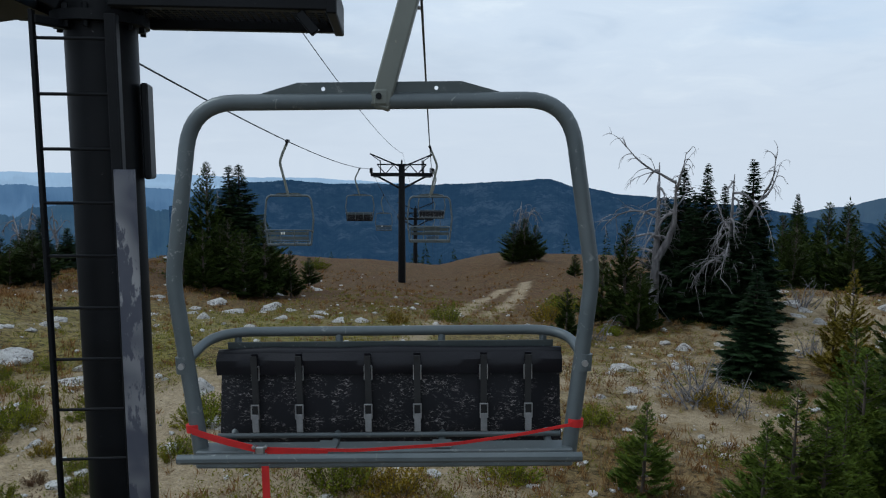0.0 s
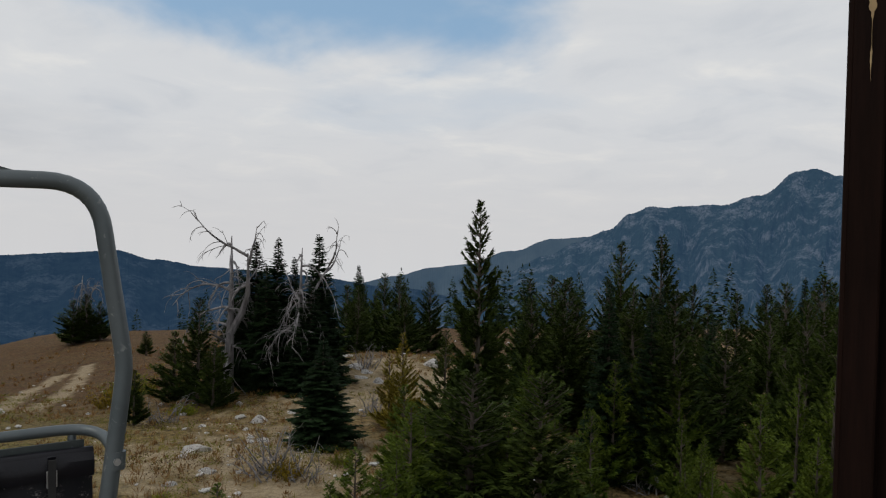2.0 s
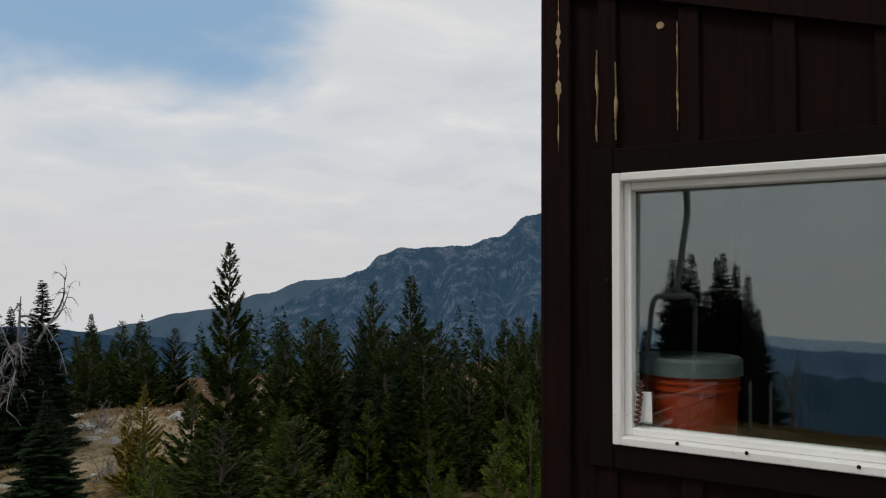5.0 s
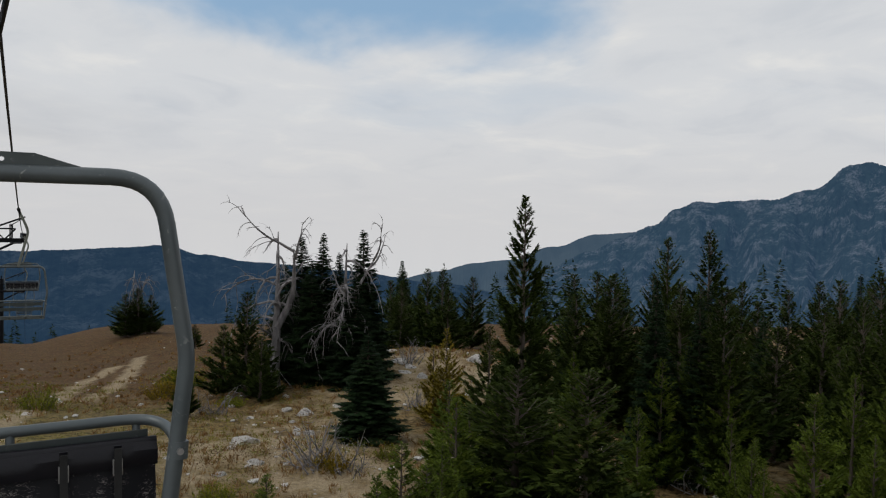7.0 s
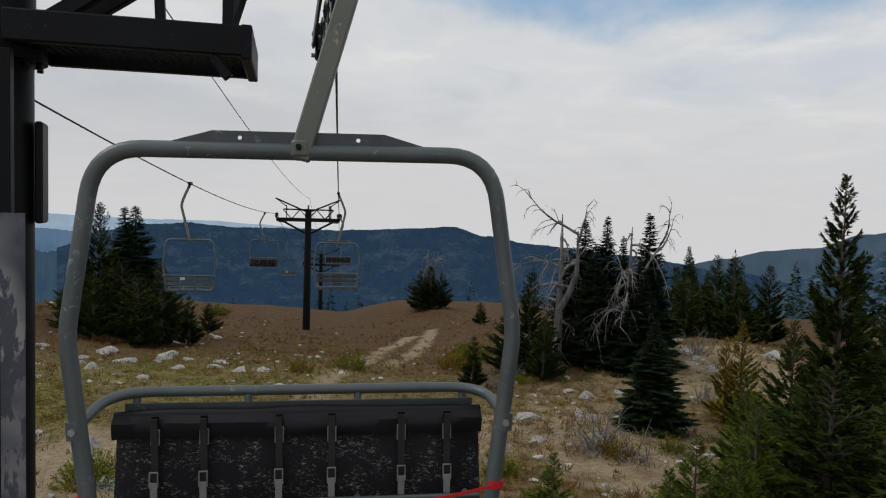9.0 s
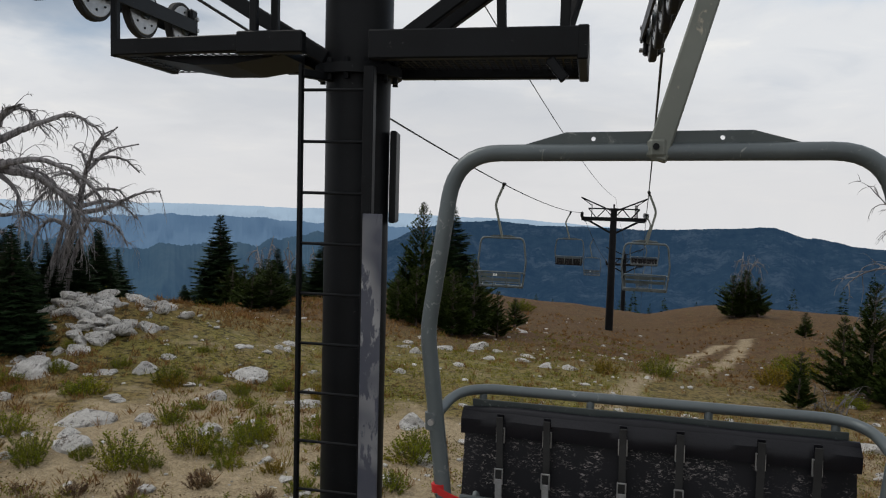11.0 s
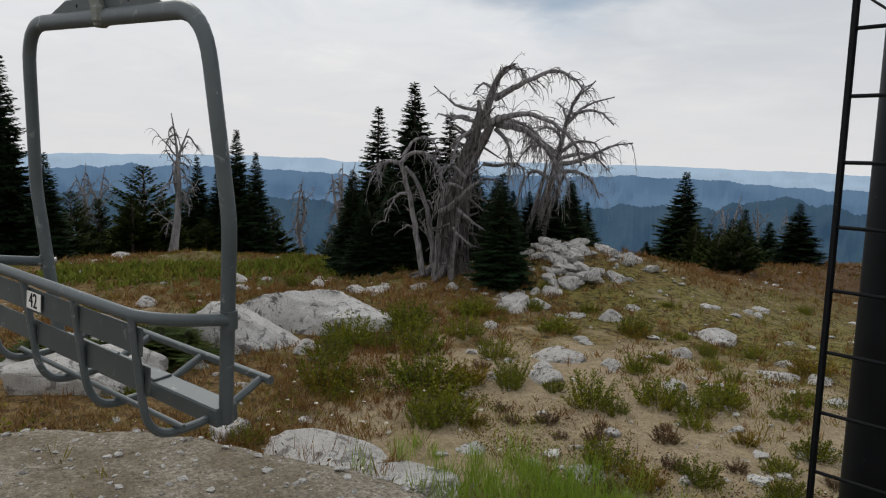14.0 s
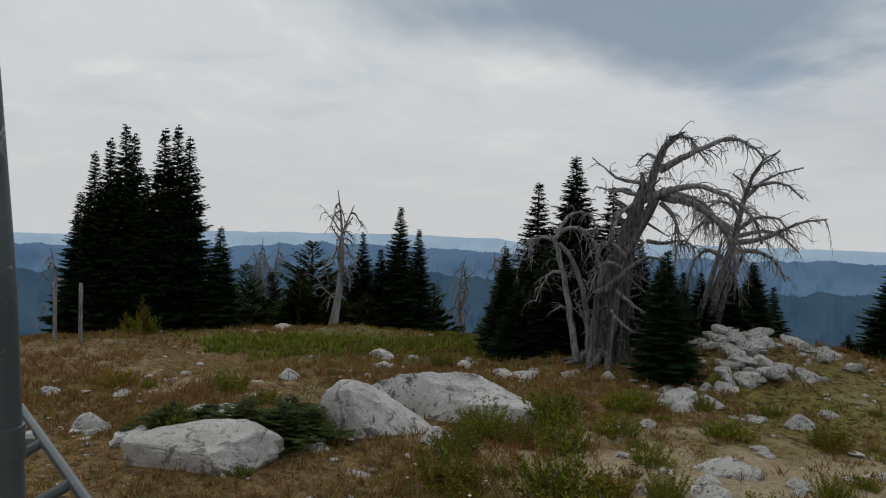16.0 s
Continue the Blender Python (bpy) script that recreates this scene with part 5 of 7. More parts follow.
def conifer(kind, seed, far=False):
    """A conifer one metre high: trunk and crown. It is scaled to its size when planted."""
    r = np.random.default_rng(seed)
    words = {"spire": "tall green mountain pine with a spire top", "fir": "tall narrow dark green fir", "pine": "bushy green mountain pine", "young": "young bright green conifer", "yellow": "small conifer with yellowing needles"}
    ob = thing("fir_tree" if kind == "fir" else "pine_tree" if kind in ("pine", "spire") else "sapling", words[kind], "tree")
    lean = r.normal(0, 0.010, 2)
    Mesh().tube([(lean[0] * t, lean[1] * t, t) for t in (-0.04, 0.15, 0.4, 0.7, 0.9, 0.995)], [0.019, 0.015, 0.011, 0.0055, 0.0022, 0.0006], 7).part("trunk", BARK, ob, smooth=True)
    C, A, S, L, W = [], [], [], [], []
    sticks = Mesh()

    def spray(p, d, size, slim):
        C.append(p), A.append(d)
        S.append(np.cross(d, np.array([r.normal(0, 0.55), r.normal(0, 0.55), 1.0])))
        L.append(size), W.append(size * slim)

    if kind == "fir":
        whorls = 34 if far else 46
        R = 0.178 * r.uniform(0.92, 1.1)
        for k in range(whorls):
            u0 = 0.03 + 0.95 * (1 - (1 - (k + 0.5) / whorls) ** 1.22)
            arms = max(4, int(10 - 4.5 * u0)) - (1 if far else 0)
            turn = r.uniform(0, 6.28)
            thick = r.uniform(0.82, 1.12)
            for b in range(arms):
                az = turn + 6.283 * (b + r.uniform(-0.3, 0.3)) / arms
                u = min(max(u0 + r.normal(0, 0.25) / whorls, 0.02), 0.99)
                taper = (1 - u) ** 0.86 * (1.0 - 0.35 * max(0.0, u - 0.72) / 0.28)
                ln = R * thick * taper * r.uniform(0.70, 1.10) * (0.80 + 0.20 * min(1.0, u / 0.12)) + 0.0075
                out, side = np.array([math.cos(az), math.sin(az), 0.0]), np.array([-math.sin(az), math.cos(az), 0.0])
                base = np.array([lean[0] * u, lean[1] * u, u])
                fall = -0.34 + 0.50 * u + r.normal(0, 0.06)
                m = max(3, int(ln / (0.0165 if far else 0.0088)))
                for i in range(m):
                    f = 0.12 + 0.88 * (i + r.uniform(0, 1)) / m
                    p = base + out * ln * f + np.array([0, 0, ln * (fall * f + 0.20 * f * f)])
                    broad = (0.42 * ln * (1.05 - f) + 0.0085) * (1.45 if far else 1.0)
                    for sd in (-1, 1, -0.55, 0.55, 0.0):
                        d = out * (0.55 + 0.5 * (1 - abs(sd))) + side * sd * r.uniform(0.7, 1.1) + np.array([0, 0, r.uniform(-0.55, 0.12)])
                        spray(p + r.normal(0, 0.0015, 3), d, broad * r.uniform(0.7, 1.25) + 0.007 * (1 - u), 0.50)
                if ln > 0.025 and b % 2 == 0:
                    sticks.tube([base, base + out * ln * 0.9 + np.array([0, 0, ln * 0.9 * (fall + 0.16)])], [0.0026, 0.0008], 3, caps=False)
    else:
        levels = {"spire": 46, "pine": 32, "young": 26, "yellow": 22}[kind] - (9 if far else 0)
        R = {"spire": 0.172, "pine": 0.225, "young": 0.25, "yellow": 0.25}[kind]
        skip = r.uniform(0, 6.28)
        for k in range(levels):
            f = min(max((k + r.uniform(-0.6, 0.6)) / levels, 0.0), 1.0)
            level = 0.04 + 0.95 * (1 - (1 - f) ** 1.2)
            open_top = kind == "spire" and level > 0.52
            for b in range(r.integers(5, 8) if open_top else r.integers(6, 9)):
                az = r.uniform(0, 2 * math.pi)
                u = max(level + r.uniform(-0.9, 0.9) / levels, 0.03)
                u = 1.97 - u if u > 0.985 else u
                lump = 1 + 0.28 * math.sin(az * 2 + skip + u * 7) * (1.0 if kind == "pine" else 0.3)
                if kind == "spire":
                    ln = R * (1 - u) ** 0.80 * min(1.0, 0.55 + 2 * u) * r.uniform(0.5, 1.1) * lump + 0.004
                    rise, curl = 0.02 + 0.62 * u, 0.42
                elif kind == "pine":
                    ln = R * (min(1.0, (u + 0.28) * 2.2)) * (1 - u) ** 0.80 * r.uniform(0.5, 1.15) * lump + 0.009
                    rise, curl = 0.12 + 0.8 * u, 0.35
                else:
                    ln = R * (1 - u) ** 0.92 * r.uniform(0.6, 1.12) * lump + 0.010
                    rise, curl = 0.10 + 0.6 * u, 0.30
                out, side = np.array([math.cos(az), math.sin(az), 0.0]), np.array([-math.sin(az), math.cos(az), 0.0])
                base = np.array([lean[0] * u, lean[1] * u, u])
                m = max(3, int(ln / ({"spire": 0.0085, "pine": 0.0165}.get(kind, 0.0185) * (2.1 if far else 1.0))))
                first = 0.45 if open_top else 0.28
                for i in range(m):
                    f = first + (1 - first) * (i + r.uniform(0, 1)) / m
                    p = base + out * ln * f + np.array([0, 0, ln * (rise * f + curl * f * f)])
                    for sd in (-1, 1, 0, -0.6, 0.6, 0.3, -0.3, 0.9, -0.9):
                        d = out * r.uniform(0.35, 0.9) + side * sd * r.uniform(0.25, 0.9) + np.array([0, 0, r.uniform(-0.15, 0.85)])
                        size = (1.6 if far else 1.0) * {"spire": 0.046, "pine": 0.056}.get(kind, 0.062) * r.uniform(0.6, 1.2) * (0.22 + 0.85 * (1 - u))
                        spray(p + r.normal(0, 0.004, 3) * (1.1 - u), d, size, {"spire": 0.30, "pine": 0.32}.get(kind, 0.28))
                if b < (1 if far else 3) and ln > 0.02:
                    sticks.tube([base, base + out * ln * 0.5 + np.array([0, 0, ln * 0.5 * (rise + curl * 0.5)]), base + out * ln * 0.95 + np.array([0, 0, ln * 0.95 * (rise + curl * 0.95)])], [0.0034, 0.0024, 0.0010], 3, caps=False)
    for k in range(90 if kind == "fir" else 30):  # the leader
        u = r.uniform(0.86 if kind == "fir" else 0.90, 0.99)
        a = r.uniform(0, 6.28)
        d = np.array([math.cos(a), math.sin(a), r.uniform(0.5, 1.8)])
        spray(np.array([lean[0] * u, lean[1] * u, u]), d, 0.006 * r.uniform(0.6, 1.2) + 0.06 * (0.99 - u), 0.32)
    tagged(sticks.part("bough_work", BARK, ob), kind="stuff")
    mat = {"spire": PINE, "fir": FIR, "pine": PINE, "young": YOUNG, "yellow": YELLOW}[kind]
    needles("crown", np.array(C), unit(np.array(A)), unit(np.array(S)), np.array(L), np.array(W), mat, ob)
    return ob


def curve_limb(path, r0, r1, mesh, sides=7, wob=0.0, rnd=None):
    pts = bent(path, 9.0, 3) if len(path) > 2 else [Vector(p) for p in path]
    n = len(pts)
    if wob:
        pts = [p + Vector(rnd.normal(0, wob, 3)) * (0 if i in (0,) else 1) for i, p in enumerate(pts)]
    mesh.tube(pts, [r0 + (r1 - r0) * (i / (n - 1)) ** 0.8 for i in range(n)], sides)
    return pts


def twigs(mesh, pts, count, length, droop, rnd, r0=0.012, again=2, start=0.2, spread=1.0):
    """Crooked twigs off a limb, which hang down and fork."""
    for _ in range(count):
        i = rnd.uniform(start, 0.999) * (len(pts) - 1)
        a = pts[int(i)].lerp(pts[min(int(i) + 1, len(pts) - 1)], i % 1)
        run = (pts[-1] - pts[0]).normalized()
        d = Vector(rnd.normal(0, 1, 3) * np.array([1, 1, 0.6])).normalized() * spread + run * 0.6
        d.normalize()
        ln = length * rnd.uniform(0.4, 1.15)
        path, p = [a], a.copy()
        n = 6
        for k in range(n):
            d = (d + Vector((0, 0, -droop * 0.25)) + Vector(rnd.normal(0, 0.26, 3))).normalized()
            p = p + d * ln / n
            path.append(p.copy())
        rr = r0 * rnd.uniform(0.6, 1.1)
        mesh.tube(path, [rr * (1 - 0.85 * j / n) for j in range(n + 1)], 4, caps=False)
        if again:
            twigs(mesh, path, again, length * 0.45, droop * 0.7, rnd, rr * 0.6, 0, 0.3)


def drooping(mesh, pts, count, length, rnd, r0, fall=1.0, start=0.15, forks=3, side=0.55):
    """Branchlets that leave a limb along its run and arch over until they hang, each with short spurs."""
    for k in range(count):
        i = (start + (0.999 - start) * (k + rnd.uniform(0, 1)) / count) * (len(pts) - 1)
        a, b = pts[int(i)], pts[min(int(i) + 1, len(pts) - 1)]
        run = (b - a).normalized() if (b - a).length > 1e-6 else (pts[-1] - pts[-2]).normalized()
        d = (run * 0.9 + Vector(rnd.normal(0, 1, 3)) * side + Vector((0, 0, 0.15))).normalized()
        ln, n = length * rnd.uniform(0.35, 1.2), 8
        p = a.lerp(b, i % 1)
        path = [p.copy()]
        sway = Vector(rnd.normal(0, 0.10, 3))
        for j in range(n):
            d = (d + Vector((0, 0, -0.30 * fall * (0.5 + j / n))) + sway + Vector(rnd.normal(0, 0.12, 3))).normalized()
            p = p + d * ln / n
            path.append(p.copy())
        rr = r0 * rnd.uniform(0.6, 1.15)
        mesh.tube(path, [rr * (1 - 0.86 * (j / n) ** 0.8) for j in range(n + 1)], 5, caps=False)
        for _ in range(forks):
            j = rnd.integers(1, n)
            e = ((path[j + 1] - path[j]).normalized() + Vector(rnd.normal(0, 0.6, 3)) + Vector((0, 0, -0.35 * fall))).normalized()
            q, spur = path[j].copy(), [path[j].copy()]
            bit = ln * rnd.uniform(0.14, 0.42)
            for _ in range(3):
                e = (e + Vector((0, 0, -0.22 * fall)) + Vector(rnd.normal(0, 0.22, 3))).normalized()
                q = q + e * bit / 3
                spur.append(q.copy())
            mesh.tube(spur, [rr * 0.5, rr * 0.4, rr * 0.28, rr * 0.1], 4, caps=False)


def fluted(mesh, path, radii, seed, deep=0.22, sides=26):
    """A weathered trunk: rings that are ribbed and uneven."""
    path = [Vector(p) for p in path]
    stops = list(zip(path, radii))
    pts, rad = [], []
    for (p, a), (q, b) in zip(stops, stops[1:]):
        n = max(2, int((q - p).length / 0.10))
        for j in range(n):
            pts.append(p.lerp(q, j / n)), rad.append(a + (b - a) * j / n)
    pts.append(path[-1]), rad.append(radii[-1])
    base = len(mesh.v)
    for i, (p, rr) in enumerate(zip(pts, rad)):
        d = (pts[min(i + 1, len(pts) - 1)] - pts[max(i - 1, 0)]).normalized()
        a = (Vector((1, 0, 0)) - d * d.x).normalized()
        b = d.cross(a)
        for k in range(sides):
            t = 2 * math.pi * k / sides
            o = a * math.cos(t) + b * math.sin(t)
            w = 1 + deep * (math.sin(t * 5 + p.z * 0.9 + seed) * 0.6 + 0.55 * math.sin(t * 9 - p.z * 0.6 + seed * 2) + 1.6 * noise.noise(o * 1.7 + Vector((seed, 0, p.z * 0.8)))) + 0.5 * deep * noise.noise(o * 5 + Vector((0, seed, p.z * 2.2)))
            mesh.v.append(p + o * rr * max(w, 0.35))
    for i in range(len(pts) - 1):
        for k in range(sides):
            n = (k + 1) % sides
            mesh.f.append((base + i * sides + k, base + i * sides + n, base + (i + 1) * sides + n, base + (i + 1) * sides + k))
    mesh.f.append(tuple(base + (len(pts) - 1) * sides + k for k in range(sides)))


def snag(seed, spread=1.0):
    """A bare dead trunk one metre high with crooked, hanging limbs."""
    r = np.random.default_rng(seed)
    ob = thing("dead_tree", "bare grey dead snag with crooked limbs", "dead tree")
    m = Mesh()
    bow = r.normal(0, 0.05, 2) / spread ** 2
    trunk = [Vector((bow[0] * math.sin(t * 3), bow[1] * math.sin(t * 2.5), t)) for t in (-0.03, 0.1, 0.25, 0.4, 0.55, 0.7, 0.85, 1.0)]
    m.tube(trunk, [0.046, 0.033, 0.028, 0.023, 0.017, 0.012, 0.008, 0.003], 10)
    fork = [trunk[3] + Vector((0.01, 0, 0))] + [trunk[3] + Vector((0.085 * spread * t ** 0.8 * (1 + 0.5 * t), 0.05 * math.sin(t * 4), 0.50 * t)) for t in (0.25, 0.5, 0.75, 1.0)]
    m.tube(fork, [0.024, 0.020, 0.015, 0.009, 0.003], 8)
    m.part("trunk", DEADWOOD, ob, smooth=True)
    for k in range(22):
        limbs = Mesh()
        u = 0.24 + 0.72 * k / 22 + r.uniform(-0.03, 0.03)
        base = trunk[min(int(u * 7), 6)].lerp(trunk[min(int(u * 7) + 1, 7)], (u * 7) % 1)
        if k % 3 == 2:
            v = min(3.99, 4 * r.uniform(0.15, 1.0))
            base = fork[int(v)].lerp(fork[int(v) + 1], v % 1)
        az = r.uniform(0, 6.28)
        ln = (0.30 - 0.17 * u) * r.uniform(0.4, 1.2) * spread
        d = Vector((math.cos(az), math.sin(az), r.uniform(0.2, 0.9)))
        path, p = [base], base.copy()
        for j in range(8):
            d = (d.normalized() + Vector((0, 0, -0.34 if k % 4 else 0.06)) + Vector(r.normal(0, 0.12, 3)))
            p = p + d.normalized() * ln / 8
            path.append(p.copy())
        limbs.tube(path, [0.0095 * (1 - 0.105 * j) for j in range(9)], 6)
        drooping(limbs, path, 7, ln * 0.6, r, 0.0036, 0.9, 0.15, 2)
        limbs.part("limb", DEADWOOD, ob)
    return ob


def dead_giant():
    """The gnarled dead whitebark pine: a broad fluted trunk, arching limbs to the east, hanging branchlets."""
    r = np.random.default_rng(11)
    ob = thing("dead_tree", "large gnarled grey dead pine with arching limbs", "dead tree")
    gx, gy = GIANT_AT
    ob.matrix_basis = pose(gx, gy, terrain(gx, gy) - 0.02, 0, 0, 45.7)
    s = 1 / 75.0

    def at(x, y, w=0.0):
        return Vector(((x - 562) * s, w, (606 - y) * s))

    trunk = Mesh()
    fluted(trunk, [at(562, 612), at(562, 596), at(564, 570), at(568, 530), at(572, 480), at(580, 430), at(588, 405)], [0.54, 0.42, 0.33, 0.28, 0.25, 0.20, 0.13], 1.0, 0.34, 48)
    fluted(trunk, [at(578, 430), at(586, 390), at(598, 356), at(604, 325), at(610, 298), at(607, 278)], [0.17, 0.16, 0.15, 0.11, 0.07, 0.03], 4.0, 0.2)
    fluted(trunk, [at(586, 415, -0.1), at(604, 378, -0.12), at(620, 346, -0.15), at(632, 320, -0.15), at(648, 308, -0.2)], [0.12, 0.115, 0.105, 0.09, 0.07], 7.0, 0.18)
    fluted(trunk, [at(616, 330), at(624, 290), at(632, 262), at(642, 236), at(654, 220), at(674, 211)], [0.11, 0.10, 0.085, 0.06, 0.04, 0.015], 9.0, 0.14, 16)
    fluted(trunk, [at(536, 608, -0.3), at(538, 560, -0.3), at(541, 500, -0.26), at(545, 455, -0.2), at(548, 440, -0.2)], [0.13, 0.09, 0.075, 0.055, 0.02], 12.0, 0.2, 14)
    fluted(trunk, [at(590, 608, 0.2), at(588, 560, 0.2), at(590, 500, 0.15), at(594, 450, 0.1)], [0.16, 0.10, 0.08, 0.04], 15.0, 0.2, 14)
    for k in range(9):  # roots that run into the ground
        a = k * 0.7 + r.uniform(-0.2, 0.2)
        o = Vector((math.cos(a), math.sin(a) * 0.8, 0))
        trunk.tube([at(562, 585) + o * 0.36, at(562, 603) + o * 0.62, at(562, 611) + o * r.uniform(0.85, 1.2)], [0.12, 0.085, 0.03], 8)
    for k in range(44):  # broken stubs
        z = r.uniform(0.5, 4.4)
        mid = at(562 + z * 10, 606 - z * 70)
        a = r.uniform(0, 6.28)
        d = Vector((math.cos(a), math.sin(a), r.uniform(-0.5, 0.7)))
        far = r.uniform(0.5, 1.05)
        trunk.tube([mid + d * 0.2, mid + d * 0.36, mid + d * far * 0.8 + Vector((0, 0, r.uniform(-0.1, 0.06))), mid + d * far + Vector((0, 0, r.uniform(-0.25, 0.06)))], [0.042, 0.032, 0.020, 0.006], 6)
    trunk.part("trunk", STREAKED, ob, "fluted weathered grey trunk", True)

    def limb(points, r0, r1, count, length, fall=1.0, start=0.2, mat=None):
        m = Mesh()
        pts = curve_limb(points, r0 * s, r1 * s, m, 9, 0.012, r)
        drooping(m, pts, int(count * 1.5), length * s, r, 0.0165, fall, start)
        m.part("limb", mat or DEADWOOD, ob)

    # the upper sweep and the crown's tip
    limb([at(636, 275), at(660, 262, -0.1), at(685, 248, -0.2), at(715, 232, -0.3), at(752, 222, -0.3), at(778, 240, -0.4), at(802, 268, -0.4)], 7.0, 1.5, 20, 62, 1.0, 0.3)
    limb([at(640, 250), at(650, 226, 0.1), at(674, 212, 0.2), at(692, 226, 0.3), at(706, 252, 0.3)], 5, 1.2, 16, 50, 0.8)
    limb([at(634, 258), at(618, 244, 0.2), at(606, 252, 0.3), at(598, 266, 0.3)], 3, 1.0, 4, 24, 0.5)
    limb([at(640, 248), at(642, 232, -0.2), at(644, 220, -0.3)], 2.6, 0.9, 3, 18, 0.2)
    # great arches to the east
    limb([at(618, 322), at(645, 312, -0.3), at(668, 305, -0.5), at(700, 303, -0.7), at(742, 322, -0.9), at(778, 354, -1.0), at(788, 392, -1.0)], 7.4, 2.0, 26, 74, 1.25)
    limb([at(640, 318), at(672, 326, -0.3), at(700, 336, -0.4), at(735, 366, -0.5), at(755, 405, -0.5), at(758, 450, -0.5)], 8.0, 2.0, 24, 76, 1.3)
    limb([at(644, 312), at(680, 322, 0.2), at(718, 340, 0.3), at(752, 372, 0.4), at(772, 418, 0.4)], 6.2, 1.6, 22, 72, 1.3)
    limb([at(640, 330), at(660, 350, -0.2), at(670, 385, -0.3), at(664, 430, -0.3)], 4.6, 1.3, 16, 60, 1.3)
    limb([at(646, 310), at(684, 314, 0.5), at(716, 328, 0.7), at(734, 360, 0.8)], 4.4, 1.4, 16, 62, 1.2)
    limb([at(620, 395, 0.2), at(652, 400, 0.4), at(680, 390, 0.5), at(700, 405, 0.5)], 4.0, 1.3, 10, 46, 1.0)
    # short limbs to the west of the crown
    limb([at(606, 296), at(568, 290, 0.1), at(548, 274, 0.2), at(524, 252, 0.2)], 3.6, 1.0, 5, 28, 0.5)
    limb([at(606, 318), at(575, 312, -0.2), at(552, 311, -0.3), at(532, 304, -0.3)], 3.4, 1.1, 6, 30, 0.6)
    limb([at(600, 330), at(578, 344, -0.4), at(562, 372, -0.5), at(557, 408, -0.5)], 4.0, 1.4, 9, 48, 1.2)
    # two slim stems to the west, with their hanging tops
    limb([at(510, 604, -0.2), at(500, 550, -0.2), at(492, 500, -0.25), at(480, 440, -0.3), at(466, 395, -0.3)], 6.4, 4.2, 6, 40, 1.0, 0.5)
    limb([at(466, 397, -0.3), at(446, 392, -0.3), at(428, 400, -0.3), at(410, 430, -0.3)], 4.2, 1.3, 12, 60, 1.2)
    limb([at(466, 396, -0.3), at(490, 374, -0.4), at(515, 376, -0.5), at(538, 405, -0.5), at(545, 440, -0.5)], 4.4, 1.3, 12, 58, 1.2)
    limb([at(468, 385, -0.2), at(486, 356, -0.1), at(506, 346, 0.0), at(528, 356, 0.0), at(540, 380, 0.0)], 3.4, 1.1, 9, 40, 1.0)
    limb([at(530, 600, 0.1), at(526, 550, 0.1), at(518, 490, 0.1), at(498, 430, 0.0), at(472, 402, -0.1)], 6.2, 3.6, 8, 44, 1.1, 0.45)
    limb([at(480, 452, -0.3), at(462, 452, -0.4), at(448, 476, -0.4), at(438, 505, -0.4)], 3.4, 1.0, 6, 36, 1.1)
    limb([at(497, 520, -0.2), at(482, 508, -0.3), at(468, 520, -0.3)], 2.8, 1.0, 3, 24, 0.6)
    limb([at(524, 545, 0.1), at(510, 515, 0.0), at(500, 500, 0.0)], 3.4, 1.6, 3, 24, 0.5)
    # the dark curled limb and pale broken ones across the trunk
    limb([at(540, 486, -0.42), at(566, 470, -0.52), at(586, 448, -0.58), at(604, 428, -0.6), at(626, 420, -0.6), at(640, 424, -0.6)], 6.8, 1.6, 8, 40, 0.8, 0.3, STREAKED)
    limb([at(572, 478, -0.45), at(596, 496, -0.7), at(624, 514, -0.85)], 3.8, 1.6, 4, 24, 0.6)
    limb([at(566, 512, -0.48), at(580, 530, -0.7), at(600, 542, -0.8)], 3.2, 1.2, 4, 22, 0.6)
    limb([at(590, 412, 0.3), at(560, 424, 0.5), at(546, 462, 0.6), at(550, 510, 0.6)], 4.0, 1.3, 10, 48, 1.2)
    limb([at(580, 440, -0.35), at(556, 428, -0.6), at(540, 444, -0.7), at(532, 480, -0.7)], 3.6, 1.2, 9, 44, 1.2)
    limb([at(586, 420, -0.35), at(560, 396, -0.5), at(545, 402, -0.6), at(538, 428, -0.6)], 3.4, 1.2, 9, 42, 1.1)
    m = Mesh()
    drooping(m, [at(570, 540), at(576, 470), at(592, 400), at(608, 340), at(626, 290), at(640, 250)], 120, 0.8, r, 0.013, 0.9, 0.05, 4, 1.5)
    tagged(m.part("twig_work", DEADWOOD, ob), kind="stuff")

    second = thing("dead_tree", "grey dead pine with a leaning trunk and hanging twigs", "dead tree")
    sx, sy = SECOND_AT
    second.matrix_basis = pose(sx, sy, terrain(sx, sy) - 0.02, 0, 0, 41)
    q = 1 / 63.5

    def bt(x, y, w=0.0):
        return Vector(((x - 712) * q, w, (548 - y) * q))

    t2 = Mesh()
    fluted(t2, [bt(706, 556), bt(712, 520), bt(722, 480), bt(734, 440), bt(744, 405), bt(750, 370), bt(757, 335), bt(768, 300), bt(782, 276), bt(800, 266)], [0.15, 0.12, 0.10, 0.085, 0.07, 0.055, 0.045, 0.034, 0.022, 0.01], 3.0, 0.22, 16)
    fluted(t2, [bt(722, 556, 0.2), bt(732, 500, 0.2), bt(748, 450, 0.3), bt(764, 410, 0.3)], [0.10, 0.075, 0.055, 0.03], 6.0, 0.2, 12)
    fluted(t2, [bt(698, 554, -0.2), bt(700, 510, -0.2), bt(712, 470, -0.2), bt(722, 430, -0.1), bt(728, 395, 0)], [0.10, 0.08, 0.07, 0.05, 0.02], 8.0, 0.2, 10)
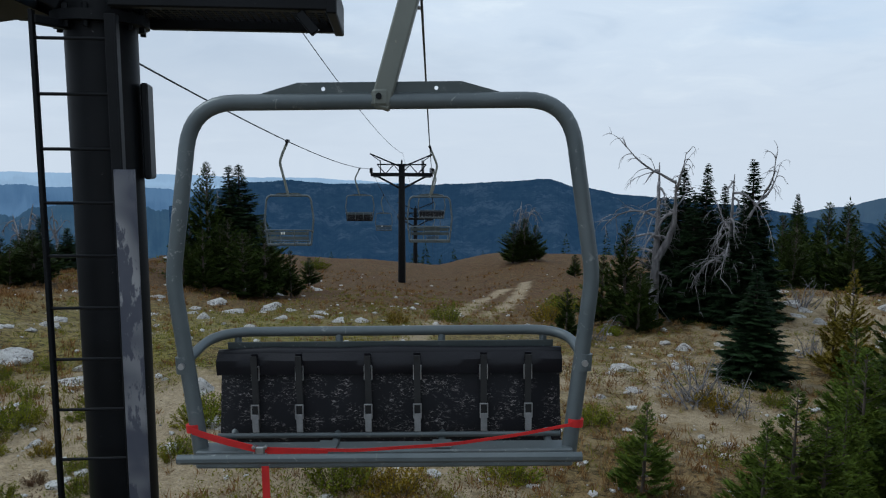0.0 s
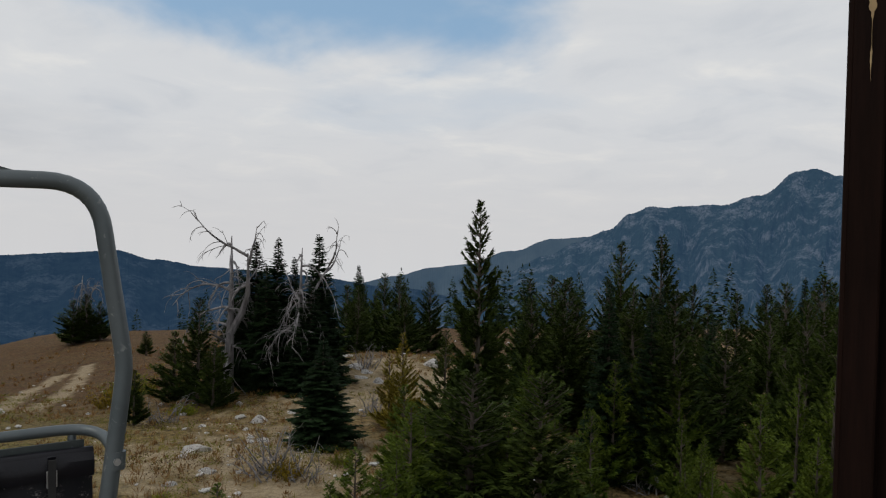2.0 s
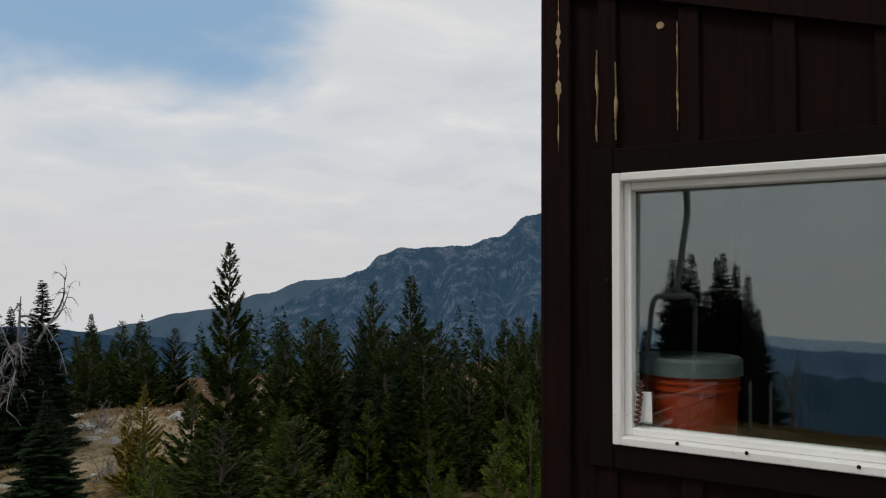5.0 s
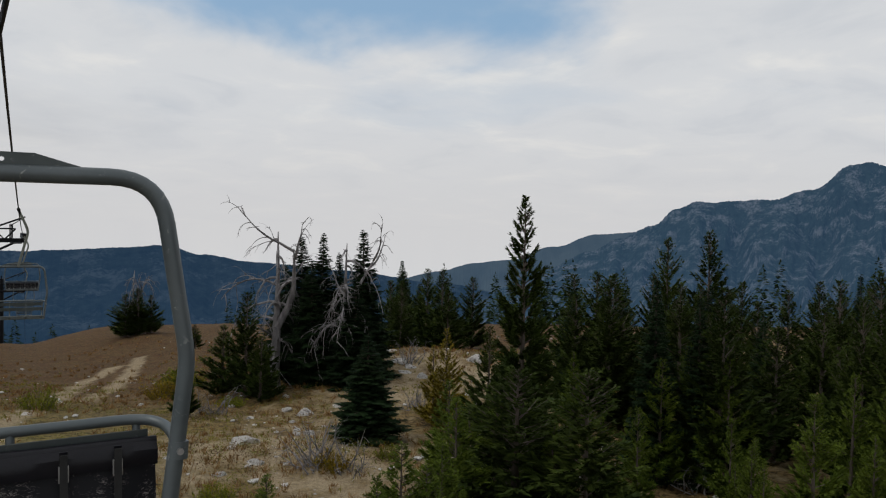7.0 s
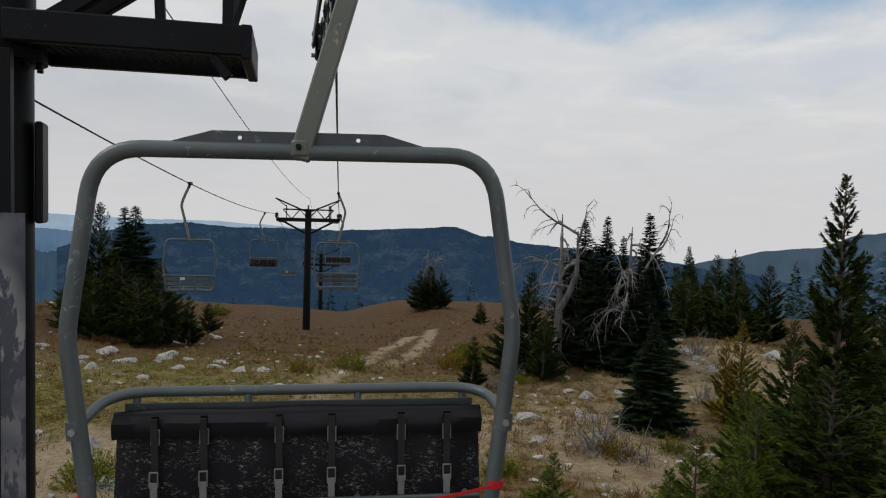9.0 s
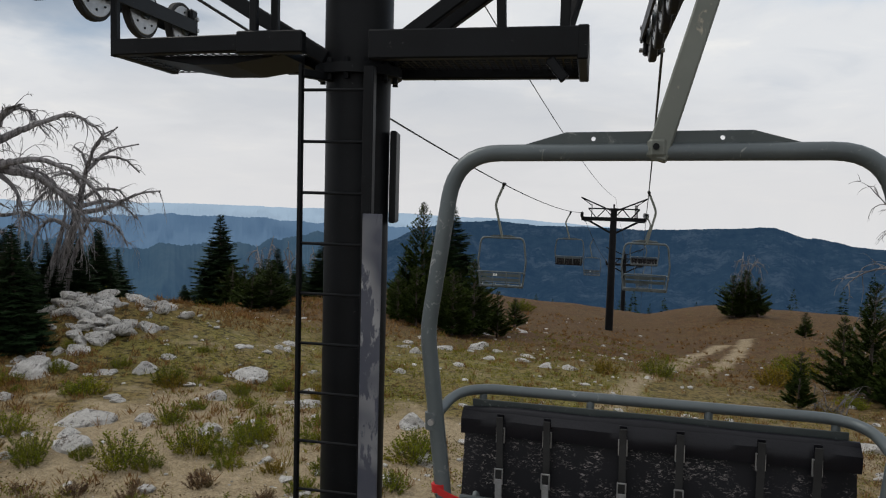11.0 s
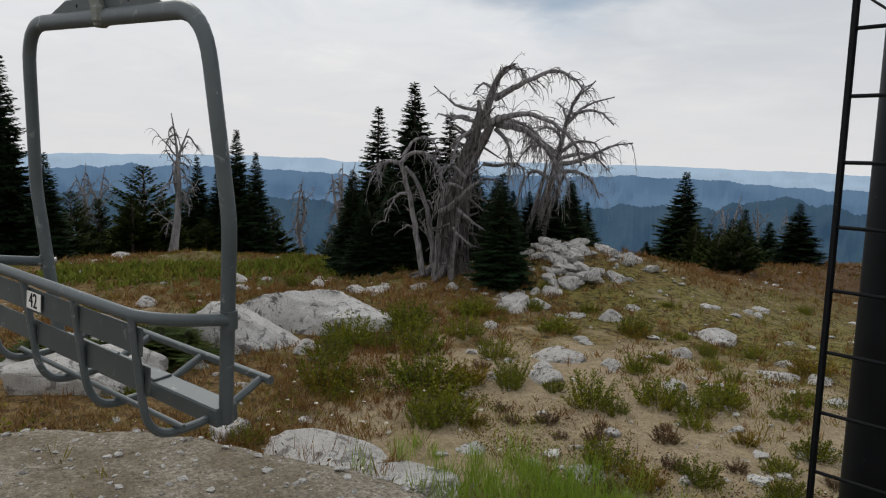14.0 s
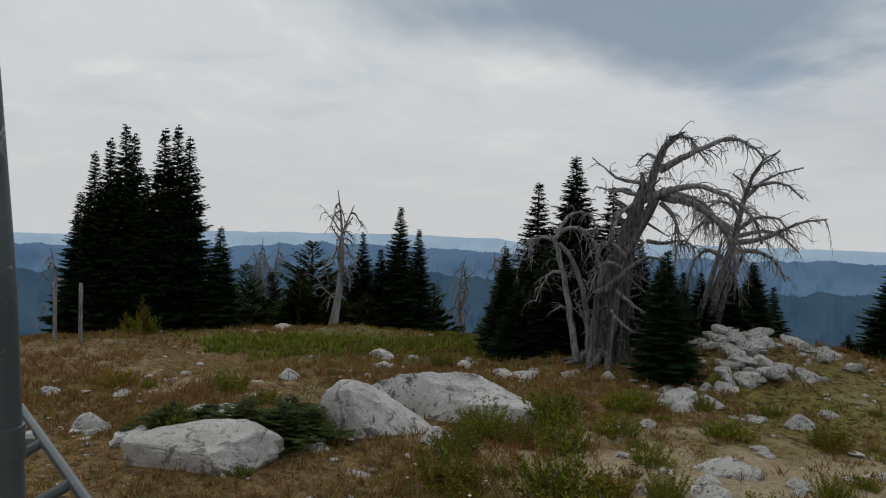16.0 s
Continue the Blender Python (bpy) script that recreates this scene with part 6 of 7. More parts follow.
    t2.part("trunk", STREAKED, second, "leaning grey trunk", True)
    for path, a, hang, ln in (
        ([bt(768, 300), bt(782, 282, 0.1), bt(806, 262, 0.2)], 2.6, 5, 26),
        ([bt(758, 335), bt(780, 310, 0.2), bt(802, 296, 0.3), bt(838, 288, 0.3)], 3.4, 8, 30),
        ([bt(766, 318, -0.1), bt(796, 310, -0.3), bt(818, 318, -0.3), bt(834, 336, -0.3)], 3.0, 8, 34),
        ([bt(748, 402), bt(790, 394, -0.2), bt(828, 370, -0.4), bt(866, 364, -0.4)], 4.6, 16, 44),
        ([bt(750, 392, 0.1), bt(785, 382, 0.4), bt(815, 388, 0.5), bt(838, 412, 0.5)], 4.0, 14, 46),
        ([bt(745, 415), bt(780, 412, -0.3), bt(806, 430, -0.4), bt(815, 455, -0.4)], 4.0, 14, 46),
        ([bt(752, 380), bt(775, 362, -0.4), bt(800, 362, -0.6), bt(820, 385, -0.6)], 3.4, 12, 42),
        ([bt(738, 430, 0.2), bt(708, 410, 0.4), bt(688, 432, 0.5), bt(678, 480, 0.5)], 4.4, 16, 52),
        ([bt(748, 385), bt(722, 368, 0.3), bt(694, 374, 0.5), bt(672, 410, 0.5)], 4.4, 16, 52),
        ([bt(752, 360), bt(736, 340, -0.2), bt(712, 342, -0.4), bt(694, 370, -0.5)], 3.4, 12, 46),
        ([bt(760, 330), bt(752, 306, 0.2), bt(740, 296, 0.3)], 2.4, 5, 26)):
        m = Mesh()
        pts = curve_limb(path, a * q, 1.2 * q, m, 7, 0.01, r)
        drooping(m, pts, int(hang * 1.7), ln * q, r, 0.0125, 1.0, 0.1)
        m.part("limb", DEADWOOD, second)
    m = Mesh()
    drooping(m, [bt(712, 520), bt(734, 440), bt(750, 370), bt(768, 300)], 95, 0.75, r, 0.011, 1.0, 0.1, 4, 1.5)
    tagged(m.part("twig_work", DEADWOOD, second), kind="stuff")


GIANT_AT, SECOND_AT = (-13.7, 13.22), (-13.15, 15.85)
dead_giant()

STOCK = {"spire": [conifer("spire", 95)], "fir": [conifer("fir", 20 + i) for i in range(4)], "pine": [conifer("pine", 40 + i) for i in range(4)], "young": [conifer("young", 60 + i) for i in range(3)], "yellow": [conifer("yellow", 80)], "snag": [snag(90 + i) for i in range(3)], "wide_snag": [snag(97 + i, 1.8) for i in range(2)]}
USED = set()


def grow(kind, group, wide, places):
    for i, (x, y, top) in enumerate(places):
        stock = STOCK[kind]
        src = stock[(i * 7 + int(abs(x) * 3)) % len(stock)]
        z = terrain(x, y)
        h = max(top - z, 0.5)
        w = h * wide * (0.9 + 0.25 * noise.noise((x, y, 4.4))) * (1.0 if kind in ("spire", "young", "yellow", "snag", "wide_snag") else min(1.35, 0.62 + 1.9 / h))
        m = pose(x, y, z - 0.03, 0, 0, (x * 77 + y * 31) % 360) @ Matrix.Diagonal((w, w, h, 1))
        if src.name in USED:
            ob = copy_thing(src, m @ Matrix.Diagonal((*[1 / c for c in src.scale], 1)))
        else:
            USED.add(src.name)
            ob = src
            ob.matrix_basis = m
        ob["group"] = group

# ---- trees: x, y and height of the top ----
grow("fir", "firs round the clearing", 1.5, [(-28.2, 3.6, 4.58), (-28.6, 4.1, 5.11), (-28.1, 4.5, 5.53), (-29, 4.9, 5.37), (-27.4, 5.5, 5.45), (-27.8, 6, 5.64), (-28.3, 6.5, 5.32), (-26.6, 7.3, 2.14), (-27.7, 3.1, 3.16), (-27.2, 5.1, 3.84), (-31.4, 14.8, 2.01), (-30.2, 15.1, 1.3), (-29.8, 15.7, 3.19), (-30.3, 16.9, 2.23)])
grow("fir", "firs round the clearing", 1.75, [(-21, 16.6, 3.96), (-19.9, 16.5, 2.46), (-18.6, 16.4, 4.67), (-19.1, 16.6, 4.1), (-17.2, 16.5, 3.66), (-17.5, 16.2, 2.48), (-13.3, 14.5, 1.8), (-12.9, 15, 0.63), (-15.6, 20.6, 1.46), (-16.2, 22.6, 0.71), (-20.5, 15.7, 1.12), (-16, 16.3, 2.18)])
grow("fir", "firs round the clearing", 2.3, [(-17.9, 32.6, 1.71), (-16.6, 36.6, -0.15), (-17.2, 34.1, -1.52), (-17.7, 29.3, -1.42), (-16.4, 38.9, -0.9), (-6.8, 33.5, 2.42), (-6.6, 34.5, 2.47), (-18.5, 32.3, -1.47), (-12.9, 33.8, 0.47)])
grow("fir", "firs round the clearing", 1.6, [(9.9, 22.9, 2.53), (10.6, 23.1, 2.65), (11.4, 23.3, 1.96), (9.8, 21.8, 1.8), (9.8, 24, 1.5), (11.3, 21.1, 2.79), (10.6, 20.3, 1.35), (7.94, 14.4, 0.42), (20.5, 34.2, 1.16), (23.9, 38.1, -0.47)])
grow("pine", "pines round the clearing", 1.25, [(22.8, 35.2, 0.6), (24.9, 33.7, 0.2), (20.4, 29.6, -0.2), (18.6, 31.0, 0.25), (21.6, 32.0, 0.75), (19.4, 33.5, 0.1), (22.0, 36.5, 0.35), (17.6, 29.4, -0.3)])
grow("pine", "pines round the clearing", 1.75, [(-31.2, 9.5, 0.55), (-32.8, 11, 0.1), (-30.4, 12, 1.58), (-29.6, 11.2, 0.31), (-27.9, 8.2, -0.01), (-31.6, 14.3, 0.45), (-30.8, 18.2, -0.39), (-30, 12.8, -0.19), (-29.5, 14.2, -0.63), (-29.3, 20.5, -1.21)])
grow("pine", "pines round the clearing", 1.3, [(-7.6, 32.3, 2.51), (-8.3, 32.1, 0.3), (-7.1, 29.3, -0.12), (-5.6, 29.6, -0.25), (-4.9, 30.8, 0.15), (-4, 31.9, -1.31), (-7.8, 29.1, -0.38), (-6.6, 31.5, 0.2)])
grow("pine", "pines round the clearing", 1.55, [(-7, 32.1, -0.24), (-6, 33.3, -0.49), (-5.2, 34.4, -1.4), (-4, 39.6, -2.65), (-4.6, 37.5, -2.96), (-8.3, 30.7, -0.71), (-11.7, 25.2, 0.29), (-12.3, 24.9, -0.24), (9.8, 53.6, -2.1), (10.6, 53.4, -1.7), (11.5, 53.6, -2.2), (10.9, 54.4, -2.4), (11.8, 43.3, -3.06)])
grow("spire", "pines round the clearing", 1.0, [(9, 10.3, 3.52)])
grow("pine", "pines round the clearing", 1, [(5.1, 19.2, -0.79), (7.5, 21.6, 0.78), (7.2, 22.8, -0.36), (10.5, 13.3, 0.59), (10.2, 12.3, 0.14), (7.6, 20.5, -0.42)])
grow("pine", "pines round the clearing", 1, [(15.7, 15, 1.71), (14.8, 13.1, 1.19), (21.7, 17.3, 2.75), (23, 16.5, 3.03), (19.8, 16.4, 1.54), (20.7, 13.6, 1.44), (20.6, 12, 1.28), (18.6, 9.4, 1.8), (18.1, 8.2, 2.08), (13.9, 14, 1.19), (19.3, 12.1, 0.98), (16.1, 11.5, 0.89), (15.2, 7.2, 1.2), (15.3, 9.1, 0.81)])
grow("young", "young conifers", 1, [(11.6, 9.2, 0.42), (12.3, 9.1, 0.64), (12.3, 8.2, 0.54), (10.5, 5.5, 0.58), (7.4, 7.7, 0.06), (8.3, 7.6, 0.04), (12, 10.3, -0.83), (12.5, 12.5, -0.02), (12.7, 5.5, 0.63), (12.5, 6, 0.61)])
grow("young", "young conifers", 1.55, [(7.5, 10.5, 0.14), (8.7, 11.5, -0.67), (4.5, 7.1, 0.29), (4, 6.8, 0.09), (4.8, 7, 0.02), (3.3, 8.3, -0.22), (5.5, 7.7, 0.02)])
grow("yellow", "yellowing saplings", 1.2, [(-25, 4.7, -0.04), (-25.6, 4.3, -0.53)])
grow("yellow", "yellowing saplings", 1.1, [(10.3, 14.7, 0.38), (10.3, 15.3, -0.13)])
grow("snag", "dead snags", 1, [(-26.3, 11.4, 3.55), (-32.9, 10.7, 1.59), (-33.6, 11.7, 1.35), (-31.7, 20.6, 0.94), (-29, 20.9, 1.73), (-29.5, 22, 1.74), (-46.2, 2.6, 0.71)])
grow("snag", "dead snags", 1, [(-18, 39.3, 0.29), (-17.6, 40.5, -0.08), (-16.4, 41, -0.37), (-7.7, 34.3, 1.21)])
grow("wide_snag", "dead snags", 1, [(8.7, 22.3, 2.64), (10.4, 20.6, 2.32), (10.5, 54.2, -0.5)])

# more pines closing the stand to the east, and low ones behind the crest to the north-west
closing = np.random.default_rng(17)
for spot in range(40):
    far, bear = closing.uniform(15, 34), radians(closing.uniform(44, 84))
    px, py = far * math.sin(bear), far * math.cos(bear)
    grow("pine" if spot % 3 else "fir", "pines round the clearing", 1.05, [(px, py, 2.6 - far * closing.uniform(0.03, 0.085))])
for spot in range(26):
    far, bear = closing.uniform(32, 40), closing.uniform(-78, -20)
    if -63 < bear < -53 or -43 < bear < -32:
        continue
    px, py = far * math.sin(radians(bear)), far * math.cos(radians(bear))
    grow("pine", "pines round the clearing", 1.4, [(px, py, 2.4 - far * closing.uniform(0.055, 0.09))])
for spot in range(30):  # dark undergrowth behind the dead giant
    side, back = closing.uniform(-3.4, 3.2), closing.uniform(1.6, 4.2)
    px, py = -13.5 + 0.698 * side - 0.716 * back, 13.1 + 0.716 * side + 0.698 * back
    grow("fir", "firs round the clearing", 1.7, [(px, py, closing.uniform(0.6, 1.9))])
for spot in range(4):  # low dark pines on the slope below the hut
    far, bear = closing.uniform(9.5, 14), radians(closing.uniform(35, 47))
    px, py = far * math.sin(bear), far * math.cos(bear)
    grow("young" if spot % 3 == 0 else "pine", "pines round the clearing", 1.5, [(px, py, 2.6 - far * closing.uniform(0.13, 0.24))])
for spot in range(10):
    far, bear = closing.uniform(9, 14), radians(closing.uniform(50, 72))
    px, py = far * math.sin(bear), far * math.cos(bear)
    grow("young", "young conifers", 1.0, [(px, py, 2.6 - far * closing.uniform(0.19, 0.27))])
grow("fir", "firs round the clearing", 1.7, [(-11.95, 13.2, 2.0), (-12.6, 13.9, 1.45), (-14.82, 19.5, 1.6), (-15.2, 19.2, 1.2), (-14.2, 19.4, 0.35), (-17.7, 14.6, 1.36), (-17.4, 14.9, 1.2), (-17.1, 15.3, 1.4), (-16.7, 15.7, 1.1), (-16.4, 16.1, 2.17), (-17.9, 14.0, 0.9)])
grow("pine", "low spreading conifers", 4.2, [(-12.9, 3.55, -0.52), (-12.5, 4.0, -0.48), (-11.8, 4.4, -0.28), (-11.4, 4.85, -0.28), (-11.6, 5.35, -0.46), (-12.4, 5.3, -0.5)])

# ---- stones ----
def stone_mesh(seed, detail=3):
    r = np.random.default_rng(seed)
    bm = bmesh.new()
    bmesh.ops.create_icosphere(bm, subdivisions=detail, radius=1.0)
    cuts = [(Vector(unit(r.normal(0, 1, 3) * np.array([1, 1, 0.8]))), r.uniform(0.42, 0.80)) for _ in range(13)]
    for v in bm.verts:
        d = v.co.normalized()
        p = d * (1 + 0.22 * noise.fractal((d * 1.3) + Vector((seed, 0, 0)), 1.0, 2.0, 3))
        for n, k in cuts:
            over = p.dot(n) - k
            if over > 0:
                p = p - n * over * 0.97
        p += d * 0.05 * noise.fractal(d * 5 + Vector((0, seed, 0)), 1.0, 2.0, 3)
        v.co = Vector((p.x, p.y * 0.8, p.z * (0.50 if p.z > 0 else 0.35)))
    me = bpy.data.meshes.new("boulder")
    bm.to_mesh(me)
    bm.free()
    me.materials.append(GRANITE)
    me.polygons.foreach_set("use_smooth", [True] * len(me.polygons))
    me.set_sharp_from_angle(angle=radians(24))
    return me


BIG_STONES = [stone_mesh(130 + i, 5) for i in range(4)]
STONES = [stone_mesh(100 + i) for i in range(10)]


def stones(name, label, group, places, tall=1.0, sink=0.08):
    for i, (x, y, w) in enumerate(places):
        pile = BIG_STONES if w > 0.85 else STONES
        ob = new(name, pile[(i * 3 + int(abs(x * 10))) % len(pile)])
        s = w * 0.70
        turn = (x * 53 + y * 97) % 360
        z = terrain(x, y)
        ob.matrix_basis = pose(x, y, z - s * sink * tall, 6 * noise.noise((x, y, 1)), 6 * noise.noise((x, y, 2)), turn) @ Matrix.Diagonal((s, s, s * tall, 1))
        tagged(ob, label, "boulder", group)

def great_boulder(label, x, y, long, deep, high, turn, slope, seed):
    """A boulder of its own shape: slope pulls its crest down towards its right end."""
    r = np.random.default_rng(seed)
    bm = bmesh.new()
    bmesh.ops.create_icosphere(bm, subdivisions=5, radius=1.0)
    cuts = [(Vector(unit(r.normal(0, 1, 3) * np.array([1, 1, 0.9]))), r.uniform(0.55, 0.85)) for _ in range(16)]
    for v in bm.verts:
        d = v.co.normalized()
        p = d * (1 + 0.16 * noise.fractal(d * 1.4 + Vector((seed, 0, 0)), 1.0, 2.0, 3))
        for n, k in cuts:
            over = p.dot(n) - k
            if over > 0:
                p = p - n * over * 0.93
        p += d * (0.035 * noise.fractal(d * 6 + Vector((0, seed, 0)), 1.0, 2.0, 4) - 0.10 * max(0.0, 0.10 - abs(noise.noise(d * 2.1 + Vector((0, 0, seed))))))
        up = p.z * (1 - slope * p.x) if p.z > 0 else p.z * 0.4
        v.co = Vector((p.x * long * 0.62, p.y * deep * 0.62, up * high * 1.25))
    me = bpy.data.meshes.new("boulder")
    bm.to_mesh(me)
    bm.free()
    me.materials.append(GRANITE)
    me.polygons.foreach_set("use_smooth", [True] * len(me.polygons))
    me.set_sharp_from_angle(angle=radians(26))
    ob = new("boulder", me)
    ob.matrix_basis = pose(x, y, terrain(x, y) - 0.10 * high, 0, 0, turn)
    return tagged(ob, label, "boulder", "granite boulders")


great_boulder("large pale lichen-spotted granite boulder in dry grass", -11.95, 6.45, 1.75, 1.3, 0.72, 58, 0.15, 501)
great_boulder("long pale granite boulder sloping into dry grass", -12.35, 8.55, 2.95, 1.6, 0.86, 62, 0.48, 502)
great_boulder("long low granite boulder in dry grass", -11.05, 3.68, 1.95, 1.0, 0.52, 60, 0.05, 503)
great_boulder("flat granite slab sunk into the gravel ramp's edge", -7.1, 4.92, 1.75, 0.8, 0.21, 25, 0.25, 504)
great_boulder("low granite slab at the gravel ramp's edge", -5.95, 5.25, 1.3, 0.6, 0.14, 10, 0.2, 505)
stones("boulder", "pale lichen-spotted granite boulder half sunk in dry grass", "granite boulders", [(-12.9, 3.11, 0.72), (-14.03, 3.59, 0.4), (-13.09, 4.31, 0.88), (-11.17, 5.22, 0.65), (-11.05, 7.18, 0.6), (-14.2, 11.3, 1.05), (-14.75, 11.1, 0.6), (-13.5, 12.0, 0.72), (-18.1, 9.6, 0.74), (-25.6, 9.4, 0.81), (-16.28, 6.47, 0.57), (-13.95, 2.47, 0.72), (-16.46, 2.05, 0.58), (-16.87, 9.02, 0.62), (-16.31, 10.98, 0.49), (-7.69, 9.99, 0.8), (-10.6, 12.2, 0.98), (-10.41, 12.72, 0.62), (-9.97, 10.78, 0.4), (-8.09, 11.16, 0.3), (-9.45, 12.82, 0.43), (-8.9, 13.15, 0.6), (-7.29, 9.0, 0.6), (-6.96, 10.39, 0.39), (-11.42, 12.69, 0.5), (-12.7, 12.3, 0.4)])
stones("boulder", "pale granite boulder on the sandy slope", "granite boulders", [(-6.8, 13.7, 0.85), (-5.14, 12.4, 0.63), (-4.56, 12.78, 0.48), (-5.89, 10.41, 0.5), (-5.75, 10.2, 0.36), (-6.83, 10.2, 0.28), (-6.75, 12.07, 0.48), (-4.88, 10.06, 0.2), (-5.02, 6.97, 0.5), (-5.9, 23.1, 0.47), (-4.2, 15.8, 0.32), (-2.9, 11.8, 0.59), (-2.3, 10.1, 0.51), (-5.9, 26, 0.84), (-3.9, 25.2, 0.81), (-1.9, 21.1, 0.5), (-2.9, 21, 0.42), (-6, 31.7, 0.64), (-8.3, 11.3, 0.33)])
stones("boulder", "pale granite stone at the gravel ramp's edge", "granite boulders", [(-7.7, 4.9, 0.42), (-8.6, 4.6, 0.61), (-6.2, 3.1, 0.30), (-5.6, 5.3, 0.36), (-3.9, 11.6, 0.35)])
stones("boulder", "pale granite stone lying on the hill", "granite boulders", [(-5.6, 21.7, 0.54), (-4.9, 20.3, 0.5), (-4.8, 23.4, 0.77), (-3.7, 24.3, 0.69), (-1.9, 22.8, 0.55), (-1.2, 20.2, 0.49), (-0.5, 20.1, 0.49), (-2.9, 23.4, 0.47), (-5.8, 25.4, 0.52), (-4.7, 33, 0.67), (-5.5, 33.2, 0.54), (-7.6, 24.9, 0.52), (-7.5, 17.3, 0.38), (-3.1, 34.6, 0.55), (-2.9, 11.7, 0.4), (-2.8, 20.9, 0.37), (-3.3, 18.4, 0.33)])
stones("boulder", "rounded granite boulder on the sandy slope below the snags", "granite boulders", [(5.3, 15.17, 0.66), (7.96, 18.08, 0.5), (4.08, 12.71, 0.37), (7.02, 15.64, 0.34), (3.46, 13.93, 0.25), (4.93, 13.29, 0.36), (9, 18.2, 0.33), (7.7, 18.7, 0.33), (15.9, 21.2, 0.84), (13.2, 21.8, 0.61), (12.7, 20.8, 0.5), (12.9, 20, 0.49), (12.8, 17.5, 0.52), (16.2, 16.9, 0.75), (5.5, 10.5, 0.3), (10.4, 10, 0.47), (13.2, 21.2, 0.48), (14.5, 24.7, 0.54), (12.1, 8.1, 0.42), (14.1, 6.4, 0.44), (10.3, 9.7, 0.29), (13.9, 6.8, 0.32)])

heap = np.random.default_rng(23)


def rock_pile(label, count, a, b, wide, low, high, flat):
    """Angular blocks that lie close together along a tongue from a to b, long sides down the slope."""
    ax, ay = a
    bx, by = b
    ln = math.hypot(bx - ax, by - ay)
    ux, uy = (bx - ax) / ln, (by - ay) / ln
    for k in range(count):
        f = heap.uniform(0, 1)
        off = heap.normal(0, 1) * (wide[0] + (wide[1] - wide[0]) * f)
        x, y = ax + (bx - ax) * f - uy * off, ay + (by - ay) * f + ux * off
        size = (low + (high - low) * heap.uniform(0, 1) ** 1.6) * 0.62
        ob = new("boulder", STONES[k % len(STONES)])
        up = 0.16 * heap.uniform(0, 1) * math.exp(-(off / wide[1]) ** 2)
        turn = math.degrees(math.atan2(uy, ux)) + heap.normal(0, 28)
        ob.matrix_basis = pose(x, y, terrain(x, y) + up - 0.02, heap.normal(0, 9), heap.normal(0, 9), turn) @ Matrix.Diagonal((size, size * heap.uniform(0.55, 0.9), size * flat * heap.uniform(0.75, 1.3), 1))
        tagged(ob, label, "boulder", "granite boulders")


rock_pile("pale granite block in the rock pile by the dead tree", 84, (-12.75, 15.8), (-10.2, 14.3), (0.34, 0.62), 0.28, 0.85, 0.9)
rock_pile("pale granite block along the crest by the rock pile", 17, (-11.9, 16.6), (-9.4, 16.5), (0.2, 0.3), 0.3, 0.85, 0.8)
stones("boulder", "pale granite stone in the far rock pile", "granite boulders", [(-44.5 + heap.normal(0, 1.5), 3.4 + heap.normal(0, 0.9), heap.uniform(0.4, 1.0)) for _ in range(24)], 1.2, 0.0)


sown = np.random.default_rng(57)
strewn = []
while len(strewn) < 64:
    x, y = sown.uniform(-19, -4.5), sown.uniform(2.5, 17)
    if ramp_edge(x, y) < -0.6 and noise.noise((x * 0.4, y * 0.4, 6.0)) > -0.15:
        strewn.append((x, y, 0.16 + 0.30 * sown.uniform(0, 1) ** 2))
stones("boulder", "small pale granite stone half sunk in dry grass", "small granite stones", strewn, 0.9, 0.12)


# ---- shrubs ----
def shrub(seed, mat, tall):
    r = np.random.default_rng(seed)
    ob = thing("shrub", "low leafy green shrub" if mat is SHRUB else "low olive yellow shrub", "shrub", "low shrubs")
    stems = Mesh()
    C, A, S, L, W = [], [], [], [], []
    for k in range(58):
        az, rad = r.uniform(0, 6.28), 0.34 * r.uniform(0, 1) ** 0.7
        tip = np.array([math.cos(az), math.sin(az), 0]) * (rad * 1.15 + r.uniform(0.02, 0.14)) + np.array([0, 0, tall * r.uniform(0.45, 1.0) * (1 - 1.3 * rad)])
        foot = np.array([math.cos(az) * rad * 0.8, math.sin(az) * rad * 0.8, -0.02])
        stems.tube([foot, (foot + tip) / 2 + r.normal(0, 0.015, 3), tip], [0.005, 0.0035, 0.0015], 4, caps=False)
        for j in range(40):
            f = r.uniform(0.12, 1.03)
            p = foot + (tip - foot) * f + r.normal(0, 0.014, 3)
            d = unit(unit(tip - foot) * 0.9 + r.normal(0, 0.8, 3))
            C.append(p), A.append(d), S.append(np.cross(d, r.normal(0, 1, 3)))
            ln = r.uniform(0.026, 0.056)
            L.append(ln), W.append(ln * 0.44)
    tagged(stems.part("stem_work", BARK, ob), kind="stuff")
    quads("leafage", np.array(C), unit(np.array(A)), unit(np.array(S)), np.array(L), np.array(W), mat, ob)["kind"] = "stuff"
    return ob


SHRUBS = [shrub(200, SHRUB, 0.55), shrub(201, SHRUB, 0.42), shrub(202, SHRUB_OLIVE, 0.50), shrub(203, SHRUB, 0.62)]
SHRUB_BROWN = foliage("withered_leaves", (0.085, 0.045, 0.028), (0.17, 0.10, 0.050), (0.13, 0.115, 0.04))
WITHERED = shrub(204, SHRUB_BROWN, 0.6)
WITHERED["label"] = "small withered reddish brown shrub in sand"
PLANTED = set()


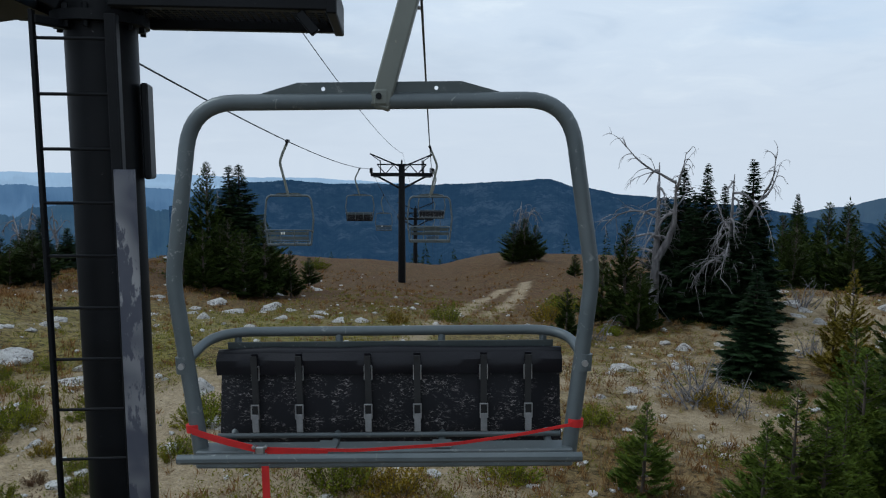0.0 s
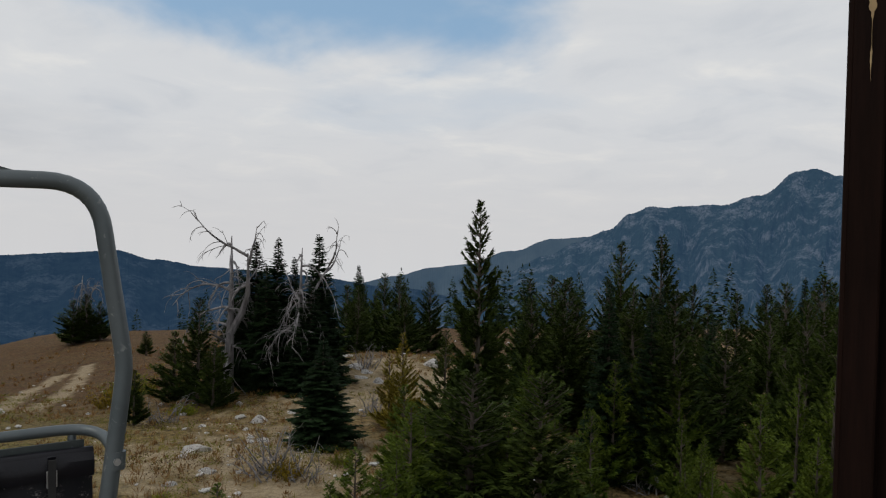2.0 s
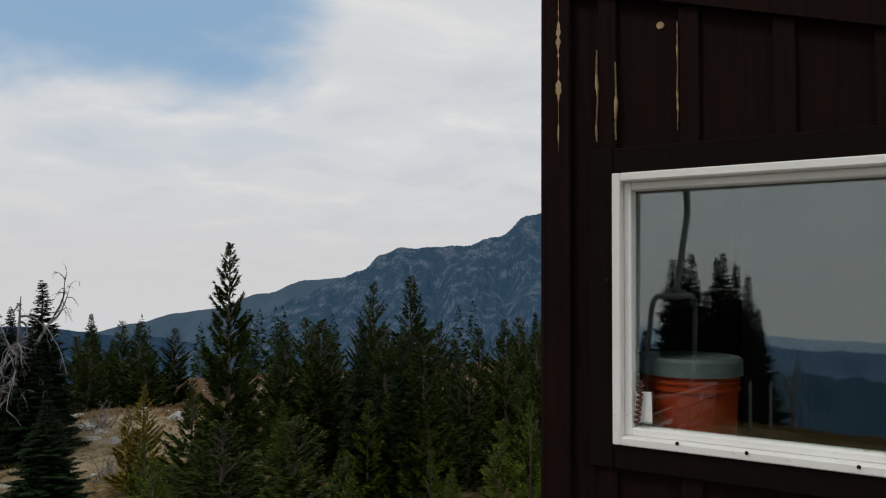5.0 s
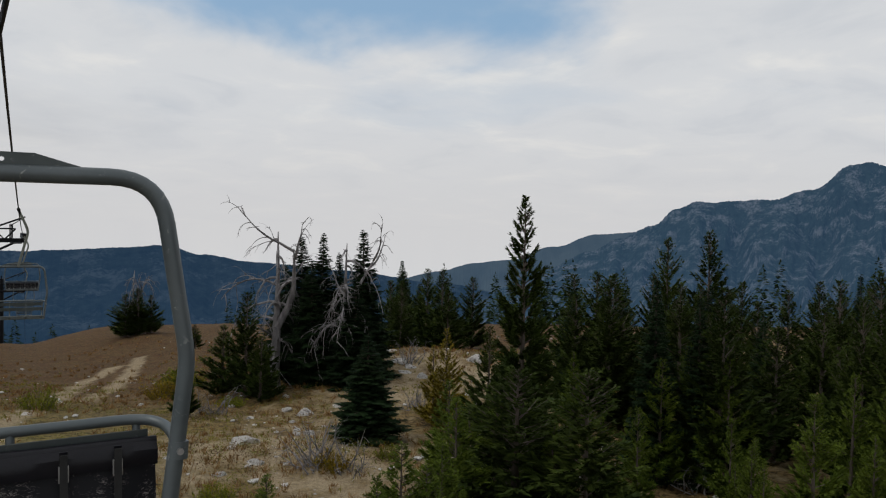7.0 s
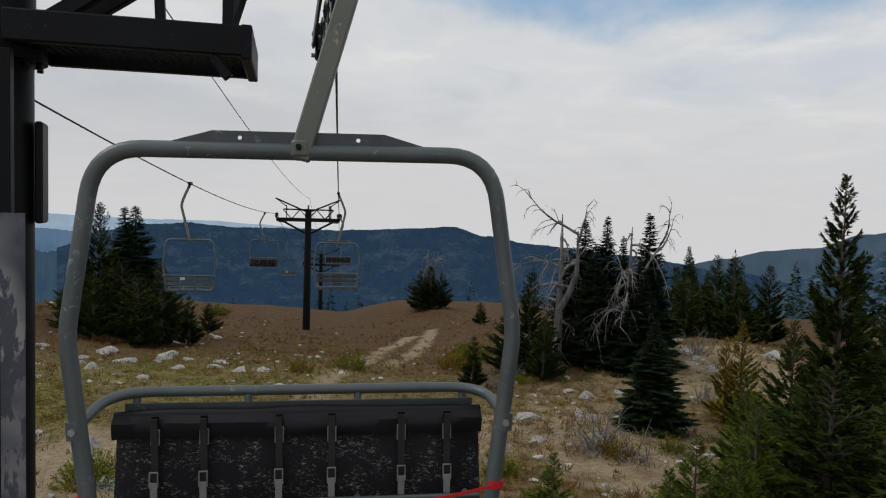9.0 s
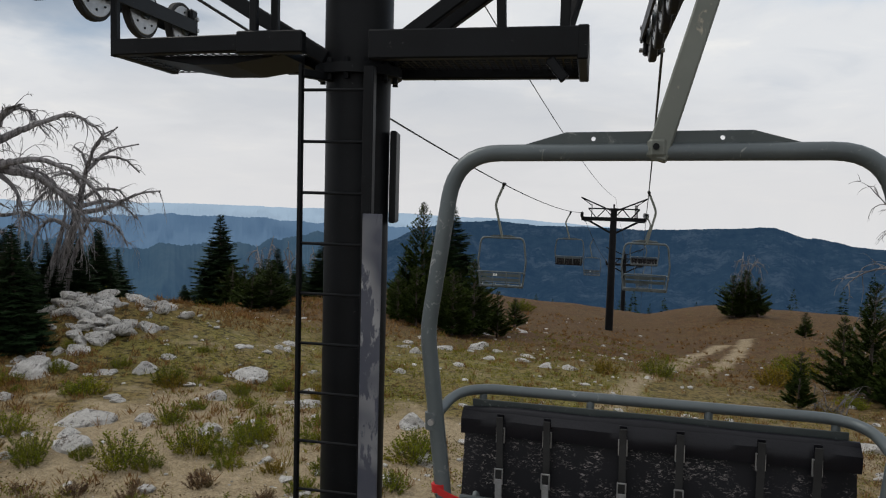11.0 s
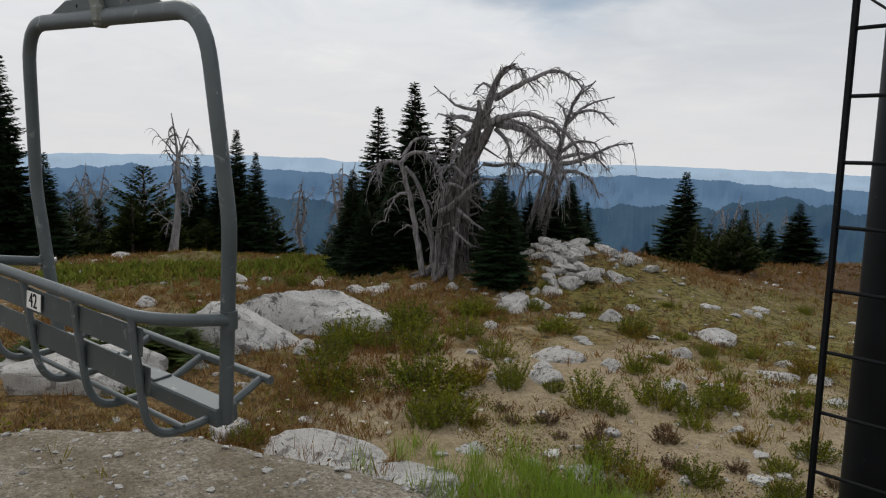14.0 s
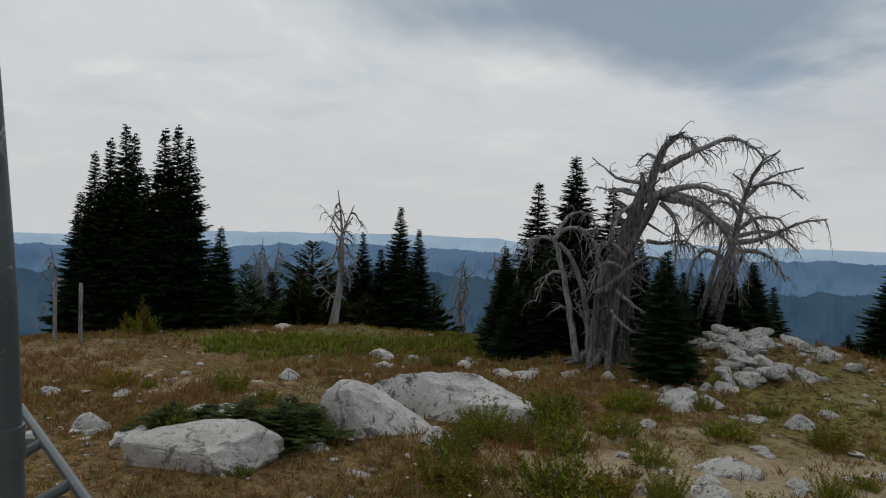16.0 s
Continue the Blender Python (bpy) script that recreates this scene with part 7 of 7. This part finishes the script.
def shrubs(places):
    for i, (x, y, w) in enumerate(places):
        src = SHRUBS[(i * 5 + int(abs(y * 10))) % 4]
        m = pose(x, y, terrain(x, y) - 0.02, 0, 0, (x * 91 + y * 17) % 360) @ Matrix.Diagonal((w * 1.35, w * 1.35, w * 1.35, 1))
        if src.name in PLANTED:
            copy_thing(src, m @ Matrix.Diagonal((*[1 / c for c in src.scale], 1)))
        else:
            PLANTED.add(src.name)
            src.matrix_basis = m


shrubs([(-7.19, 6.8, 0.8), (-9.06, 6.27, 0.81), (-11.02, 8.1, 0.81), (-11.01, 9.49, 0.81), (-7.37, 8.33, 0.43), (-6.19, 8.66, 0.68), (-5.56, 9.4, 0.66), (-4.95, 10.0, 0.57), (-4.15, 9.01, 0.32),
        (-7.89, 12.55, 0.52), (-4.19, 10.36, 0.45), (-10.86, 11.29, 0.56), (-10.23, 12.35, 0.42), (-10.36, 8.26, 0.61), (-7.89, 8.03, 0.6), (-2.53, 10.52, 0.58), (-4.82, 8.98, 0.41), (-9.69, 8.63, 0.86),
        (-15.18, 5.01, 0.72), (-12.61, 3.69, 0.7), (-14.06, 5.37, 0.53), (-11.14, 9.57, 0.94), (-10.87, 7.78, 0.54), (-10.92, 11.02, 0.72), (-8.93, 6.27, 0.75), (-8.05, 7.27, 1.11), (-7.55, 8.57, 0.52),
        (-16.4, 3.12, 0.71), (-8.85, 11.34, 0.67), (-8.07, 12.73, 0.61), (-25.39, 4.68, 1.04), (6.59, 26.56, 1.0), (0.46, 20.24, 0.74), (7.49, 12.67, 0.45)])
shrubs([(-4.8, 52.1, 1.66), (-0.4, 8.2, 0.86), (0.2, 8, 0.71), (1.7, 8.6, 0.69), (3.6, 9.5, 0.52), (6.8, 26.7, 0.88), (7, 26.6, 1.32), (6.8, 20.6, 0.7), (5.7, 24.2, 1.2), (3.5, 11.1, 0.59), (2, 21.7, 0.88), (6.1, 12.3, 0.68), (-2.5, 10.1, 0.68), (-4.8, 12.9, 0.64), (-16.6, 10.5, 0.57), (-2.5, 8.9, 0.47)])

shrubs([(-10.24, 7.13, 0.67), (-9.88, 9.92, 0.69), (-8.57, 9.31, 0.55), (-7.08, 6.43, 0.54), (-6.79, 7.01, 0.32), (-6.85, 8.71, 0.32), (-5.77, 8.60, 0.39), (-6.55, 10.42, 0.47), (-6.65, 11.30, 0.38), (-5.08, 9.42, 0.51), (-5.10, 10.32, 0.61), (-4.28, 11.09, 0.46), (-3.55, 8.52, 0.39), (-3.44, 9.21, 0.51), (-3.25, 7.93, 0.43), (-4.96, 7.21, 0.53), (-4.41, 7.09, 0.50), (-4.01, 7.58, 0.47), (-6.47, 12.59, 0.35), (-5.93, 13.29, 0.36), (-7.29, 19.38, 0.42), (-8.40, 14.65, 0.25), (-7.26, 13.14, 0.29)])
low_shrubs = []
while len(low_shrubs) < 42:
    x, y = sown.uniform(-17, -4.0), sown.uniform(3.5, 16)
    if ramp_edge(x, y) < -0.8 and math.hypot(x + 4.5, y - 8.4) > 3.0 and noise.noise((x * 0.3 + 5, y * 0.3, 2.0)) > -0.1:
        low_shrubs.append((x, y, 0.22 + 0.22 * sown.uniform(0, 1)))
shrubs(low_shrubs)
for x, y, w in ((-6.2, 7.74, 0.34), (-5.45, 7.75, 0.38), (-4.81, 8.28, 0.4), (-5.8, 7.5, 0.22), (-5.6, 8.1, 0.2), (-6.5, 7.4, 0.26), (-4.4, 7.7, 0.3), (-7.3, 9.0, 0.3), (-3.9, 8.2, 0.28), (-5.0, 8.6, 0.22), (-6.9, 7.6, 0.24), (-5.2, 7.4, 0.3), (-8.2, 8.6, 0.3), (-3.0, 8.6, 0.3)):
    copy_thing(WITHERED, pose(x, y, terrain(x, y) - 0.01, 0, 0, (x * 91 + y * 17) % 360) @ Matrix.Diagonal((w * 1.2, w * 1.2, w, 1)))
WITHERED.matrix_basis = pose(-4.6, 6.75, terrain(-4.6, 6.75) - 0.01) @ Matrix.Diagonal((0.36, 0.36, 0.3, 1))


# ---- grass, herbs, gravel ----
def scatter(count, r0, r1, a0, a1, keep):
    """Places spread evenly over the view: near ones lie closer together."""
    out = []
    while len(out) < count:
        r = r0 * (r1 / r0) ** rng.uniform(0, 1)
        a = radians(rng.uniform(a0, a1))
        x, y = r * math.sin(a), r * math.cos(a)
        if keep(x, y) > rng.uniform(0, 1):
            out.append((x, y, terrain(x, y)))
    return np.array(out)


def tufts(name, label, spots, blades, height, spread, mat, width=0.012, lean=0.5):
    n = len(spots) * blades
    c = np.repeat(spots, blades, 0)
    size = np.repeat(rng.uniform(0.55, 1.25, len(spots)), blades)
    c[:, :2] += rng.normal(0, spread, (n, 2)) * size[:, None]
    d = unit(np.column_stack([rng.normal(0, lean, n), rng.normal(0, lean, n), np.ones(n)]))
    s = unit(np.cross(d, rng.normal(0, 1, (n, 3))))
    far = np.hypot(c[:, 0], c[:, 1])
    length = height * size * rng.uniform(0.5, 1.2, n)
    ob = quads(name, c - d * 0.02, d, s, length, width * (0.7 + far / 14), mat)
    return tagged(ob, label, "grass", kind="stuff")


def dry_zone(x, y):
    if ramp_edge(x, y) > -0.25:
        return 0.0
    n = noise.noise((x * 0.35, y * 0.35, 0.5)) * 0.5 + 0.5
    west = step(-x, 3, 14)
    sand = math.exp(-((x + 4.0) / 3.8) ** 2 - ((y - 8.6) / 2.8) ** 2)
    return (0.25 + 0.75 * west) * step(n, 0.25, 0.6) * (1 - 0.96 * sand) * (1 - 0.8 * max(math.exp(-((x + 2.5) / 7.0) ** 2 - ((y - 17) / 8.0) ** 2), math.exp(-((x + 8.5) / 3.4) ** 2 - ((y - 14.5) / 3.0) ** 2)))


def green_zone(x, y):
    if ramp_edge(x, y) > -0.25:
        return 0.006
    n = noise.noise((x * 0.28 + 9, y * 0.28, 2.5)) * 0.5 + 0.5
    crest = step(-x, 14, 20) * step(y, 5, 9) * 0.9
    edge = math.exp(-((ramp_edge(x, y) + 0.9) / 0.8) ** 2) * step(-x, 1, 3)
    meadow = 0.9 * max(math.exp(-((x + 2.5) / 7.0) ** 2 - ((y - 17) / 8.0) ** 2), math.exp(-((x + 8.5) / 3.4) ** 2 - ((y - 14.5) / 3.0) ** 2)) * step(n, 0.25, 0.5)
    return max(step(n, 0.42, 0.66) * 0.7, crest, edge, meadow)


tufts("dry_grass", "tufts of dry reddish brown grass", scatter(21000, 4.5, 52, -100, 40, dry_zone), 11, 0.19, 0.042, GRASS_DRY, 0.008, 0.5)
tufts("green_grass", "tufts of short green grass", scatter(9500, 4.0, 40, -100, 50, green_zone), 8, 0.13, 0.055, GRASS_GREEN, 0.008, 0.55)
tall_spots = np.array([(x, y, terrain(x, y)) for x, y in zip(rng.normal(-4.6, 0.75, 170), rng.normal(5.7, 0.55, 170))])
tufts("tall_grass", "tall bright green grass below the ramp", tall_spots, 34, 0.40, 0.07, GRASS_BRIGHT, 0.006, 0.25)
crest = [(-20.9, 6.2), (-20.2, 8.6), (-19.6, 10.6), (-18.9, 12.8), (-20.6, 14.4)]
crest_spots = []
for k in range(900):
    (ax, ay), (bx, by) = crest[k % 4], crest[k % 4 + 1]
    f = rng.uniform(0, 1)
    px, py = ax + (bx - ax) * f + rng.normal(0, 0.9), ay + (by - ay) * f + rng.normal(0, 0.7)
    crest_spots.append((px, py, terrain(px, py)))
tufts("crest_herbs", "band of low green herbs along the crest", np.array(crest_spots), 14, 0.24, 0.10, CREST_GREEN, 0.022, 0.7)
straw_spots = np.array([(x, y, terrain(x, y)) for x, y in zip(rng.normal(-7.2, 0.9, 90), rng.normal(4.3, 0.5, 90))])
tufts("straw_grass", "pale straw-coloured grass by the ramp's edge", straw_spots, 12, 0.38, 0.06, GRASS_DRY, 0.007, 0.3)


def herbs(count):
    spots = scatter(count, 4.5, 34, -100, 48, lambda x, y: 0.0 if ramp_edge(x, y) > -0.1 else (1 - 0.6 * math.exp(-((x + 4.0) / 3.0) ** 2 - ((y - 8.2) / 2.0) ** 2)) * (0.15 + 0.85) * step(noise.noise((x * 0.5, y * 0.5, 5.5)), -0.1, 0.35))
    k = 38
    n = count * k
    c = np.repeat(spots, k, 0)
    size = np.repeat(rng.uniform(0.5, 1.5, count), k)
    c += np.column_stack([rng.normal(0, 0.085, n), rng.normal(0, 0.085, n), np.abs(rng.normal(0.03, 0.05, n))]) * size[:, None]
    d = unit(rng.normal(0, 1, (n, 3)) + np.array([0, 0, 0.8]))
    s = unit(np.cross(d, rng.normal(0, 1, (n, 3))))
    half = (np.arange(count) % 5 < 3).repeat(k)
    for pick, mat, nm, lb in ((half, SHRUB, "low_herbs", "small green herbs in the sand"), (~half, SHRUB_BROWN, "withered_herbs", "small withered brown herbs in the sand")):
        ob = quads(nm, c[pick], d[pick], s[pick], 0.030 * size[pick], 0.012 * size[pick], mat)
        tagged(ob, lb, "herbs", kind="stuff")


herbs(5200)


def loose_stones(name, label, spots, low, high, mat):
    r = np.random.default_rng(31)
    base_bm = bmesh.new()
    bmesh.ops.create_icosphere(base_bm, subdivisions=1, radius=1.0)
    bv = np.array([v.co for v in base_bm.verts])
    bf = np.array([[v.index for v in f.verts] for f in base_bm.faces])
    base_bm.free()
    V, Fc = [], []
    for i, (x, y, z) in enumerate(spots):
        s = low * (high / low) ** (r.uniform(0, 1) ** 2.2)
        a = r.uniform(0, 6.28)
        v = bv * (1 + r.normal(0, 0.20, (len(bv), 1))) * np.array([1.0, r.uniform(0.5, 0.9), r.uniform(0.28, 0.5)]) * s
        rot = np.array([[math.cos(a), -math.sin(a), 0], [math.sin(a), math.cos(a), 0], [0, 0, 1]])
        V.append(v @ rot.T + np.array([x, y, z + s * 0.15]))
        Fc.append(bf + i * len(bv))
    ob = build(name, np.concatenate(V).tolist(), [tuple(f) for f in np.concatenate(Fc).tolist()], mat, smooth=False)
    return tagged(ob, label, "stones", kind="stuff")


loose_stones("loose_stones", "scattered small pale granite stones", scatter(4200, 5.0, 50, -100, 50, lambda x, y: 0.0 if ramp_edge(x, y) > -0.2 else 0.2 + 0.8 * step(noise.noise((x * 0.3 + 4, y * 0.3, 8.5)), 0.0, 0.4)), 0.016, 0.15, GRANITE)
loose_stones("ramp_gravel", "loose gravel on the unloading ramp", scatter(6000, 1.5, 7.5, -120, -20, lambda x, y: 1.0 if ramp_edge(x, y) > -0.5 else 0.0), 0.006, 0.032, GRANITE)

flower_spots = np.array([(x, y, terrain(x, y) + rng.uniform(0.18, 0.34)) for x, y in zip(rng.normal(-7.6, 0.8, 26), rng.normal(5.0, 0.7, 26))])
fd = unit(rng.normal(0, 1, (26 * 8, 3)) * np.array([1, 1, 0.2]))
fl = quads("pale_flowers", np.repeat(flower_spots, 8, 0), fd, unit(np.cross(fd, np.array([0, 0, 1.0]) + rng.normal(0, 0.2, (208, 3)))), np.full(208, 0.03), np.full(208, 0.02), FLOWER)
tagged(fl, "pale flat flower heads by the ramp", "flowers", kind="stuff")

# ---- two wooden stakes and dead brush ----
for x, y, top in ((-22.65, 2.86, 0.54), (-23.17, 2.27, 0.55)):
    z = terrain(x, y)
    ob = Mesh().tube([(x, y, z - 0.1), (x + 0.01, y, (z + top) / 2), (x + 0.02, y, top - 0.02), (x + 0.02, y, top)], [0.055, 0.052, 0.050, 0.035], 9).part("wooden_stake", DEADWOOD, None, smooth=True)
    tagged(ob, "weathered grey wooden stake standing in the grass", "stake", "wooden stakes")


def brush(x, y, size, count, seed):
    r = np.random.default_rng(seed)
    m = Mesh()
    z = terrain(x, y)
    for k in range(count):
        a = r.uniform(0, 6.28)
        foot = Vector((x + r.normal(0, 0.2) * size, y + r.normal(0, 0.2) * size, z))
        tip = foot + Vector((math.cos(a) * r.uniform(0.1, 0.6), math.sin(a) * r.uniform(0.1, 0.6), r.uniform(0.1, 0.9))) * size
        pts = [foot, foot.lerp(tip, 0.5) + Vector(r.normal(0, 0.06, 3)), tip]
        m.tube(pts, [0.018 * size, 0.012 * size, 0.004 * size], 5)
        twigs(m, pts, 4, 0.4 * size, 0.5, r, 0.006 * size, 1)
    ob = m.part("dead_brush", DEADWOOD, None)
    return tagged(ob, "heap of dry grey dead branches on the slope", "dead branches", "dead branches")


brush(5.9, 12.6, 1.0, 26, 301)
brush(6.3, 12.0, 0.7, 14, 302)
brush(5.9, 19.6, 0.9, 20, 303)
brush(10.6, 16.8, 0.8, 18, 304)
brush(12.0, 8.6, 0.8, 14, 305)
brush(13.4, 21.5, 1.0, 18, 306)


# ---- woods on the slopes that fall away behind the crest ----
def far_woods(count):
    spots = []
    r = np.random.default_rng(41)
    while len(spots) < count:
        a = radians(r.uniform(-110, 75))
        d = 64 * (420 / 64) ** r.uniform(0, 1)
        x, y = d * math.sin(a), d * math.cos(a)
        z = terrain(x, y)
        if abs(math.degrees(a) - 3) < 13 and d < 85:
            continue
        if z + 4.5 > 2.4 - d * 0.062 and -32 < math.degrees(a) < 30:
            continue
        spots.append((x, y, z))
    k = 170
    p = np.repeat(np.array(spots), k, 0)
    n = len(p)
    h = np.repeat(r.uniform(2.6, 6.0, len(spots)), k)
    u = r.uniform(0.04, 1.0, n) ** 0.9
    az = r.uniform(0, 2 * math.pi, n)
    w = h * 0.17 * (1 - u) ** 0.85 * r.uniform(0.2, 1.0, n)
    p += np.column_stack([w * np.cos(az), w * np.sin(az), u * h])
    d = unit(np.column_stack([np.cos(az), np.sin(az), r.uniform(-0.5, 0.3, n)]))
    s = unit(np.cross(d, r.normal(0, 0.4, (n, 3)) + np.array([0, 0, 1.0])))
    size = h * (0.045 + 0.11 * (1 - u))
    top = u > 0.97
    d[top], s[top] = np.array([0, 0, 1.0]), unit(r.normal(0, 1, (top.sum(), 3)) * np.array([1, 1, 0]))
    ob = needles("far_woods", p, d, s, size, size * 0.6, FIR)
    return tagged(ob, "dark conifer woods on the falling slopes", "woods", kind="stuff")


far_woods(1000)
